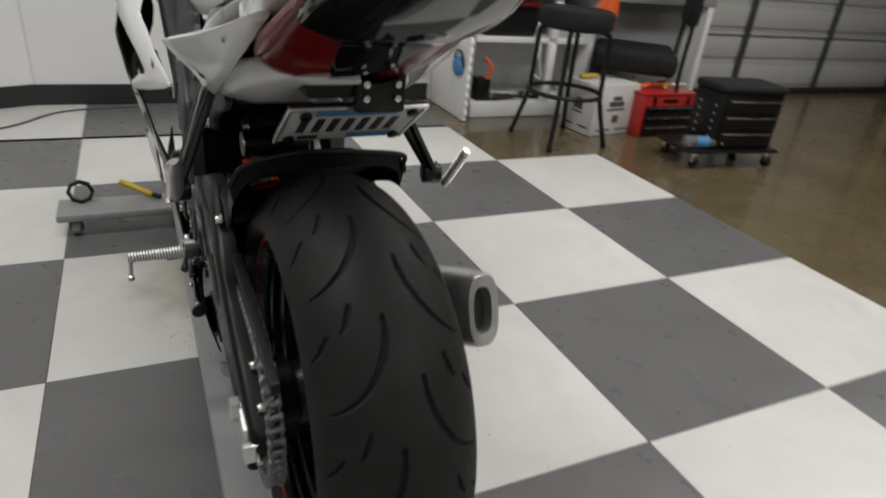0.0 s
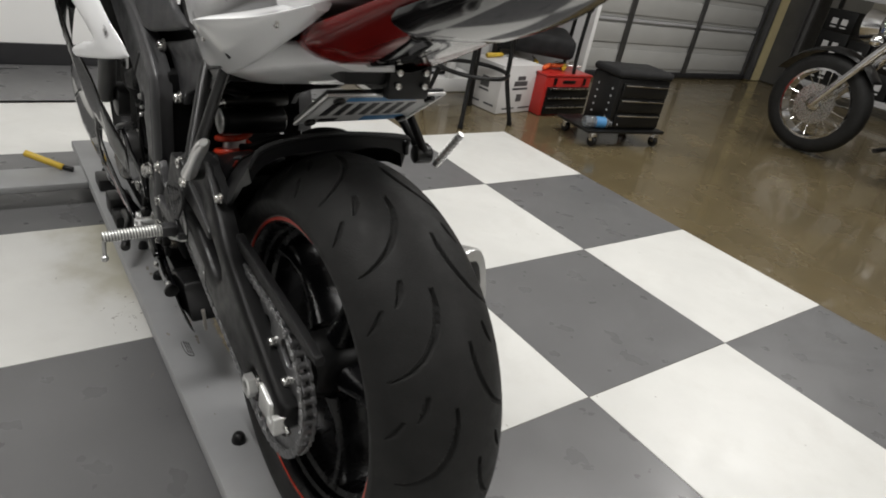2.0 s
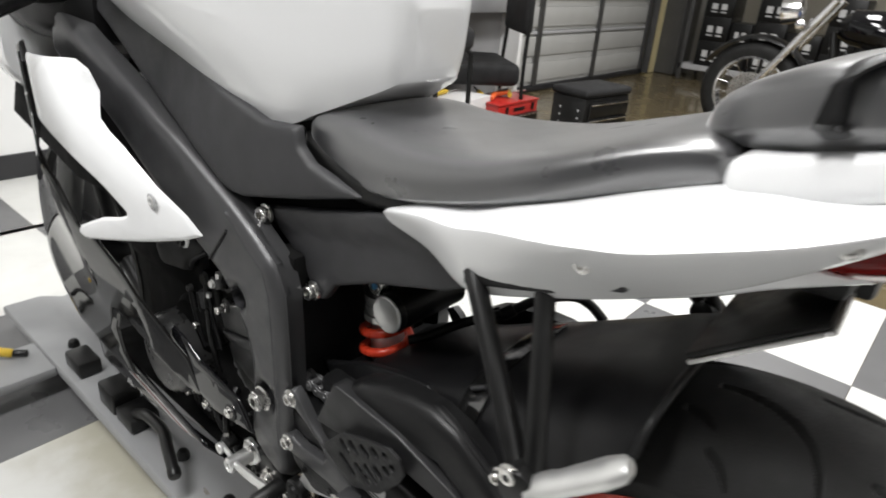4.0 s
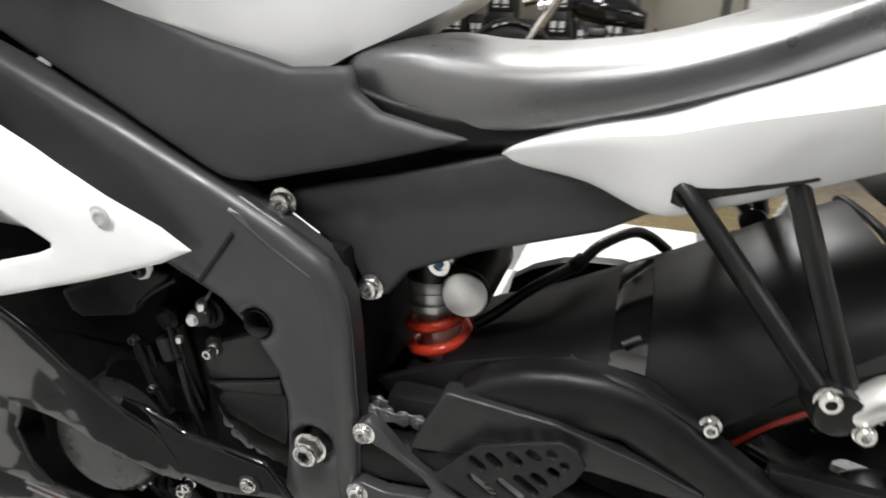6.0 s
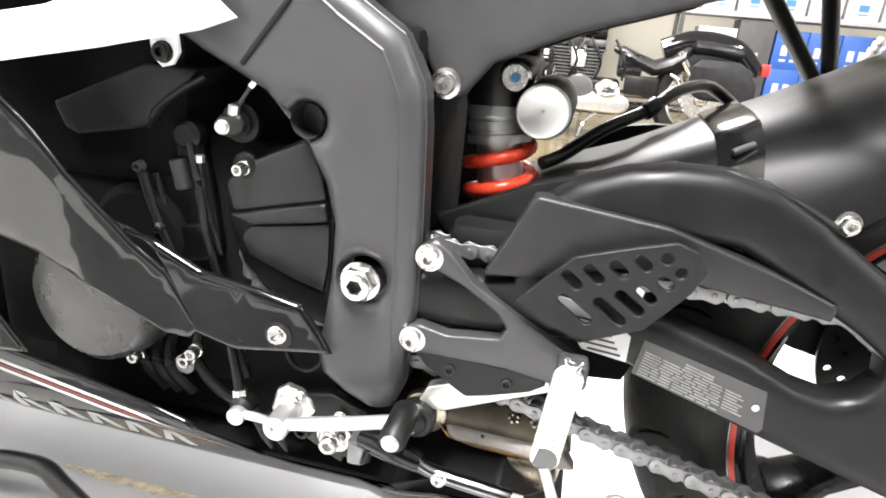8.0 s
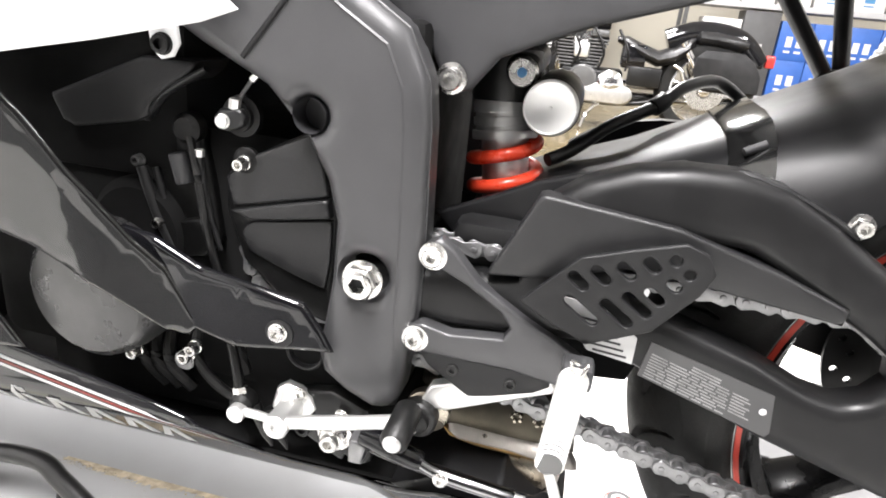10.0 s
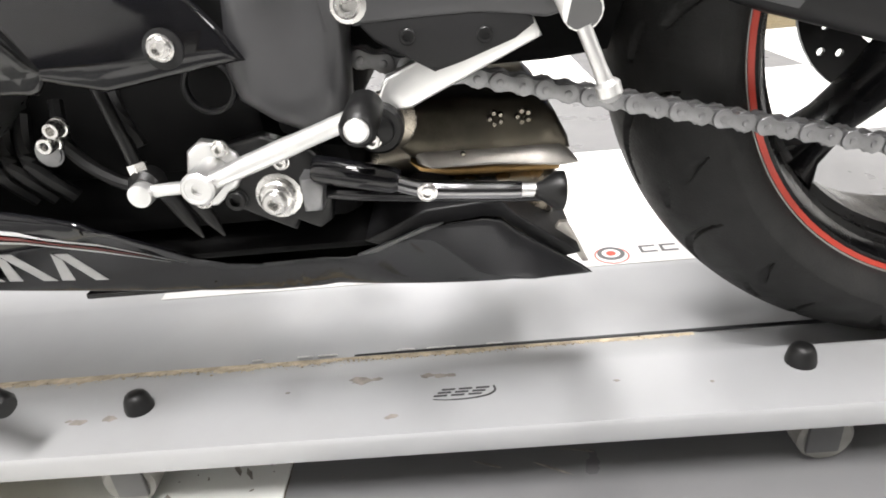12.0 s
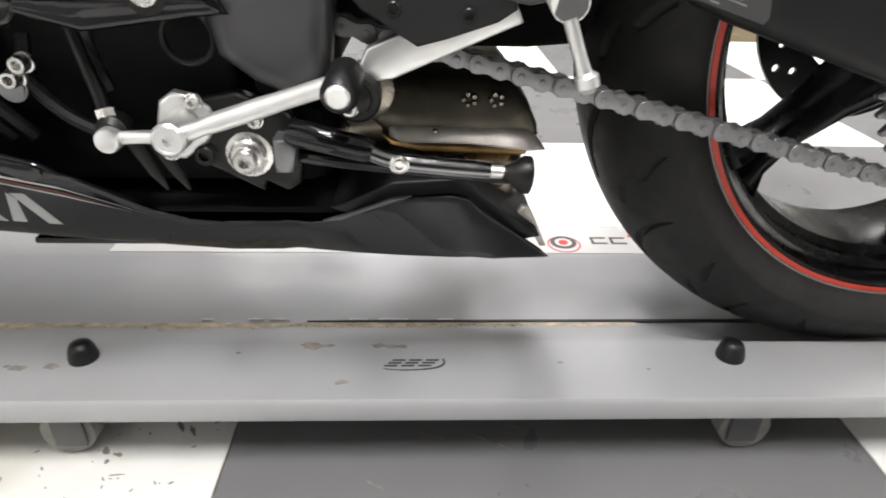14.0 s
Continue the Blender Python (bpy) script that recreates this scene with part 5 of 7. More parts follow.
# ---- passenger foot pegs with their triangular hangers ----
for mirror in (False, True):
    sg = 1 if mirror else -1
    X = lambda x: 2 * CX - x if mirror else x
    hg = part("peg_hanger", tube([(X(0.353), 0.232, 0.750), (X(0.346), 0.222, 0.738), (X(0.300), 0.135, 0.640)], 0.0095, 10, 4, flat=0.8), BLACK, bike, "black triangular passenger peg hanger")
    part("rear_strut", tube([(X(0.360), 0.168, 0.772), (X(0.352), 0.162, 0.756), (X(0.298), 0.118, 0.640)], 0.0085, 10, 4, flat=0.8), BLACK, hg)
    part("top_bar", tube([(X(0.356), 0.238, 0.748), (X(0.364), 0.20, 0.760), (X(0.364), 0.160, 0.775)], 0.008, 10, 4), BLACK, hg)
    part("foot_joint", rod((X(0.312), 0.128, 0.632), (X(0.282), 0.124, 0.632), 0.016, 18, 0.003), BLACK, hg)
    bolt("hanger_bolt", X(0.286), 0.131, 0.640, 0.008, hg, STEEL, 0.006, 1.2, direction=sg)
    if mirror:
        pg = part("passenger_peg", tube([(0.690, 0.100, 0.622), (0.697, 0.085, 0.652), (0.706, 0.066, 0.688)], 0.0062, 12), ALU, hg, "silver ribbed passenger peg")
        for k in range(8):
            f = (k + 1) / 9
            p = Vector((0.690, 0.1, 0.622)).lerp(Vector((0.706, 0.066, 0.688)), f)
            part("peg_rib", rod(p, p + Vector((0.0006, -0.0013, 0.0027)), 0.0076, 12), ALU, pg)
    else:
        secs = []
        for f, w, h in ((0, 0.008, 0.009), (0.06, 0.012, 0.010), (0.28, 0.0125, 0.0085), (0.34, 0.0110, 0.0075), (0.80, 0.0125, 0.0075), (0.95, 0.0105, 0.0065), (1, 0.006, 0.004)):
            c = Vector((0.292, 0.118, 0.628)).lerp(Vector((0.292, 0.048, 0.700)), f)
            ring = []
            for q in range(16):
                a = 2 * math.pi * q / 16
                d = Vector((0.9, 0.3, 0.3)).normalized() * w * math.cos(a) + Vector((-0.25, 0.65, 0.65)).normalized() * h * math.sin(a)
                ring.append(c + d)
            secs.append(ring)
        pg = part("passenger_peg", loft(secs), ALU, hg, "silver folded passenger peg")
        bolt("peg_bolt", 0.284, 0.108, 0.622, 0.007, pg, STEEL, 0.006)

# ---- rearset: bracket, heel guard, peg ----
RS = [(0.482, 0.497), (0.470, 0.505), (0.458, 0.497), (0.437, 0.474), (0.40, 0.452), (0.374, 0.438), (0.338, 0.417), (0.342, 0.402), (0.362, 0.398), (0.405, 0.404), (0.452, 0.404), (0.482, 0.403), (0.495, 0.412), (0.490, 0.427), (0.478, 0.430), (0.455, 0.425),
      (0.412, 0.430), (0.407, 0.440), (0.416, 0.452), (0.445, 0.470), (0.472, 0.482)]
rs = part("rearset", panel(RS, 0.331, 0.014, (), 0.012, 0.003), FRAME_PAINT, bike, "dark grey footrest bracket")
part("rearset", panel(RS, 0.331, 0.014, (), 0.02, 0.003, mirror=True), FRAME_PAINT, bike, "dark grey footrest bracket")
bolt("rearset_bolt", 0.333, 0.474, 0.490, 0.0095, rs, STEEL, 0.008, 1.2)
bolt("rearset_bolt", 0.333, 0.483, 0.416, 0.0095, rs, STEEL, 0.008, 1.2)
HEEL = [(0.295, 0.534), (0.330, 0.5235), (0.364, 0.512), (0.383, 0.492), (0.403, 0.470), (0.376, 0.456), (0.350, 0.444), (0.306, 0.464), (0.279, 0.498), (0.272, 0.515), (0.280, 0.529)]
hs = []
for y, z, ln in ((0.363, 0.494, 0.018), (0.348, 0.501, 0.018), (0.331, 0.5075, 0.016), (0.315, 0.515, 0.014), (0.300, 0.521, 0.009)):
    hs.append(slot(y, z, ln, 0.0080, 0.66))
for y, z, ln in ((0.3575, 0.471, 0.031), (0.3325, 0.474, 0.029), (0.3195, 0.483, 0.026), (0.309, 0.4915, 0.017), (0.2975, 0.5025, 0.012), (0.289, 0.512, 0.008)):
    hs.append(slot(y, z, ln, 0.0080, 0.60))
part("heel_guard", panel(HEEL, 0.322, 0.004, hs, 0.012, 0.0015), PLASTIC, bike, "black slotted heel guard")
# Darker core puts the shade between the pale ribs into colour.
peg = part("foot_peg", tube([(0.330, 0.352, 0.422), (0.300, 0.355, 0.421), (0.213, 0.364, 0.415)], 0.0085, 14, 2), DARK_STEEL, bike, "pale silver ribbed foot peg")
for k in range(20):
    x = 0.308 - 0.0048 * k
    z = 0.4215 - (0.308 - x) * 0.07
    y = 0.354 + (0.308 - x) * 0.105
    part("peg_rib", rod((x, y, z), (x - 0.0032, y, z - 0.0003), 0.0116 - 0.00012 * k, 14, 0.0007), PEG, peg)
part("peg_clevis", box(0.305, 0.340, 0.412, 0.331, 0.364, 0.432, 0.004), FRAME_PAINT, peg)
part("peg_spring", tube([(0.306, 0.352, 0.436), (0.300, 0.358, 0.440), (0.298, 0.352, 0.428), (0.302, 0.346, 0.438), (0.308, 0.350, 0.428)], 0.0014, 8), STEEL, peg)
part("feeler", tube([(0.215, 0.363, 0.408), (0.213, 0.353, 0.382)], [0.0035, 0.0042], 10, 3), ALU, peg, "silver feeler bolt")
part("feeler_tip", lathe((0.213, 0.353, 0.384), (0.2125, 0.350, 0.374), [(0, 0.004), (0.002, 0.006), (0.007, 0.006), (0.010, 0.003)], 14), ALU, peg)

# ---- gear lever and linkage ----
lv = part("gear_lever", tube([(0.326, 0.642, 0.309), (0.324, 0.62, 0.311), (0.318, 0.596, 0.314), (0.312, 0.565, 0.3255), (0.305, 0.52, 0.342), (0.301, 0.474, 0.358)], [0.0034, 0.0034, 0.0045, 0.0050, 0.0046, 0.0042], 14, 4, flat=1.35), ALU, bike, "silver gear lever")
part("lever_eye", rod((0.318, 0.641, 0.309), (0.330, 0.641, 0.309), 0.0085, 18, 0.002), ALU, lv)
part("lever_boss", lathe((0.345, 0.596, 0.314), (0, 0.596, 0.314), [(0, 0.0115), (0.036, 0.0115), (0.038, 0.0098), (0.038, 0.0082), (0.0372, 0.0080), (0.0372, 0.0040), (0.034, 0.0038)], 24), ALU, lv)
part("lever_rubber", lathe((0.318, 0.479, 0.357), (0.262, 0.480, 0.352), [(0, 0.010), (0.002, 0.0115), (0.04, 0.0115), (0.044, 0.0085), (0.0445, 0.006)], 20), HOSE, lv, "black rubber lever tip")
part("lever_cap", lathe((0.275, 0.480, 0.354), (0.262, 0.480, 0.352), [(0, 0.0075), (0.0025, 0.0075), (0.004, 0.006)], 18), ALU, lv, "pale round cap")
part("shift_rod", tube([(0.333, 0.641, 0.300), (0.338, 0.648, 0.335), (0.352, 0.668, 0.40)], 0.0045, 10), BLACK, lv)
part("rod_nut", rod((0.336, 0.644, 0.318), (0.338, 0.646, 0.326), 0.0068, 6), STEEL, lv)
part("ball_joint", lathe((0.345, 0.642, 0.312), (0, 0.642, 0.312), [(0, 0.011), (0.014, 0.011), (0.018, 0.007)], 18), HOSE, lv)
for dy in (0.0, 0.016):
    part("boot_tip", lathe((0.345, 0.636 - dy, 0.305), (0.343, 0.618 - dy, 0.268), [(0, 0.007), (0.03, 0.005), (0.045, 0.001)], 10), HOSE, lv)
st = part("stand_bracket", panel([(0.60, 0.328), (0.605, 0.30), (0.585, 0.282), (0.548, 0.262), (0.545, 0.270), (0.530, 0.262), (0.520, 0.268), (0.515, 0.300), (0.525, 0.322), (0.56, 0.336)], 0.347, 0.012, (), 0.012, 0.003), BLACK, bike, "black side stand bracket")
bolt("stand_pivot", 0.349, 0.555, 0.291, 0.0155, st, STEEL, 0.010, 1.1, socket=False)
bolt("stand_pivot_nut", 0.339, 0.555, 0.291, 0.010, st, STEEL, 0.010, 1.0)
bolt("small_plug", 0.347, 0.586, 0.291, 0.0085, st, HOSE, 0.006)
cov = part("alloy_plate", panel([(0.612, 0.330), (0.602, 0.337), (0.589, 0.334), (0.578, 0.326), (0.574, 0.314), (0.583, 0.300), (0.600, 0.288), (0.615, 0.288), (0.617, 0.310)], 0.343, 0.008, (), 0.015, 0.003), ALU, bike, "silver alloy cover plate")
for y, z in ((0.587, 0.331), (0.608, 0.294), (0.547, 0.318)):
    bolt("cover_bolt", 0.342, y, z, 0.006, cov, STEEL, 0.005)

# side stand, folded back
ss = part("side_stand", tube([(0.345, 0.535, 0.297), (0.336, 0.50, 0.293), (0.330, 0.42, 0.287), (0.328, 0.368, 0.284)], 0.0062, 12), GLOSS_BLACK, bike, "folded black and chrome side stand")
part("sleeve", lathe((0.326, 0.522, 0.316), (0.322, 0.463, 0.303), [(0, 0.008), (0.003, 0.0098), (0.055, 0.0092), (0.059, 0.0075)], 18), GLOSS_BLACK, ss)
part("collar", panel([(0.519, 0.288), (0.516, 0.305), (0.521, 0.311), (0.531, 0.312), (0.531, 0.288)], 0.318, 0.02, (), 0.015, 0.002), CHAIN, ss)
part("chrome_leg", tube([(0.322, 0.466, 0.302), (0.321, 0.443, 0.2955), (0.320, 0.383, 0.2905)], [0.0058, 0.0064, 0.0060], 14), DARK_CHROME, ss, "chrome lower leg")
bolt("stand_rivet", 0.3145, 0.446, 0.297, 0.0068, ss, STEEL, 0.004)
part("leg_tip", rod((0.320, 0.386, 0.2903), (0.320, 0.371, 0.2895), 0.0048, 12), ALU, ss)
part("stand_foot", lathe((0.320, 0.375, 0.2895), (0.321, 0.350, 0.287), [(0, 0.0045), (0.007, 0.0075), (0.015, 0.0135), (0.020, 0.0135), (0.021, 0.011)], 18), BLACK, ss)
bush = part("stand_switch", lathe((0.345, 0.475, 0.337), (0, 0.475, 0.337), [(0, 0.017), (0.012, 0.017), (0.014, 0.015), (0.014, 0.011), (0.018, 0.010), (0.020, 0.006)], 24), HOSE, bike, "black rubber bush")
bolt("bush_bolt", 0.327, 0.479, 0.332, 0.006, bush, STEEL, 0.006)
part("bush_cup", lathe((0.356, 0.470, 0.338), (0, 0.470, 0.338), [(0, 0.020), (0.01, 0.020), (0.011, 0.0185)], 24), EXHAUST, bike)

part("inner_mudflap", panel([(0.505, 0.44), (0.455, 0.470), (0.385, 0.475), (0.300, 0.440), (0.288, 0.390), (0.300, 0.356), (0.345, 0.352), (0.40, 0.352), (0.46, 0.352), (0.51, 0.37)], 0.435, 0.11, (), 0.02, 0.004), DEEP, bike, "black plastic flap ahead of the rear tyre")

# ---- exhaust: collector chamber and muffler ----
def superbox(c, sx, sy, sz, p=4, n=24, rows=12):
    bm = bmesh.new()
    rings = []
    def sgn(v, q):
        return math.copysign(abs(v) ** q, v)
    for i in range(1, rows):
        th = math.pi * i / rows - math.pi / 2
        rings.append([bm.verts.new((c[0] + sx * sgn(math.cos(th), 2 / p) * sgn(math.cos(2 * math.pi * k / n), 2 / p), c[1] + sy * sgn(math.cos(th), 2 / p) * sgn(math.sin(2 * math.pi * k / n), 2 / p), c[2] + sz * sgn(math.sin(th), 2 / p))) for k in range(n)])
    for a, b in zip(rings, rings[1:]):
        for k in range(n):
            bm.faces.new((a[k], a[(k + 1) % n], b[(k + 1) % n], b[k]))
    bm.faces.new(rings[0][::-1])
    bm.faces.new(rings[-1])
    return bm
col = part("exhaust_chamber", panel([(0.475, 0.337), (0.42, 0.3365), (0.36, 0.333), (0.347, 0.319), (0.338, 0.300), (0.336, 0.290), (0.40, 0.288), (0.46, 0.292), (0.478, 0.31)], lambda y, z: 0.392 + 0.5 * max(0, z - 0.315) - 0.02 * max(0, z - 0.315), 0.17, (), 0.012, 0.010), EXHAUST_DARK, bike, "sooty heat-stained stainless exhaust chamber")
part("chamber_lip", panel([(0.459, 0.302), (0.448, 0.3035), (0.36, 0.2995), (0.345, 0.297), (0.337, 0.289), (0.332, 0.2835), (0.345, 0.2825), (0.395, 0.2865), (0.445, 0.2870), (0.456, 0.291)], lambda y, z: 0.397 - 0.9 * (0.304 - z), 0.018, (), 0.012, 0.006), EXHAUST_LIGHT, col, "dull silver pressed lip")
part("gold_seam", panel([(0.462, 0.2915), (0.452, 0.2875), (0.435, 0.2845), (0.38, 0.2825), (0.344, 0.2815), (0.346, 0.2755), (0.39, 0.2765), (0.43, 0.2775), (0.455, 0.283)], 0.392, 0.02, (), 0.015, 0.003), EXHAUST_GOLD, col, "gold heat-tinted seam")
part("lower_chamber", superbox((0.485, 0.392, 0.250), 0.090, 0.052, 0.031), EXHAUST, bike, "dark stained lower exhaust chamber")
part("chamber_stay", panel([(0.356, 0.228), (0.349, 0.239), (0.343, 0.239), (0.336, 0.226), (0.326, 0.203), (0.331, 0.203), (0.342, 0.221), (0.349, 0.224)], 0.372, 0.006, (), 0.02, 0.001), EXHAUST_LIGHT, bike, "small bent metal stay")
random.seed(9)
for cy in (0.3725, 0.3935):
    for k in range(5):
        a = 2 * math.pi * k / 5
        part("weld_bead", lathe((0.394, cy + 0.0045 * math.cos(a), 0.3205 + 0.0045 * math.sin(a)), (0, cy, 0.3205), [(0, 0.0026), (0.003, 0.0016)], 8), EXHAUST, col)
part("weld_bead", lathe((0.3865, 0.420, 0.297), (0, 0.420, 0.297), [(0, 0.0024), (0.002, 0.0012)], 8), EXHAUST, col)
part("header_pipe", tube([(0.47, 0.46, 0.28), (0.47, 0.60, 0.27), (0.47, 0.75, 0.27), (0.46, 0.95, 0.32), (0.45, 1.0, 0.42)], 0.028, 14), EXHAUST, bike, "stained exhaust header pipe")

secs = []
for f, w, h in ((0, 0.025, 0.035), (0.06, 0.036, 0.054), (0.3, 0.040, 0.062), (0.80, 0.040, 0.064), (0.9, 0.037, 0.062), (0.985, 0.030, 0.060), (1.0, 0.027, 0.057), (0.99, 0.0165, 0.038), (0.95, 0.0150, 0.0355), (0.80, 0.0150, 0.0355)):
    c = Vector((0.675, 0.22, 0.350)).lerp(Vector((0.717, -0.03, 0.457)), f)
    ring = []
    for q in range(24):
        a = 2 * math.pi * q / 24
        e = lambda v: math.copysign(abs(v) ** 0.72, v)
        ring.append(c + Vector((1, 0.06, 0)) * w * e(math.cos(a)) + Vector((0, 0.33, 0.94)) * h * e(math.sin(a)))
    secs.append(ring)
muf = part("muffler", loft(secs), MUFFLER, bike, "brushed silver stub muffler")
c = Vector((0.675, 0.22, 0.350)).lerp(Vector((0.717, -0.03, 0.457)), 0.93)
# Dark inset disc paints the unlit inside of the outlet.
part("tip_hole", loft([[c + Vector((1, 0.06, 0)) * 0.016 * q * math.cos(2 * math.pi * k / 24) + Vector((0, 0.33, 0.94)) * 0.038 * q * math.sin(2 * math.pi * k / 24) + Vector((0, 0.004 * q, 0)) for k in range(24)] for q in (1.0, 0.9)]), INK, muf)

# ---- engine and left side covers ----
eng = part("engine", box(0.372, 0.56, 0.30, 0.60, 0.95, 0.56, 0.02), DEEP, bike, "matte black engine block")
part("cylinder_block", box(0.36, 0.70, 0.50, 0.60, 0.98, 0.70, 0.02), DEEP, bike, "matte black cylinder block")
FAN = [(0.586, 0.570), (0.612, 0.556), (0.645, 0.538), (0.666, 0.522), (0.668, 0.49), (0.652, 0.446), (0.62, 0.420), (0.590, 0.404), (0.566, 0.398), (0.5655, 0.45), (0.5625, 0.50), (0.568, 0.535)]
fan = part("sprocket_cover", panel(FAN, lambda y, z: 0.355 + 0.10 * max(0, y - 0.62), 0.03, (), 0.012, 0.004), ENGINE, bike, "matte black stepped sprocket cover")
fan_lift = lambda y, z: 0.25 * max(0, y - 0.60) * 0.25
for poly, x in (([(0.664, 0.520), (0.640, 0.541), (0.585, 0.567), (0.574, 0.54), (0.5695, 0.5175), (0.61, 0.5075), (0.657, 0.4945)], 0.349), ([(0.658, 0.4925), (0.610, 0.5055), (0.569, 0.5158), (0.566, 0.5005), (0.600, 0.494), (0.6385, 0.4865)], 0.3455),
                ([(0.639, 0.484), (0.566, 0.4975), (0.567, 0.46), (0.571, 0.434), (0.60, 0.442), (0.644, 0.456), (0.650, 0.470), (0.647, 0.480)], 0.351)):
    part("cover_facet", panel(poly, lambda y, z, x=x: x + fan_lift(y, z), 0.012, (), 0.012, 0.002), COVER, fan)
part("bolt_boss", lathe((0.356, 0.644, 0.537), (0, 0.644, 0.537), [(0, 0.0115), (0.004, 0.0115), (0.006, 0.0085)], 20), ENGINE, fan)
bolt("cover_bolt", 0.350, 0.643, 0.536, 0.0062, fan, STEEL, 0.014, 1.0)
lnk = part("linkage", lathe((0.362, 0.650, 0.572), (0.30, 0.650, 0.572), [(0, 0.017), (0.006, 0.017), (0.007, 0.012), (0.012, 0.012)], 20), ENGINE, bike, "black throttle linkage with a bright bolt")
part("clamp", panel([(0.664, 0.562), (0.668, 0.571), (0.662, 0.578), (0.644, 0.580), (0.640, 0.574), (0.642, 0.566), (0.654, 0.561)], 0.343, 0.012, (), 0.01, 0.0025), COVER, lnk)
bolt("clamp_bolt", 0.3435, 0.6585, 0.569, 0.0062, lnk, ALU, 0.005, socket=False)
part("clamp_screw", rod((0.348, 0.651, 0.579), (0.348, 0.650, 0.587), 0.0048, 6), ALU, lnk)
part("thin_rod", tube([(0.352, 0.648, 0.588), (0.356, 0.640, 0.602)], 0.0018, 8), DARK_STEEL, lnk)
part("rod_tip", rod((0.356, 0.640, 0.602), (0.357, 0.636, 0.607), 0.0028, 8), ALU, lnk)
part("clutch_cable", tube([(0.352, 0.695, 0.55), (0.345, 0.685, 0.52), (0.342, 0.676, 0.47), (0.345, 0.664, 0.42)], 0.0035, 8), BLACK, bike)
part("air_box", panel([(0.822, 0.572), (0.775, 0.593), (0.735, 0.611), (0.684, 0.612), (0.690, 0.602), (0.725, 0.575), (0.729, 0.563), (0.74, 0.558), (0.80, 0.546), (0.812, 0.551)], lambda y, z: 0.343 + 0.15 * max(0, z - 0.575), 0.05, (), 0.012, 0.004), PLASTIC, bike, "black plastic air duct")
part("stay", tube([(0.352, 0.735, 0.560), (0.348, 0.712, 0.584), (0.350, 0.676, 0.607)], 0.0045, 10, flat=0.6), PLASTIC, bike)
stm = part("starter_motor", panel([(0.756, 0.53), (0.735, 0.543), (0.714, 0.549), (0.692, 0.553), (0.683, 0.51), (0.676, 0.456), (0.69, 0.442), (0.722, 0.436), (0.735, 0.465), (0.747, 0.50)], 0.362, 0.03, (), 0.012, 0.006), ENGINE, bike, "matte black starter housing with small bolts")
part("boss", lathe((0.366, 0.700, 0.556), (0, 0.700, 0.556), [(0, 0.013), (0.012, 0.013), (0.016, 0.009)], 20), ENGINE, stm)
part("ribbed_pipe", tube([(0.355, 0.746, 0.517), (0.354, 0.738, 0.492), (0.354, 0.728, 0.465), (0.356, 0.714, 0.438)], 0.0048, 12), COVER, stm)
part("ribbed_pipe", tube([(0.359, 0.735, 0.517), (0.358, 0.727, 0.487), (0.358, 0.718, 0.460)], 0.0032, 10), COVER, stm)
part("solenoid", rod((0.356, 0.710, 0.534), (0.356, 0.704, 0.508), 0.0085, 18, 0.002), GREY_PLASTIC, stm)
part("lever_rod", tube([(0.350, 0.686, 0.538), (0.350, 0.684, 0.512), (0.352, 0.678, 0.48), (0.354, 0.671, 0.452)], [0.0034, 0.003, 0.0022, 0.0018], 8), COVER, stm)
part("rod_nut", rod((0.350, 0.6855, 0.541), (0.350, 0.6858, 0.535), 0.0042, 6), ALU, stm)
part("foot_block", panel([(0.722, 0.470), (0.690, 0.478), (0.676, 0.456), (0.69, 0.441), (0.724, 0.436)], 0.356, 0.02, (), 0.01, 0.003), ENGINE, stm)
bolt("motor_bolt", 0.358, 0.749, 0.522, 0.0055, stm, DARK_STEEL, 0.008)
bolt("motor_bolt", 0.355, 0.730, 0.469, 0.0058, stm, STEEL, 0.010)
part("lower_case", lathe((0.372, 0.755, 0.455), (0, 0.755, 0.455), [(0, 0.05), (0.012, 0.05), (0.020, 0.042)], 32), DEEP, bike)
sta = part("alternator_cover", lathe((0.372, 0.783, 0.402), (0, 0.783, 0.402), [(0, 0.066), (0.040, 0.066), (0.052, 0.062), (0.058, 0.055), (0.059, 0.02)], 48), MOTTLED_COVER, bike, "mottled dark grey round alternator cover")
for y, z in ((0.694, 0.355), (0.702, 0.345), (0.757, 0.338)):
    bolt("cover_bolt", 0.345, y, z, 0.007, sta, STEEL, 0.012)
bolt("drain_washer", 0.343, 0.706, 0.338, 0.010, sta, CHAIN, 0.003, socket=False)
# radiator hoses behind the lower fairing
for k in range(3):
    part("hose_coil", tube([(0.366, 0.76 - 0.014 * k, 0.36), (0.350, 0.755 - 0.014 * k, 0.330), (0.356, 0.735 - 0.014 * k, 0.30)], 0.006, 8), HOSE, bike)
part("coolant_hose", tube([(0.36, 0.70, 0.37), (0.348, 0.695, 0.34), (0.345, 0.67, 0.315), (0.35, 0.64, 0.30)], 0.005, 8), HOSE, bike)
part("coolant_hose", tube([(0.37, 0.665, 0.38), (0.352, 0.655, 0.36), (0.348, 0.645, 0.335)], 0.006, 8), HOSE, bike)
part("drain_hole", lathe((0.352, 0.586, 0.372), (0, 0.586, 0.372), [(0, 0.0185), (0.006, 0.0185), (0.007, 0.017), (0.006, 0.0155), (0, 0.0155)], 24, closed=False), PLASTIC, bike)
part("oil_pan", box(0.38, 0.50, 0.25, 0.56, 0.90, 0.32, 0.02), DEEP, bike)

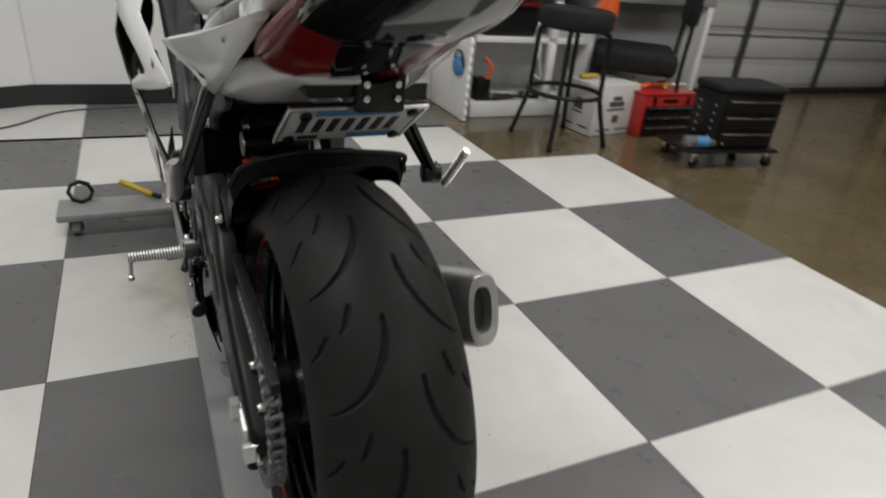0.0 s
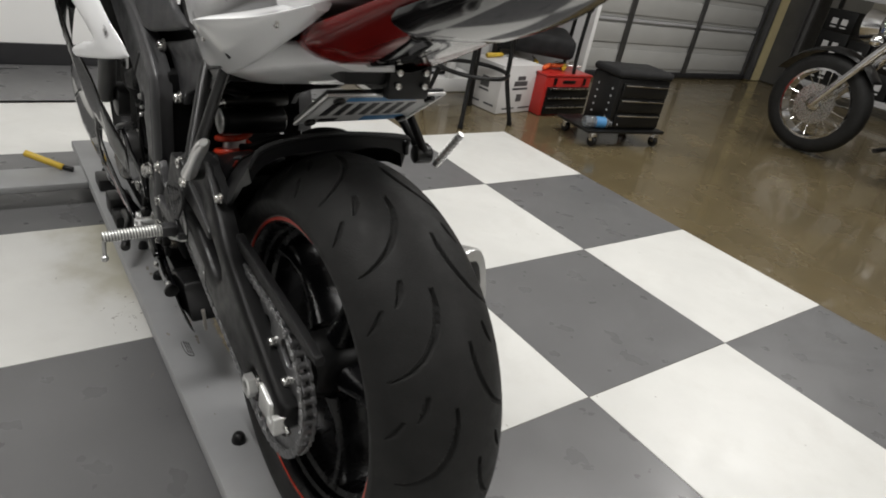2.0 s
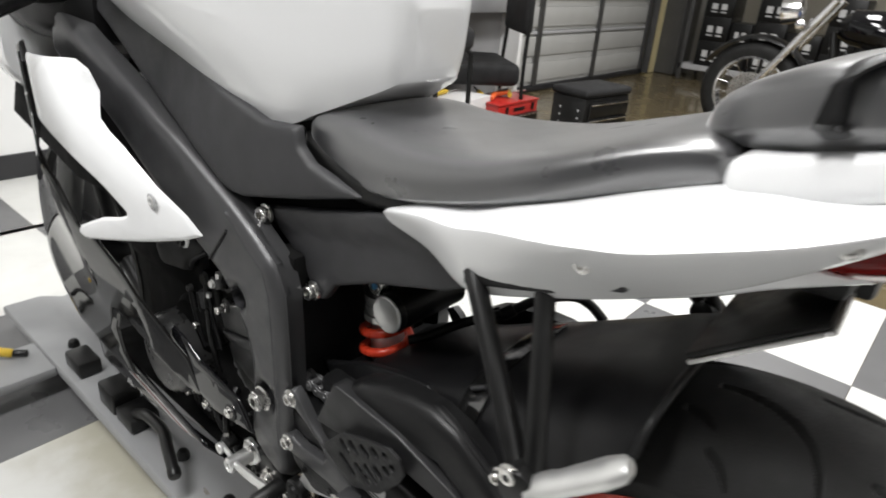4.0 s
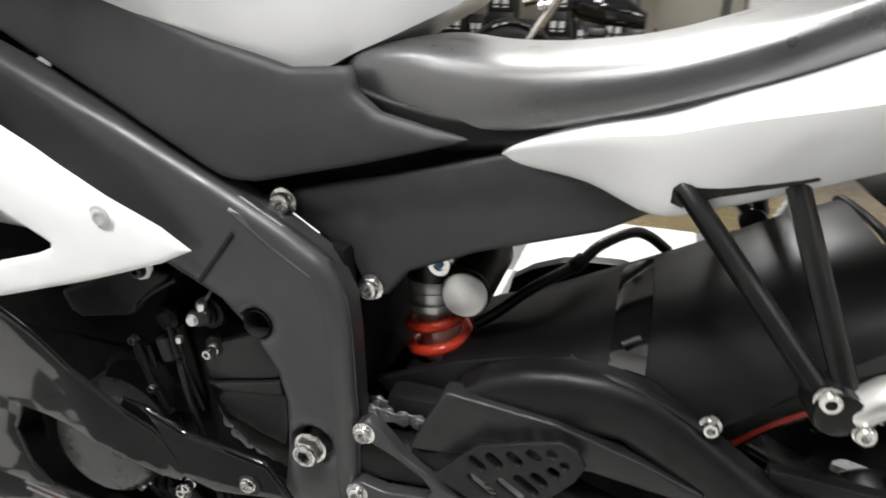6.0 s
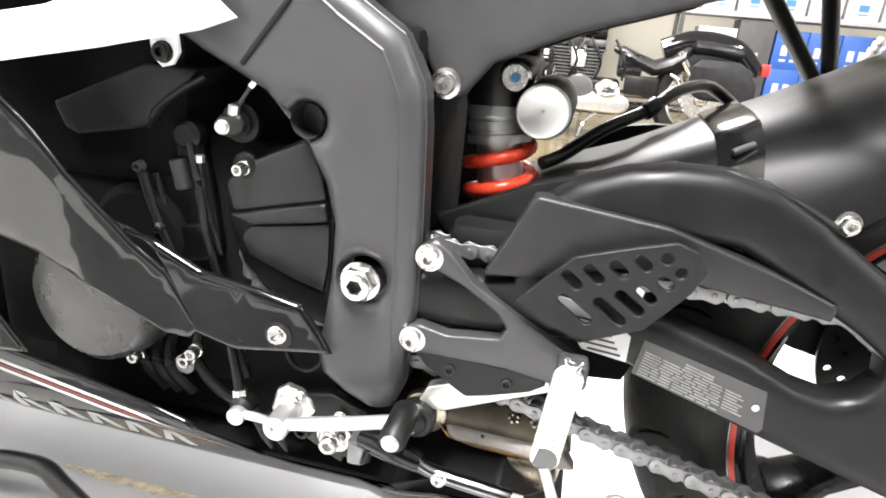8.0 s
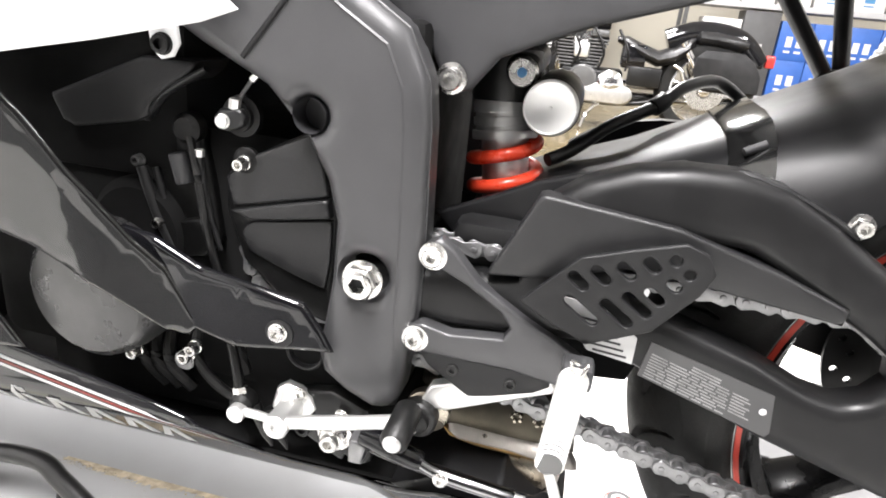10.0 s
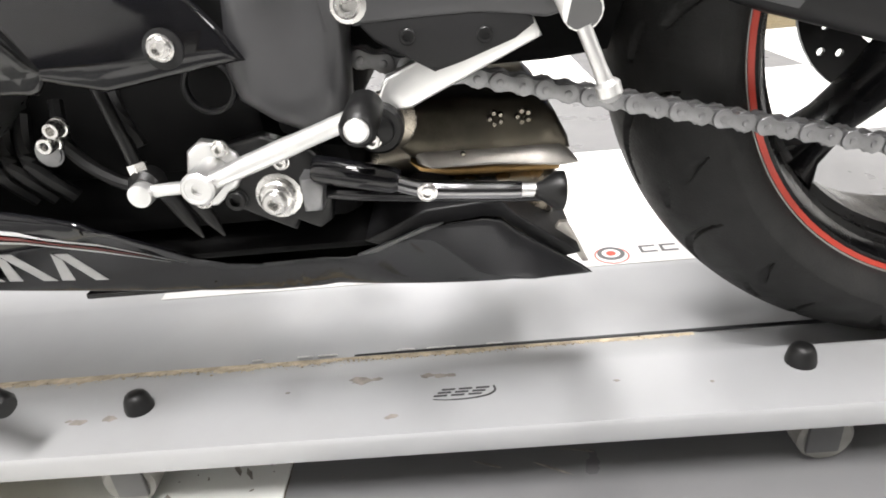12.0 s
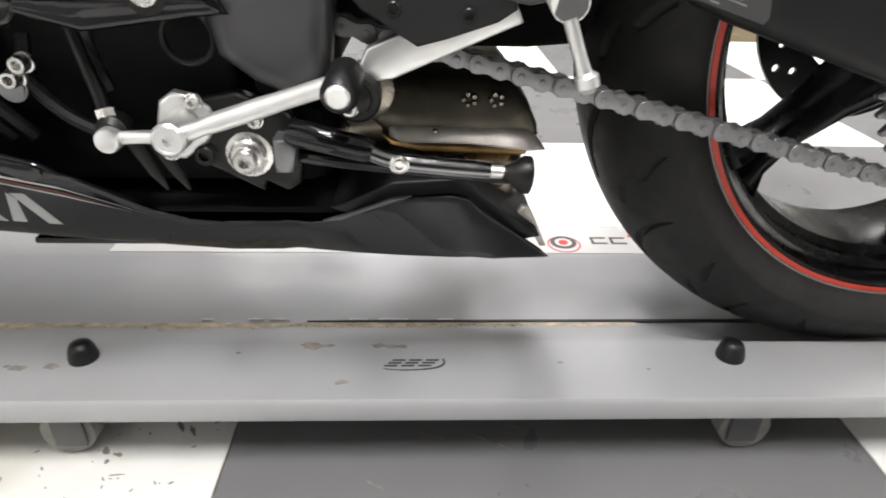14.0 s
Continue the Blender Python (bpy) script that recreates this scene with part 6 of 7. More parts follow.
# black gloss lower cover beside the frame
LOWC = [(0.742, 0.475), (0.712, 0.470), (0.668, 0.449), (0.62, 0.441), (0.578, 0.432), (0.562, 0.41), (0.551, 0.390), (0.575, 0.388), (0.64, 0.379), (0.701, 0.395), (0.765, 0.43)]
lc = part("lower_side_cover", panel(LOWC, lambda y, z: 0.318 - 0.02 * max(0, y - 0.62) + 0.10 * max(0, 0.62 - y) * 0.5, 0.006, (), 0.014, 0.005), GLOSS_BLACK, bike, "glossy black lower side cover")
part("grommet", lathe((0.3205, 0.597, 0.402), (0, 0.597, 0.402), [(0, 0.0125), (0.002, 0.0125), (0.0022, 0.010)], 24), PLASTIC, lc)
bolt("cover_bolt", 0.319, 0.598, 0.403, 0.0085, lc, STEEL, 0.006)

# ---- fairings ----
def fair_x(y, z):
    d = (y - 0.61) * 0.585 - (z - 0.663) * 0.812
    curl = 0.033 * max(0, 1 - max(d, 0) / 0.05) ** 2 * min(1, max(0, (y - 0.62) / 0.13))
    return 0.289 + (0.42 * (0.695 - y) if y < 0.695 else -0.3 * (min(y, 0.87) - 0.695)) + 0.28 * max(0, y - 0.87) + 0.9 * max(0, y - 1.0) ** 2 + curl
UPPER = [(0.630, 0.655), (0.654, 0.644), (0.72, 0.6265), (0.789, 0.611), (0.822, 0.605), (0.832, 0.608), (0.836, 0.615), (0.828, 0.624), (0.785, 0.645), (0.752, 0.653), (0.741, 0.658), (0.740, 0.663), (0.774, 0.690), (0.822, 0.720), (0.855, 0.745), (0.886, 0.774), (0.915, 0.788),
         (0.945, 0.786), (0.965, 0.795), (0.968, 0.818), (0.930, 0.837), (0.84, 0.840), (0.82, 0.830), (0.803, 0.80), (0.788, 0.774), (0.772, 0.760), (0.733, 0.731), (0.693, 0.703), (0.653, 0.676)]
fair = part("upper_fairing", panel(UPPER, fair_x, 0.004, (), 0.016, 0.005), WHITE_PAINT, bike, "glossy white side fairing")
part("upper_fairing", panel(UPPER, fair_x, 0.004, (), 0.022, 0.005, mirror=True), WHITE_PAINT, bike, "glossy white side fairing")
bolt("fairing_bolt", fair_x(0.695, 0.688) + 0.001, 0.695, 0.688, 0.0085, fair, ALU, 0.004)
part("bolt_washer", lathe((fair_x(0.695, 0.688) - 0.0005, 0.695, 0.688), (0, 0.695, 0.688), [(0, 0.0105), (0.001, 0.0105), (0.0015, 0.0095)], 24), LIGHT_GREY, fair)
tab = part("fairing_tab", panel([(0.709, 0.640), (0.685, 0.644), (0.683, 0.626), (0.689, 0.616), (0.699, 0.613), (0.707, 0.621)], 0.325, 0.004, (), 0.01, 0.0015), WHITE_PAINT, fair)
bolt("tab_bolt", 0.325, 0.696, 0.625, 0.0085, tab, HOSE, 0.006)
brk = part("fairing_bracket", rod((0.300, 0.86, 0.676), (0.300, 0.772, 0.674), 0.010, 16, 0.002), ALU, bike, "silver rod behind the fairing")
part("sleeve", rod((0.300, 0.775, 0.674), (0.300, 0.757, 0.672), 0.012, 16, 0.002), ALU, brk)
part("grommet", rod((0.299, 0.758, 0.672), (0.299, 0.745, 0.670), 0.010, 16, 0.003), BLACK, brk)
part("inner_duct", panel([(0.74, 0.65), (0.86, 0.61), (1.1, 0.60), (1.38, 0.66), (1.30, 0.77), (1.0, 0.80), (0.85, 0.78)], 0.345, 0.006, (), 0.03, 0.003), DEEP, bike, "black inner fairing duct")
# lower fairing: black, from the nose to the belly, with the round cut-out
LOWER = [(0.838, 0.622), (0.811, 0.607), (0.785, 0.572), (0.75, 0.514), (0.722, 0.470), (0.699, 0.444), (0.682, 0.412), (0.672, 0.394), (0.684, 0.381), (0.705, 0.383), (0.73, 0.403), (0.755, 0.423), (0.785, 0.441), (0.811, 0.456), (0.838, 0.466), (0.858, 0.43), (0.855, 0.385), (0.835, 0.348), (0.86, 0.347), (0.90, 0.36), (0.98, 0.40), (1.04, 0.50),
         (1.09, 0.62), (1.13, 0.74), (1.10, 0.83), (1.0, 0.838), (0.972, 0.832), (0.974, 0.80), (0.955, 0.782), (0.925, 0.785), (0.90, 0.765), (0.868, 0.725), (0.85, 0.68)]
def low_x(y, z):
    return fair_x(y, z) * min(1, max(0, (z - 0.45) / 0.25)) + (1 - min(1, max(0, (z - 0.45) / 0.25))) * (0.288 - 0.12 * max(0, min(0.25, y - 0.78))) + 0.003 + 0.020 * min(1, max(0, (0.76 - y) / 0.06)) - 0.07 * (min(z, 0.64) - 0.47)
for mirror in (False, True):
    part("lower_fairing", panel(LOWER, low_x, 0.004, (), 0.016, 0.004, mirror=mirror), PATCHED_BLACK, bike, "glossy black lower fairing with pale patches of reflection and dust")
BELLY = [(1.12, 0.43), (0.97, 0.365), (0.88, 0.340), (0.80, 0.321), (0.727, 0.304), (0.69, 0.293), (0.672, 0.280), (0.657, 0.262), (0.638, 0.239), (0.617, 0.2265), (0.594, 0.2215), (0.52, 0.2245), (0.505, 0.2295), (0.492, 0.238), (0.45, 0.262), (0.41, 0.268), (0.397, 0.266),
         (0.388, 0.256), (0.366, 0.238), (0.336, 0.213), (0.327, 0.2035), (0.36, 0.2045), (0.39, 0.204), (0.478, 0.188), (0.556, 0.173), (0.60, 0.1725), (0.651, 0.183), (0.714, 0.197), (0.79, 0.215), (0.91, 0.246), (1.0, 0.272), (1.12, 0.35)]
def belly_x(y, z):
    lean = 0.85 * min(1, max(0.3, (y - 0.30) / 0.24))
    return 0.322 - 0.05 * max(0, min(0.3, y - 0.6)) + lean * max(0, 0.286 - z) + 0.1 * max(0, 0.40 - y) + 0.2 * max(0, y - 1.0)
bel = part("belly_pan", panel(BELLY, belly_x, 0.004, (), 0.013, 0.003), GLOSS_BLACK, bike, "glossy black belly pan with pale stripes")
part("belly_pan", panel(BELLY, belly_x, 0.004, (), 0.02, 0.003, mirror=True), GLOSS_BLACK, bike, "glossy black belly pan")
part("belly_floor", box(0.425, 0.46, 0.174, 0.549, 0.78, 0.180, 0.002), GLOSS_BLACK, bel)
part("belly_tray", box(0.364, 0.40, 0.236, 0.610, 1.16, 0.242, 0.002), DEEP, bel)
part("belly_rear", panel([(0.50, 0.246), (0.452, 0.268), (0.397, 0.272), (0.386, 0.26), (0.336, 0.222), (0.40, 0.21)], 0.352, 0.20, (), 0.02, 0.002), PLASTIC, bel)
# pale stripes and letter-high bars on the belly
def on_belly(poly, material, name):
    part(name, panel(poly, lambda y, z: belly_x(y, z) - 0.0006, 0.0008, (), 0.02, 0), material, bel, smooth=False)
on_belly([(0.90, 0.3290), (0.732, 0.2920), (0.688, 0.2720), (0.645, 0.2350), (0.686, 0.2685), (0.731, 0.2890), (0.90, 0.3255)], PRINT_PALE, "stripe")
on_belly([(0.90, 0.3235), (0.732, 0.2875), (0.691, 0.2672), (0.664, 0.2480), (0.692, 0.2650), (0.732, 0.2850), (0.90, 0.3210)], MUTED_RED, "stripe")
on_belly([(0.90, 0.3195), (0.732, 0.2830), (0.692, 0.2630), (0.655, 0.2385), (0.693, 0.2610), (0.732, 0.2808), (0.90, 0.3165)], PRINT_PALE, "stripe")
for k in range(6):
    y, z = 0.7165 + 0.0365 * k, 0.2215 + 0.0065 * k
    on_belly([(y, z), (y + 0.0095, z + 0.0018), (y + 0.0085, z + 0.0440), (y - 0.0005, z + 0.0425)], PRINT_PALE, "letter_bar")
    on_belly([(y + 0.0240, z + 0.0045), (y + 0.0330, z + 0.0063), (y + 0.0105, z + 0.0445), (y + 0.0092, z + 0.0360)], PRINT_PALE, "letter_bar")
# Lighter grey strip paints the reflection along the belly pan's rib.
part("belly_rib_gleam", panel([(0.509, 0.2295), (0.497, 0.2370), (0.452, 0.2625), (0.438, 0.2655), (0.470, 0.2490), (0.492, 0.2345)], lambda y, z: belly_x(y, z) - 0.002, 0.004, (), 0.02, 0.001), RIB_GLEAM, bel)

# ---- front: fork, handlebar, front wheel, nose ----
FY, FZ = AY + 1.375, AZ - 0.018
fw = part("front_wheel", ringband(FY, FZ, [(CX - 0.047, 0.226), (CX - 0.049, 0.214), (CX - 0.03, 0.20), (CX + 0.03, 0.20), (CX + 0.049, 0.214), (CX + 0.047, 0.226)]), SWINGARM, bike, "black cast front wheel")
part("tyre", wheel_mesh(FY, FZ, 0.12, 0.297, False), RUBBER, fw, "black front tyre")
for k in range(5):
    a = 2 * math.pi * k / 5
    part("spoke", tube([(CX, FY + 0.04 * math.cos(a), FZ + 0.04 * math.sin(a)), (CX, FY + 0.205 * math.cos(a), FZ + 0.205 * math.sin(a))], 0.016, 10, 2), SWINGARM, fw)
part("hub", rod((CX - 0.08, FY, FZ), (CX + 0.08, FY, FZ), 0.05, 24, 0.006), SWINGARM, fw)
fk = part("fork", rod((CX - 0.10, FY + 0.02, FZ + 0.0), (CX - 0.10, 1.03, 0.98), 0.024, 20, 0.003), DARK_STEEL, bike, "dark telescopic fork")
part("leg", rod((CX + 0.10, FY + 0.02, FZ + 0.0), (CX + 0.10, 1.03, 0.98), 0.024, 20, 0.003), DARK_STEEL, fk)
for z, y in ((0.90, 1.06), (0.78, 1.12)):
    part("clamp", box(CX - 0.13, y - 0.03, z - 0.012, CX + 0.13, y + 0.04, z + 0.012, 0.008), BLACK, fk)
for mirror in (False, True):
    X = lambda x: 2 * CX - x if mirror else x
    hb = part("handlebar", tube([(X(0.39), 1.045, 0.925), (X(0.33), 1.005, 0.923), (X(0.152), 0.812, 0.889)], 0.0115, 12), BLACK, bike, "black clip-on handlebar")
    part("grip", rod((X(0.275), 0.945, 0.9125), (X(0.165), 0.826, 0.8915), 0.0165, 18, 0.003), HOSE, hb)
    part("bar_end", rod((X(0.165), 0.826, 0.8915), (X(0.146), 0.806, 0.888), 0.0145, 16, 0.003), DARK_STEEL, hb)
    part("switch_block", box(min(X(0.28), X(0.325)), 0.945, 0.895, max(X(0.28), X(0.325)), 1.0, 0.94, 0.008), BLACK, hb)
    part("lever", tube([(X(0.31), 1.03, 0.925), (X(0.24), 1.0, 0.918), (X(0.15), 0.905, 0.903), (X(0.13), 0.885, 0.903)], 0.006, 8), ALU, hb, "silver clutch lever")
part("steering_shroud", smooth_loft([(0.955, 0.84, 0.915, 0.10, 0.13), (1.0, 0.83, 0.94, 0.13, 0.165), (1.08, 0.83, 0.95, 0.14, 0.185), (1.2, 0.82, 0.95, 0.12, 0.17), (1.3, 0.80, 0.92, 0.09, 0.12)], 3), PLASTIC, bike, "black plastic dash shroud")
part("nose_fairing", smooth_loft([(1.22, 0.72, 0.92, 0.13, 0.18), (1.28, 0.71, 0.94, 0.13, 0.18), (1.38, 0.70, 0.90, 0.11, 0.155), (1.48, 0.70, 0.82, 0.06, 0.09), (1.53, 0.72, 0.77, 0.02, 0.03)], 4), WHITE_PAINT, bike, "glossy white nose fairing")
part("front_mudguard", smooth_loft([(1.12, 0.50, 0.56, 0.03, 0.05), (1.22, 0.60, 0.66, 0.05, 0.066), (1.35, 0.645, 0.685, 0.05, 0.066), (1.48, 0.60, 0.66, 0.03, 0.05)], 4), GLOSS_BLACK, bike)

# ---- things in the garage ----
def bar_stool(at):
    t = thing("bar_stool", "black round bar stool with four bent tube legs", "stool", at=at)
    part("seat", lathe((0, 0, 0.595), (0, 0, 1), [(0, 0.16), (0.006, 0.18), (0.02, 0.192), (0.075, 0.195), (0.095, 0.185), (0.103, 0.165), (0.098, 0.15), (0.094, 0.0)], 40), CLOTH, t, "black padded round seat")
    for k in range(4):
        a = math.pi / 4 + k * math.pi / 2 + 0.05
        c, s = math.cos(a), math.sin(a)
        leg = part("leg", tube([(0.14 * c, 0.14 * s, 0.594), (0.172 * c, 0.172 * s, 0.585), (0.185 * c, 0.185 * s, 0.55), (0.19 * c, 0.19 * s, 0.32), (0.197 * c, 0.197 * s, 0.24), (0.26 * c, 0.26 * s, 0.012)], 0.013, 10), BLACK, t)
        part("foot", rod((0.261 * c, 0.261 * s, 0.0), (0.259 * c, 0.259 * s, 0.02), 0.016, 12), HOSE, leg)
    part("footrest_ring", tube([(0.197 * math.cos(2 * math.pi * k / 24), 0.197 * math.sin(2 * math.pi * k / 24), 0.27) for k in range(25)], 0.012, 10, 2), BLACK, t)
    return t


def workbench():
    t = thing("workbench", "white and grey workbench with open shelves", "workbench", at=(0, 0, 0))
    part("top", box(2.03, 2.56, 0.70, 3.80, WY - 0.01, 0.785, 0.004), BENCH, t)
    part("middle_shelf", box(2.045, 2.60, 0.435, 2.84, WY - 0.02, 0.465, 0.003), WALL, t)
    part("bottom_shelf", box(2.045, 2.57, 0.0, 2.84, WY - 0.02, 0.085, 0.004), WALL, t)
    part("end_panel", box(2.015, 2.58, 0.0, 2.043, WY - 0.01, 0.699, 0.003), BENCH, t)
    part("post", box(2.55, 2.58, 0.086, 2.60, 2.62, 0.434, 0.003), WALL, t)
    part("post", box(2.55, 2.58, 0.466, 2.60, 2.62, 0.699, 0.003), WALL, t)
    part("divider", box(2.845, 2.58, 0.0, 2.875, WY - 0.01, 0.699, 0.003), WALL, t)
    part("front_panel", box(2.88, 2.72, 0.05, 3.74, 2.745, 0.699, 0.003), BENCH, t)
    part("end_panel", box(3.745, 2.56, 0.0, 3.785, WY - 0.01, 0.699, 0.003), WALL, t)
    part("back_panel", box(2.03, WY - 0.009, 0.786, 3.80, WY - 0.001, 1.45, 0.002), BENCH, t)
    return t


def pegboard():
    t = thing("white_board", "white scalloped board leaning beside the workbench", "board", at=(0, 0, 0))
    n = 18
    poly = [(2.50, 0.0)] + [(2.50 - (0.008 if k % 2 else 0), 0.02 + 0.45 * k / n) for k in range(n + 1)] + [(2.985, 0.49), (2.985, 0.0)]
    part("sheet", panel(poly, 1.965, 0.02, (), 0.05, 0.002), WALL, t)
    e = part("ear_muff", lathe((1.964, 2.60, 0.30), (1.0, 2.60, 0.30), [(0, 0.055), (0.02, 0.055), (0.03, 0.045), (0.034, 0.02)], 24), BLUE_INK, t, "blue round ear muff")
    part("band", tube([(1.955, 2.545, 0.30), (1.95, 2.55, 0.36), (1.95, 2.60, 0.39), (1.95, 2.65, 0.36), (1.955, 2.655, 0.30)], 0.006, 8), BLACK, e)


def carton(at, turn, sx, sy, sz, label, material=None, name="cardboard_box", group="", marks=2, mark_mat=None):
    t = thing(name, label, "box", group, at=at, turn=turn)
    part("body", box(-sx / 2, -sy / 2, 0, sx / 2, sy / 2, sz, 0.003), material or CARTON, t)
    for k in range(marks):
        w = sx / (marks + 1) * 0.6
        c = -sx / 2 + sx * (k + 1) / (marks + 1)
        part("print_mark", box(c - w / 2, -sy / 2 - 0.0012, sz * 0.35, c + w / 2, -sy / 2 - 0.0002, sz * 0.62), mark_mat or LIGHT_GREY, t, smooth=False)
        part("print_bar", box(c - w / 2, -sy / 2 - 0.0012, sz * 0.20, c + w / 2, -sy / 2 - 0.0002, sz * 0.26), mark_mat or LIGHT_GREY, t, smooth=False)
    return t


def toolbox(at):
    t = thing("toolbox", "red steel toolbox with black drawers, open and full of tools", "toolbox", at=at)
    part("body", box(-0.20, -0.13, 0.0, 0.20, 0.13, 0.245, 0.006), TOOL_RED, t)
    for k in range(3):
        d = part("drawer", box(-0.178, -0.142, 0.008 + 0.059 * k, 0.196, -0.131, 0.065 + 0.059 * k, 0.003), BLACK, t)
        part("handle", box(-0.16, -0.152, 0.052 + 0.059 * k, 0.18, -0.1425, 0.061 + 0.059 * k, 0.002), STEEL, d)
    for x in (-0.12, 0.14):
        part("latch", box(x - 0.010, -0.139, 0.196, x + 0.010, -0.131, 0.238, 0.002), BLACK, t)
    part("nameplate", box(-0.05, -0.134, 0.205, 0.06, -0.131, 0.224, 0.001), BLACK, t)
    part("lid_rim", box(-0.205, -0.135, 0.246, 0.205, 0.135, 0.258, 0.003), TOOL_RED, t)
    return t


def hand_tool(at, turn, length, material, label, tilt=0.0):
    t = thing("hand_tool", label, "tool", "loose hand tools", at=at, turn=turn)
    part("handle", lathe((0, 0, 0.016), (length * 0.5, 0, 0.016 + tilt), [(0, 0.010), (0.01, 0.015), (length * 0.45, 0.013), (length * 0.5, 0.008)], 12), material, t)
    part("shaft", rod((length * 0.5, 0, 0.016 + tilt), (length, 0, 0.016 + tilt * 2), 0.006, 8), STEEL, t)
    return t


def roller_chest(at, turn):
    t = thing("rolling_tool_seat", "black rolling tool seat with drawers and chrome trim", "tool seat", at=at, turn=turn)
    part("body", box(-0.19, -0.17, 0.10, 0.19, 0.05, 0.385, 0.006), BLACK, t)
    part("cushion", box(-0.205, -0.18, 0.386, 0.205, 0.06, 0.43, 0.02, 3), CLOTH, t, "black padded cushion")
    for k in range(3):
        d = part("drawer", box(-0.16, -0.182, 0.118 + 0.085 * k, 0.18, -0.171, 0.192 + 0.085 * k, 0.003), BLACK, t)
        part("chrome_strip", box(-0.15, -0.188, 0.178 + 0.085 * k, 0.17, -0.1825, 0.186 + 0.085 * k, 0.001), CHROME, d)
    for z in (0.16, 0.20, 0.24, 0.28, 0.32):
        for y in (-0.13, -0.01):
            part("side_hole", rod((-0.1905, y, z), (-0.1925, y, z), 0.006, 10), LIGHT_GREY, t)
    part("tray", box(-0.34, -0.20, 0.082, 0.24, 0.10, 0.099, 0.006), BLACK, t)
    for x in (-0.27, 0.20):
        for y in (-0.17, 0.08):
            c = part("caster", lathe((x - 0.012, y, 0.031), (x + 0.012, y, 0.031), [(0, 0.01), (0, 0.028), (0.004, 0.0305), (0.020, 0.0305), (0.024, 0.028), (0.024, 0.01)], 20), HOSE, t)
            part("fork", box(x - 0.018, y - 0.014, 0.03, x + 0.018, y + 0.014, 0.081, 0.003), CHROME, c)
    return t


def office_chair(at, turn):
    t = thing("chair", "black upholstered chair with thin black frame", "chair", at=at, turn=turn)
    part("seat", box(-0.27, -0.25, 0.33, 0.27, 0.25, 0.46, 0.04, 3), CLOTH, t)
    part("backrest", box(-0.22, 0.25, 0.62, 0.22, 0.31, 1.0, 0.03, 3), CLOTH, t)
    for x in (-0.24, 0.24):
        part("leg", tube([(x, -0.22, 0.0), (x, -0.22, 0.33)], 0.012, 8, 2), BLACK, t)
        part("back_leg", tube([(x, 0.30, 0.0), (x, 0.27, 0.33), (x * 0.9, 0.28, 0.65), (x * 0.8, 0.29, 0.95)], 0.012, 8, 4), BLACK, t)
    return t


def water_bottle(at, turn):
    t = thing("water_bottle", "clear plastic water bottle lying with blue label", "bottle", at=at, turn=turn)
    part("bottle", lathe((0, 0, 0.032), (1, 0, 0.032), [(0, 0.024), (0.006, 0.031), (0.05, 0.031), (0.055, 0.029), (0.06, 0.031), (0.13, 0.031), (0.16, 0.020), (0.175, 0.013), (0.19, 0.013)], 20), BOTTLE, t)
    part("label", lathe((0.065, 0, 0.032), (1, 0, 0.032), [(0, 0.0314), (0.06, 0.0314)], 20, closed=False), BLUE_INK, t)
    part("cap", rod((0.19, 0, 0.032), (0.205, 0, 0.032), 0.015, 14), LIGHT_GREY, t)
    return t


bar_stool((2.36, 2.10, 0))
workbench()
pegboard()
wb = carton((2.76, 2.27, 0), 8, 0.36, 0.26, 0.29, "white printed cardboard box, open, with yellow packing inside", marks=0)
for y0, y1, z0, z1 in ((-0.035, 0.035, 0.135, 0.175), (-0.025, 0.025, 0.182, 0.20), (-0.04, 0.04, 0.112, 0.124), (-0.10, -0.02, 0.035, 0.046), (0.02, 0.10, 0.035, 0.046)):
    part("print_mark", box(-0.1812, y0, z0, -0.1802, y1, z1), TOWER, wb, smooth=False)
for x0, x1, z0, z1 in ((-0.06, 0.06, 0.165, 0.195), (-0.035, 0.035, 0.20, 0.225), (-0.07, 0.07, 0.142, 0.155), (-0.02, 0.03, 0.07, 0.115), (0.12, 0.15, 0.24, 0.255), (-0.13, -0.02, 0.025, 0.034), (0.02, 0.13, 0.025, 0.034)):
    part("print_mark", box(x0, -0.1312, z0, x1, -0.1302, z1), TOWER, wb, smooth=False)
hand_tool((2.60, 2.30, 0.291), 10, 0.30, YELLOW, "yellow handled tool lying on the box")
toolbox((3.11, 2.20, 0))
for x, y, a, ln, m, l in ((2.95, 2.16, 25, 0.26, ORANGE, "orange handled tool on the toolbox"), (3.05, 2.23, -20, 0.24, ORANGE, "orange handled tool on the toolbox"), (3.12, 2.15, 40, 0.2, YELLOW, "yellow handled tool on the toolbox"), (3.14, 2.24, 5, 0.16, BLACK, "black handled tool on the toolbox"), (2.98, 2.25, 60, 0.14, YELLOW, "yellow handled tool on the toolbox")):
    hand_tool((x, y, 0.2585), a, ln, m, l, 0.01)
roller_chest((3.14, 1.68, 0), -8)
water_bottle((2.80, 1.60, 0.0995), -20)
office_chair((3.10, 2.46, 0), -128)
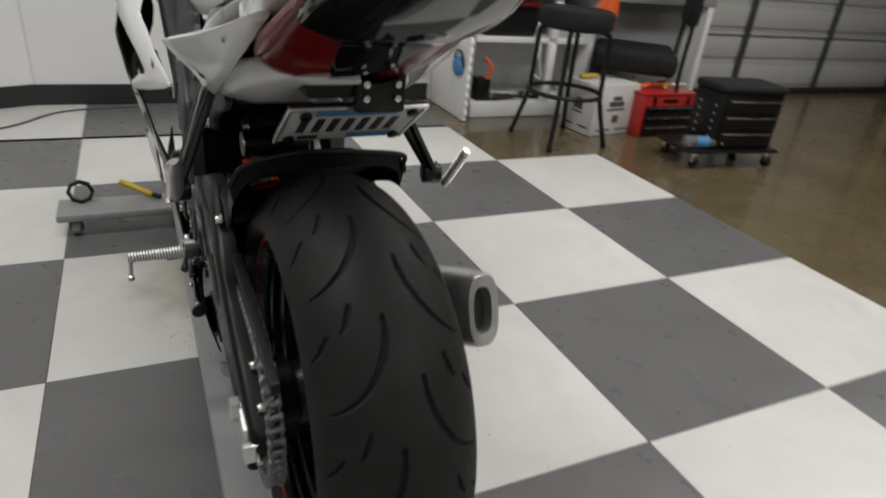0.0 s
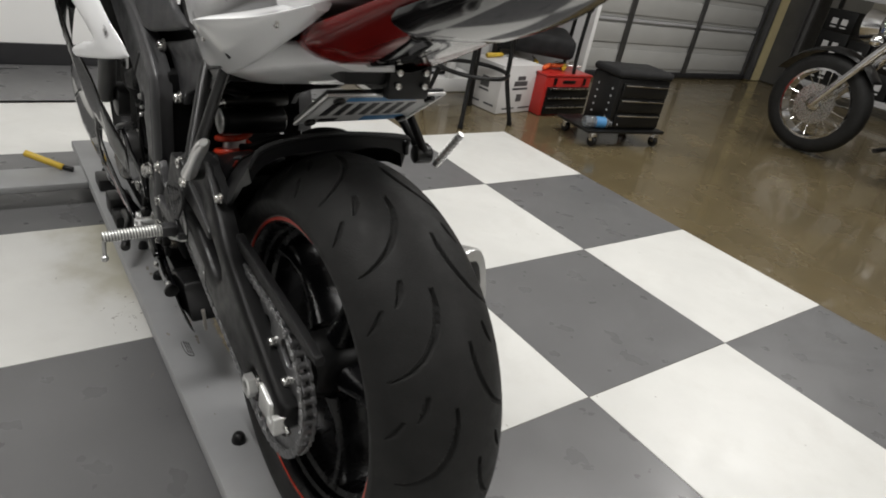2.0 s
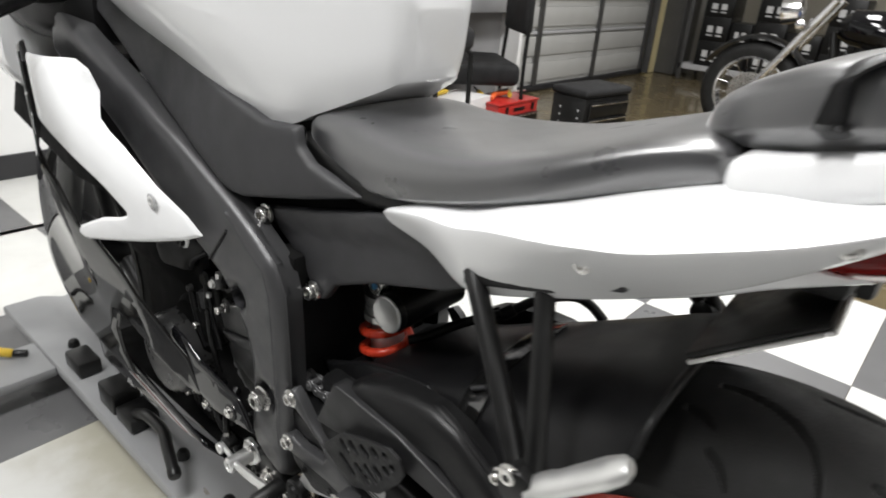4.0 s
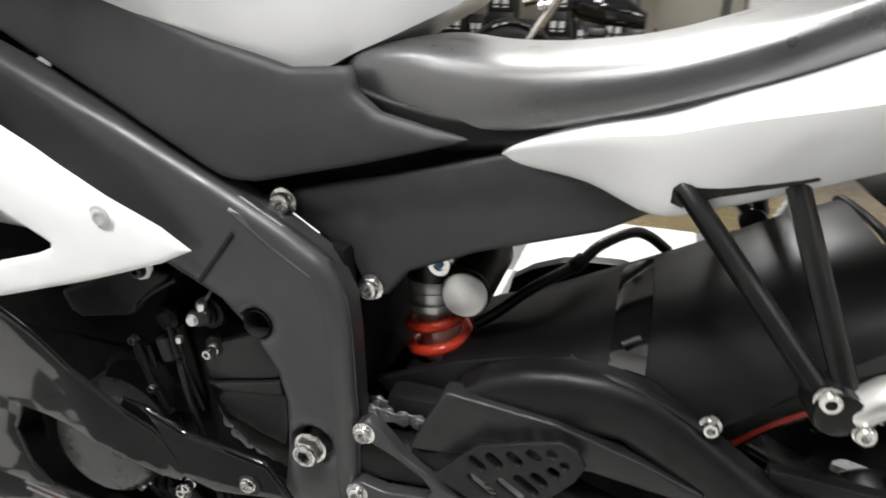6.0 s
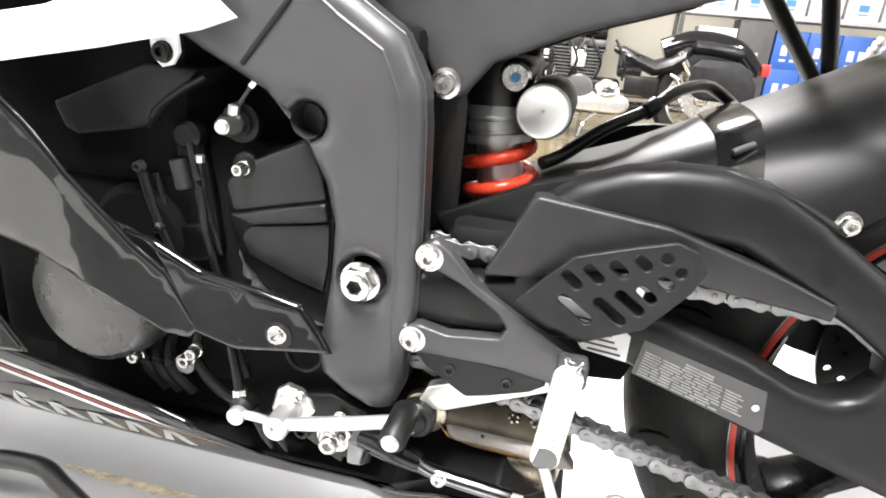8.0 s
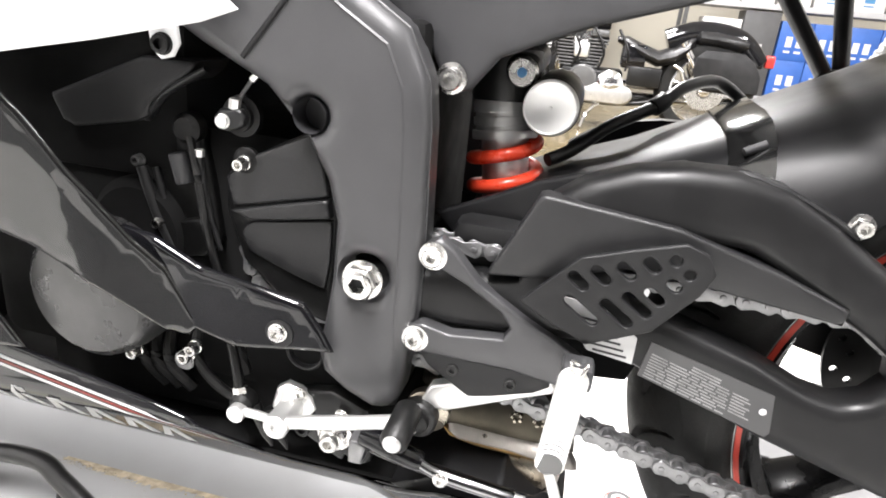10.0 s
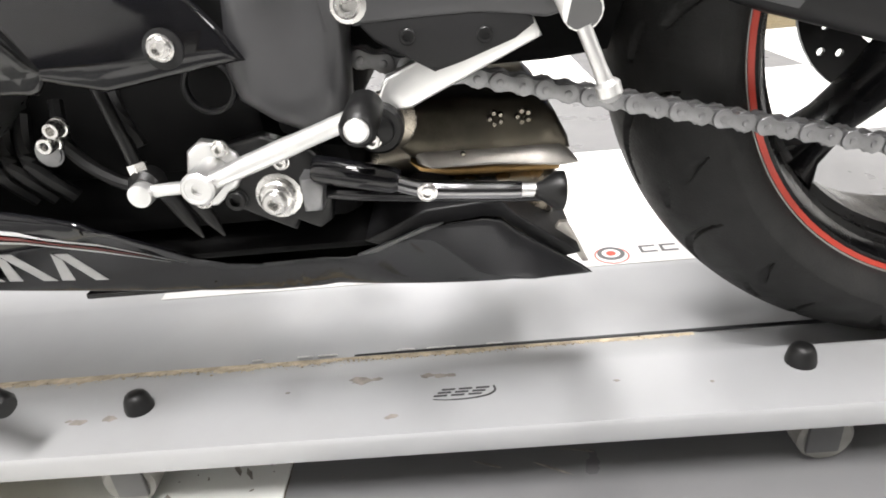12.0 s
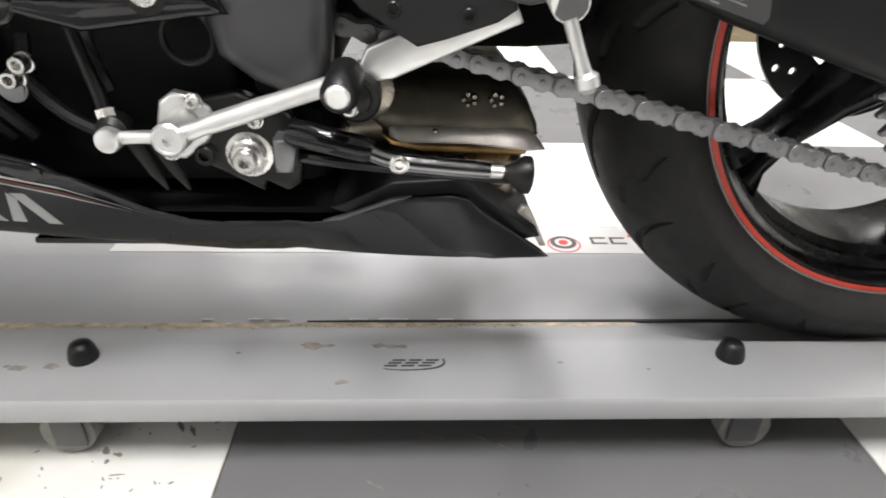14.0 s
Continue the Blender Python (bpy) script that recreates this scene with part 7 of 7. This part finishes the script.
# on the bench
carton((2.35, 2.75, 0.786), 0, 0.42, 0.25, 0.17, "white printed box on the workbench", marks=3, mark_mat=INK)
carton((3.35, 2.80, 0.786), 0, 0.62, 0.30, 0.27, "grey box with an orange sticker on the workbench", LIGHT_GREY, marks=0)
st2 = thing("orange_sticker", "small orange sticker on the grey box", "sticker", at=(3.30, 2.6485, 0.93))
part("sheet", box(-0.04, -0.001, -0.05, 0.04, 0.0, 0.06), YELLOW, st2, smooth=False)
gl = thing("work_gloves", "orange work gloves hanging over the bench edge", "gloves", at=(2.86, 2.54, 0.60))
for k in range(2):
    g = part("glove", loft([[(0.05 * k + w * math.cos(2 * math.pi * q / 14), -0.012 + d * math.sin(2 * math.pi * q / 14) - 0.01 * k, z) for q in range(14)] for z, w, d in ((0.20, 0.03, 0.01), (0.12, 0.045, 0.016), (0.04, 0.05, 0.018), (0.0, 0.045, 0.016), (-0.015, 0.03, 0.01))]), ORANGE, gl)
    for f in range(4):
        x = 0.05 * k - 0.032 + 0.021 * f
        part("finger", rod((x, -0.012 - 0.01 * k, 0.0), (x - 0.006 + 0.004 * f, -0.012 - 0.01 * k, -0.07 + 0.008 * abs(f - 1.5)), 0.010, 10, 0.004), ORANGE, g)
ps = thing("power_supply", "black machine with red handle on the shelf", "machine", at=(2.30, 2.76, 0.466))
part("body", box(-0.17, -0.12, 0, 0.17, 0.12, 0.17, 0.01), BLACK, ps)
part("red_lid", box(-0.175, -0.125, 0.1705, 0.175, 0.125, 0.20, 0.01), TOOL_RED, ps)
sc = thing("shelf_bin", "grey plastic bin of small parts on the shelf", "bin", at=(2.70, 2.76, 0.466))
part("body", box(-0.08, -0.12, 0, 0.08, 0.12, 0.11, 0.008), LIGHT_GREY, sc)
for k in range(3):
    part("small_part", rod((-0.05 + 0.05 * k, -0.09, 0.125), (-0.03 + 0.05 * k, 0.08, 0.125), 0.014, 10), (STEEL, ORANGE, BLACK)[k], sc)
rd = thing("charger", "orange and black battery charger on the lower shelf", "charger", at=(2.15, 2.68, 0.0855))
part("body", box(-0.045, -0.06, 0, 0.045, 0.06, 0.13, 0.01), BLACK, rd)
part("clip", tube([(0, -0.07, 0.14), (0.02, -0.09, 0.20), (-0.02, -0.08, 0.26)], 0.012, 8), ORANGE, rd)
random.seed(21)
for k in range(4):
    pts = [(2.30 + random.uniform(-0.2, 0.35), 2.72 + random.uniform(-0.1, 0.1), 0.093 + 0.012 * (i % 2)) for i in range(7)]
    cb = thing("cable", "tangled black power cable on the shelf", "cable", "tangled cables")
    part("wire", tube(pts, 0.006, 6), BLACK if k else LIGHT_GREY, cb)
cb = thing("cable", "white cable hanging from the bench", "cable", "tangled cables")
part("wire", tube([(2.46, 2.57, 0.62), (2.43, 2.56, 0.50), (2.47, 2.555, 0.40), (2.42, 2.555, 0.30), (2.50, 2.56, 0.24), (2.45, 2.56, 0.45), (2.47, 2.56, 0.60)], 0.006, 6), WALL, cb)
cb = thing("cable", "thin grey cable lying on the tile floor", "cable", "tangled cables")
part("wire", tube([(0.25, 2.94, 0.005), (-0.1, 2.86, 0.005), (-0.3, 2.62, 0.005), (-0.6, 2.45, 0.005), (-1.2, 2.35, 0.005)], 0.005, 6), DARK_STEEL, cb)
mk = thing("marker", "yellow and black marker resting on the dolly arm", "marker", at=(0.245, 1.47, 0.0795), turn=150)
part("barrel", rod((-0.02, 0, 0.012), (0.09, 0, 0.045), 0.0105, 14, 0.002), YELLOW, mk)
part("cap", rod((-0.05, 0, 0.0085), (-0.02, 0, 0.012), 0.0085, 12, 0.002), BLACK, mk)
hk = thing("door_tag", "blue and orange tags hanging on the garage door", "tag", at=(5.2, DY - 0.05, 0.96))
part("orange_tag", box(-0.13, -0.012, 0, -0.05, 0.012, 0.17, 0.006), ORANGE, hk)
part("blue_tag", box(0.10, -0.015, 0, 0.17, 0.012, 0.19, 0.01), BLUE_INK, hk)


# ---- shelving along the east side with boxes ----
def shelving(at, length, label):
    t = thing("shelving_unit", label, "shelving", "steel shelving", at=at)
    for y in (0.0, length):
        for x in (0.0, 0.5):
            part("upright", box(x - 0.02, y - 0.02, 0, x + 0.02, y + 0.02, 2.0, 0.003), DARK_STEEL, t)
    for z in (0.16, 1.02, 1.75):
        part("shelf", box(-0.02, -0.02, z - 0.05, 0.52, length + 0.02, z, 0.003), LIGHT_GREY, t)
    return t
shelving((6.95, 0.45, 0), 2.2, "grey steel shelving full of black boxes")
shelving((6.95, -2.6, 0), 2.2, "grey steel shelving with blue boxes")
random.seed(11)
y = 0.52
while y < 2.4:
    w = random.uniform(0.22, 0.34)
    z = 0.161
    for k in range(random.choice((2, 3))):
        h = random.uniform(0.2, 0.27)
        if z + h < 0.95:
            c = carton((7.15, y + w / 2, z), -90, w - 0.02, 0.34, h, "black printed box with white labels on the shelf", BLACK, "product_box", "boxes on the shelf", 2, LABEL)
            z += h + 0.001
    h = random.uniform(0.15, 0.3)
    carton((7.15, y + w / 2, 1.021), -90, w - 0.03, 0.3, h, "box on the upper shelf", random.choice((CARTON, BLACK, TOOL_RED, LIGHT_GREY)), "product_box", "boxes on the upper shelf", 1, LABEL)
    y += w
for k in range(4):
    for z in (0.161, 0.522):
        carton((7.14, -1.45 - 0.297 * k, z), -90, 0.288, 0.36, 0.36, "blue printed box with white labels on the shelf", BLUE_BOX, "product_box", "blue boxes on the shelf", 2, CARTON)
for k in range(6):
    carton((7.14, -0.72 - 0.32 * k, 1.021), -90, 0.29, 0.36, 0.22, "white box on the upper shelf", CARTON, "product_box", "boxes on the upper shelf", 1, BLUE_INK)
carton((7.14, -1.12, 0.161), -90, 0.33, 0.36, 0.79, "tall dark grey box with a white label on the shelf", TOWER, "product_box", "", 1, CARTON)
carton((7.14, -0.76, 0.161), -90, 0.36, 0.36, 0.70, "tall white box on the shelf", CARTON, "product_box", "", 2, LIGHT_GREY)


# ---- a cruiser motorcycle parked on the brown floor ----
def cruiser(x, y):
    """Faces +y; x, y: the front axle."""
    t = thing("motorcycle", "black and chrome cruiser motorcycle parked on its stand", "motorcycle", at=(x, y, 0))
    def wheel(cy, r, w, name):
        n = 40
        def band(prof):
            bm = bmesh.new()
            rings = [[bm.verts.new((px, cy + pr * math.cos(2 * math.pi * i / n), r + pr * math.sin(2 * math.pi * i / n))) for px, pr in prof] for i in range(n)]
            for i in range(n):
                a, c = rings[i], rings[(i + 1) % n]
                for k in range(len(prof)):
                    bm.faces.new((a[k], a[(k + 1) % len(prof)], c[(k + 1) % len(prof)], c[k]))
            return bm
        wh = part(name, band([(-0.05, r - 0.09), (-0.05, r - 0.11), (0.05, r - 0.11), (0.05, r - 0.09)]), CHROME, t, "chrome spoked wheel")
        part("tyre", band([(-w * 0.45, r - 0.095), (-w / 2, r - 0.06), (-w * 0.46, r - 0.03), (-w * 0.3, r - 0.008), (0, r), (w * 0.3, r - 0.008), (w * 0.46, r - 0.03), (w / 2, r - 0.06), (w * 0.45, r - 0.095)]), RUBBER, wh)
        part("disc", lathe((-0.065, cy, r), (-0.06, cy, r), [(0, 0.05), (0, 0.13), (0.004, 0.13), (0.004, 0.05)], 32, closed=False), STEEL, wh)
        part("hub", rod((-0.07, cy, r), (0.07, cy, r), 0.04, 16, 0.006), CHROME, wh)
        for k in range(18):
            a = 2 * math.pi * k / 18
            part("spoke", rod(((-1) ** k * 0.04, cy + 0.04 * math.cos(a), r + 0.04 * math.sin(a)), (0, cy + (r - 0.11) * math.cos(a + 0.2), r + (r - 0.11) * math.sin(a + 0.2)), 0.003, 6), CHROME, wh)
    wheel(0.0, 0.325, 0.13, "front_wheel")
    wheel(-1.60, 0.325, 0.17, "rear_wheel")
    for s in (-1, 1):
        part("fork_leg", tube([(s * 0.10, 0.0, 0.325), (s * 0.10, -0.30, 0.80), (s * 0.10, -0.38, 0.93)], 0.025, 12, 3), CHROME, t)
        part("handlebar", tube([(s * 0.03, -0.36, 0.96), (s * 0.15, -0.34, 1.02), (s * 0.36, -0.52, 1.03), (s * 0.42, -0.62, 1.01)], 0.013, 10), CHROME, t)
        part("grip", rod((s * 0.37, -0.535, 1.03), (s * 0.43, -0.63, 1.01), 0.018, 12), HOSE, t)
        part("indicator", lathe((s * 0.16, -0.26, 0.78), (s * 0.16, -0.20, 0.78), [(0, 0.02), (0.02, 0.032), (0.05, 0.032), (0.055, 0.02)], 16), CHROME, t)
    part("front_mudguard", loft([[(wd * math.cos(a), 0.36 * math.cos(b), 0.325 + (0.34 + 0.03 * math.sin(a)) * math.sin(b)) for wd, a in [(0.075, math.pi * q / 7) for q in range(8)]] for b in [math.pi * (0.15 + 0.08 * k) for k in range(9)]], cap=False), BLACK, t)
    part("headlight", lathe((0, -0.20, 0.86), (0, -0.05, 0.85), [(0, 0.03), (0.02, 0.075), (0.10, 0.09), (0.12, 0.092), (0.125, 0.08), (0.13, 0.0)], 28), CHROME, t, "round chrome headlight")
    part("tank", loft([[(w * math.cos(2 * math.pi * q / 20), yy, z + h * math.sin(2 * math.pi * q / 20)) for q in range(20)] for yy, z, w, h in ((-0.42, 0.78, 0.05, 0.06), (-0.48, 0.79, 0.12, 0.10), (-0.62, 0.78, 0.15, 0.115), (-0.80, 0.74, 0.12, 0.09), (-0.92, 0.70, 0.06, 0.05))]), GLOSS_BLACK, t, "black teardrop tank")
    part("rider_seat", loft([[(w * math.cos(2 * math.pi * q / 18), yy, z + h * math.sin(2 * math.pi * q / 18)) for q in range(18)] for yy, z, w, h in ((-0.98, 0.60, 0.06, 0.02), (-1.05, 0.585, 0.11, 0.04), (-1.14, 0.54, 0.15, 0.05), (-1.26, 0.497, 0.17, 0.055), (-1.36, 0.53, 0.17, 0.06), (-1.44, 0.59, 0.16, 0.065), (-1.475, 0.63, 0.10, 0.04))]), COVER, t, "black saddle")
    part("pillion_seat", loft([[(w * math.cos(2 * math.pi * q / 18), yy, z + h * math.sin(2 * math.pi * q / 18)) for q in range(18)] for yy, z, w, h in ((-1.47, 0.655, 0.07, 0.03), (-1.50, 0.66, 0.12, 0.055), (-1.60, 0.657, 0.13, 0.057), (-1.74, 0.64, 0.12, 0.055), (-1.81, 0.635, 0.08, 0.04))]), COVER, t)
    part("rear_mudguard", tube([(0, -1.30, 0.62), (0, -1.50, 0.69), (0, -1.75, 0.66), (0, -1.90, 0.52)], 0.075, 12), GLOSS_BLACK, t)
    part("tail_light", box(-0.03, -2.0, 0.51, 0.03, -1.94, 0.59, 0.01), TOOL_RED, t, "red tail light")
    part("tail_bracket", box(-0.03, -1.93, 0.50, 0.03, -1.84, 0.58, 0.006), BLACK, t)
    part("bag_strut", tube([(-0.12, -1.37, 0.47), (-0.14, -1.42, 0.44), (-0.14, -1.46, 0.34)], 0.016, 10), CHROME, t)
    part("battery_cover", box(-0.14, -1.30, 0.31, -0.06, -1.08, 0.44, 0.012), BLACK, t)
    part("primary_cover", loft([[(x, -1.05 + 0.30 * f + l * math.cos(2 * math.pi * q / 20), 0.24 + l * 0.8 * math.sin(2 * math.pi * q / 20)) for q in range(20) for f in ((math.cos(2 * math.pi * q / 20) > 0) * 0.9,)] for x, l in ((-0.12, 0.085), (-0.15, 0.085), (-0.165, 0.07), (-0.17, 0.03))]), MUFFLER, t, "silver primary cover")
    for k in range(4):
        part("wire", tube([(-0.10, -0.50 - 0.16 * k, 0.66), (-0.13, -0.58 - 0.16 * k, 0.52), (-0.11, -0.52 - 0.18 * k, 0.40)], 0.009, 8), BLACK, t)
    part("carburettor", box(-0.12, -0.80, 0.46, -0.04, -0.70, 0.56, 0.015), ALU, t)
    part("frame_tube", tube([(-0.05, -0.40, 0.75), (-0.09, -0.50, 0.40), (-0.10, -0.62, 0.20), (-0.10, -1.2, 0.20), (-0.09, -1.5, 0.38)], 0.018, 10), BLACK, t)
    part("frame_tube", tube([(0.05, -0.40, 0.75), (0.09, -0.50, 0.40), (0.10, -0.62, 0.20), (0.10, -1.2, 0.20), (0.09, -1.5, 0.38)], 0.018, 10), BLACK, t)
    eng = part("engine", box(-0.12, -1.05, 0.20, 0.12, -0.62, 0.40, 0.03, 3), ENGINE, t)
    part("crank_cover", lathe((-0.12, -0.78, 0.32), (-0.2, -0.78, 0.32), [(0, 0.10), (0.03, 0.10), (0.045, 0.085), (0.05, 0.04)], 32), DARK_STEEL, eng, "dark crank cover")
    part("gear_cover", lathe((-0.12, -0.97, 0.31), (-0.2, -0.97, 0.31), [(0, 0.09), (0.03, 0.09), (0.045, 0.07), (0.05, 0.02)], 28), CHROME, eng)
    for c, d in ((-0.68, 0.40), (-0.80, -0.30)):
        for k in range(9):
            z = 0.40 + 0.022 * k
            cy = c + d * (z - 0.40)
            part("cylinder_fin", box(-0.085, cy - 0.075, z, 0.085, cy + 0.075, z + 0.010, 0.002), DARK_STEEL, eng)
        part("cylinder", rod((0, c, 0.38), (0, c + d * 0.22, 0.62), 0.062, 18), BLACK, eng)
        part("rocker_cover", box(-0.07, c + d * 0.2 - 0.06, 0.60, 0.07, c + d * 0.2 + 0.06, 0.65, 0.015), DARK_STEEL, eng)
    part("air_filter", lathe((0.08, -0.81, 0.56), (0.2, -0.81, 0.56), [(0, 0.08), (0.07, 0.08), (0.08, 0.07), (0.082, 0.02)], 28), CHROME, t)
    for dz in (0.0, 0.08):
        part("exhaust_pipe", tube([(0.10, -0.66 - dz, 0.48), (0.15, -0.60 - dz, 0.38), (0.17, -0.75, 0.24 + dz), (0.17, -1.2, 0.22 + dz), (0.17, -1.85, 0.25 + dz)], 0.032, 12), CHROME, t)
    for s in (-1, 1):
        part("saddle_bag", loft([[(s * (0.17 + w * math.cos(2 * math.pi * q / 16)), -1.68 - 0.25 * (0.5 - z) + l * math.copysign(abs(math.sin(2 * math.pi * q / 16)) ** 0.5, math.sin(2 * math.pi * q / 16)), z) for q in range(16)] for z, w, l in ((0.33, 0.03, 0.15), (0.35, 0.06, 0.19), (0.45, 0.075, 0.21), (0.54, 0.07, 0.18), (0.585, 0.03, 0.12))]), CLOTH, t, "black soft saddle bag")
        part("shock", rod((s * 0.12, -1.40, 0.62), (s * 0.13, -1.58, 0.36), 0.026, 14), CHROME, t)
    part("oil_tank", box(-0.13, -1.18, 0.42, 0.13, -1.02, 0.58, 0.02), GLOSS_BLACK, t)
    part("kickstand", tube([(-0.10, -0.95, 0.20), (-0.18, -0.85, 0.10), (-0.26, -0.82, 0.008)], 0.012, 8), CHROME, t)
    part("foot_peg", rod((-0.10, -0.55, 0.22), (-0.32, -0.55, 0.22), 0.014, 10), HOSE, t)
    return t
cruiser(4.62, 1.24)

# ---- floor tiles, one by one ----
b0 = box(-S / 2 + 0.0008, -S / 2 + 0.0008, -0.0025, S / 2 - 0.0008, S / 2 - 0.0008, 0.0, 0.0008, 1)
white_tile = mesh_of("floor_tile", b0, TILE_WHITE, False)
b0 = box(-S / 2 + 0.0008, -S / 2 + 0.0008, -0.0025, S / 2 - 0.0008, S / 2 - 0.0008, 0.0, 0.0008, 1)
grey_tile = mesh_of("floor_tile", b0, TILE_GREY, False)
spill_tile = white_tile.copy()
spill_tile.materials[0] = TILE_SPILL
for i in range(-6, 4):
    for j in range(-6, 5):
        if i >= 3 and j >= 3:
            continue
        if i < -1 and (j + 1) * S > 3.0 + (i + 1.2) * 0.28:
            continue
        t = new("floor_tile", grey_tile if (i + j) % 2 == 0 else spill_tile if (i, j) == (0, 1) else white_tile)
        t.parent = floor
        t.matrix_basis = pose((i + 0.5) * S, (j + 0.5) * S - (0.035 if j == 4 else 0), 0)


# scuffs, specks and a faint stain on the tiles
TOP = 0.0
SCUFFS = ((0.30, 0.66), (0.27, 0.71), (0.31, 0.68), (0.29, 0.78), (0.38, 0.66), (0.345, 0.71), (0.39, 0.78), (0.38, 0.69), (0.33, 0.76), (1.79, 0.79), (1.67, 0.10), (2.2, 0.08))
def specks(marks, thick=0.0004):
    b = bmesh.new()
    for x, y, rx, ry, turn in marks:
        c, s = math.cos(turn), math.sin(turn)
        n = 9
        ring = []
        for k in range(n):
            q = random.uniform(0.5, 1.1)
            u, v = rx * q * math.cos(2 * math.pi * k / n), ry * q * math.sin(2 * math.pi * k / n)
            ring.append((x + u * c - v * s, y + u * s + v * c))
        top = [b.verts.new((p[0], p[1], TOP + thick)) for p in ring]
        low = [b.verts.new((p[0], p[1], TOP - 0.0002)) for p in ring]
        b.faces.new(top)
        for k in range(n):
            b.faces.new((low[k], low[(k + 1) % n], top[(k + 1) % n], top[k]))
    return b
random.seed(31)
marks = [(random.uniform(-0.9, 2.3), random.uniform(-1.2, 1.8), random.uniform(0.0008, 0.004), random.uniform(0.0006, 0.002), random.uniform(0, 3.1)) for k in range(110)]
marks += [(SCX + random.gauss(0, 0.03), SCY + random.gauss(0, 0.05), random.choice((0.001, 0.0015, 0.003, 0.009)), random.uniform(0.0006, 0.0013), random.uniform(0, 3.1)) for SCX, SCY in SCUFFS for k in range(5)]
marks += [(0.375, 0.664, 0.013, 0.003, 0.6), (0.368, 0.650, 0.009, 0.0025, 0.5), (0.385, 0.672, 0.008, 0.002, 0.7), (0.380, 0.628, 0.007, 0.002, 2.2), (0.342, 0.722, 0.007, 0.004, 0.3), (0.338, 0.708, 0.006, 0.003, 1.2), (0.330, 0.716, 0.004, 0.003, 0.0), (0.31, 0.80, 0.004, 0.002, 0.4), (0.36, 0.42, 0.020, 0.0015, 1.2), (0.35, 0.36, 0.024, 0.0015, 1.1), (0.37, 0.33, 0.016, 0.0012, 1.3), (0.30, 0.47, 0.012, 0.0012, 1.0)]
tagged(part("scuff_marks", specks(marks), STAIN, None, smooth=False), "small dark scuffs and specks on the tiles", "scuff marks", kind="stuff")
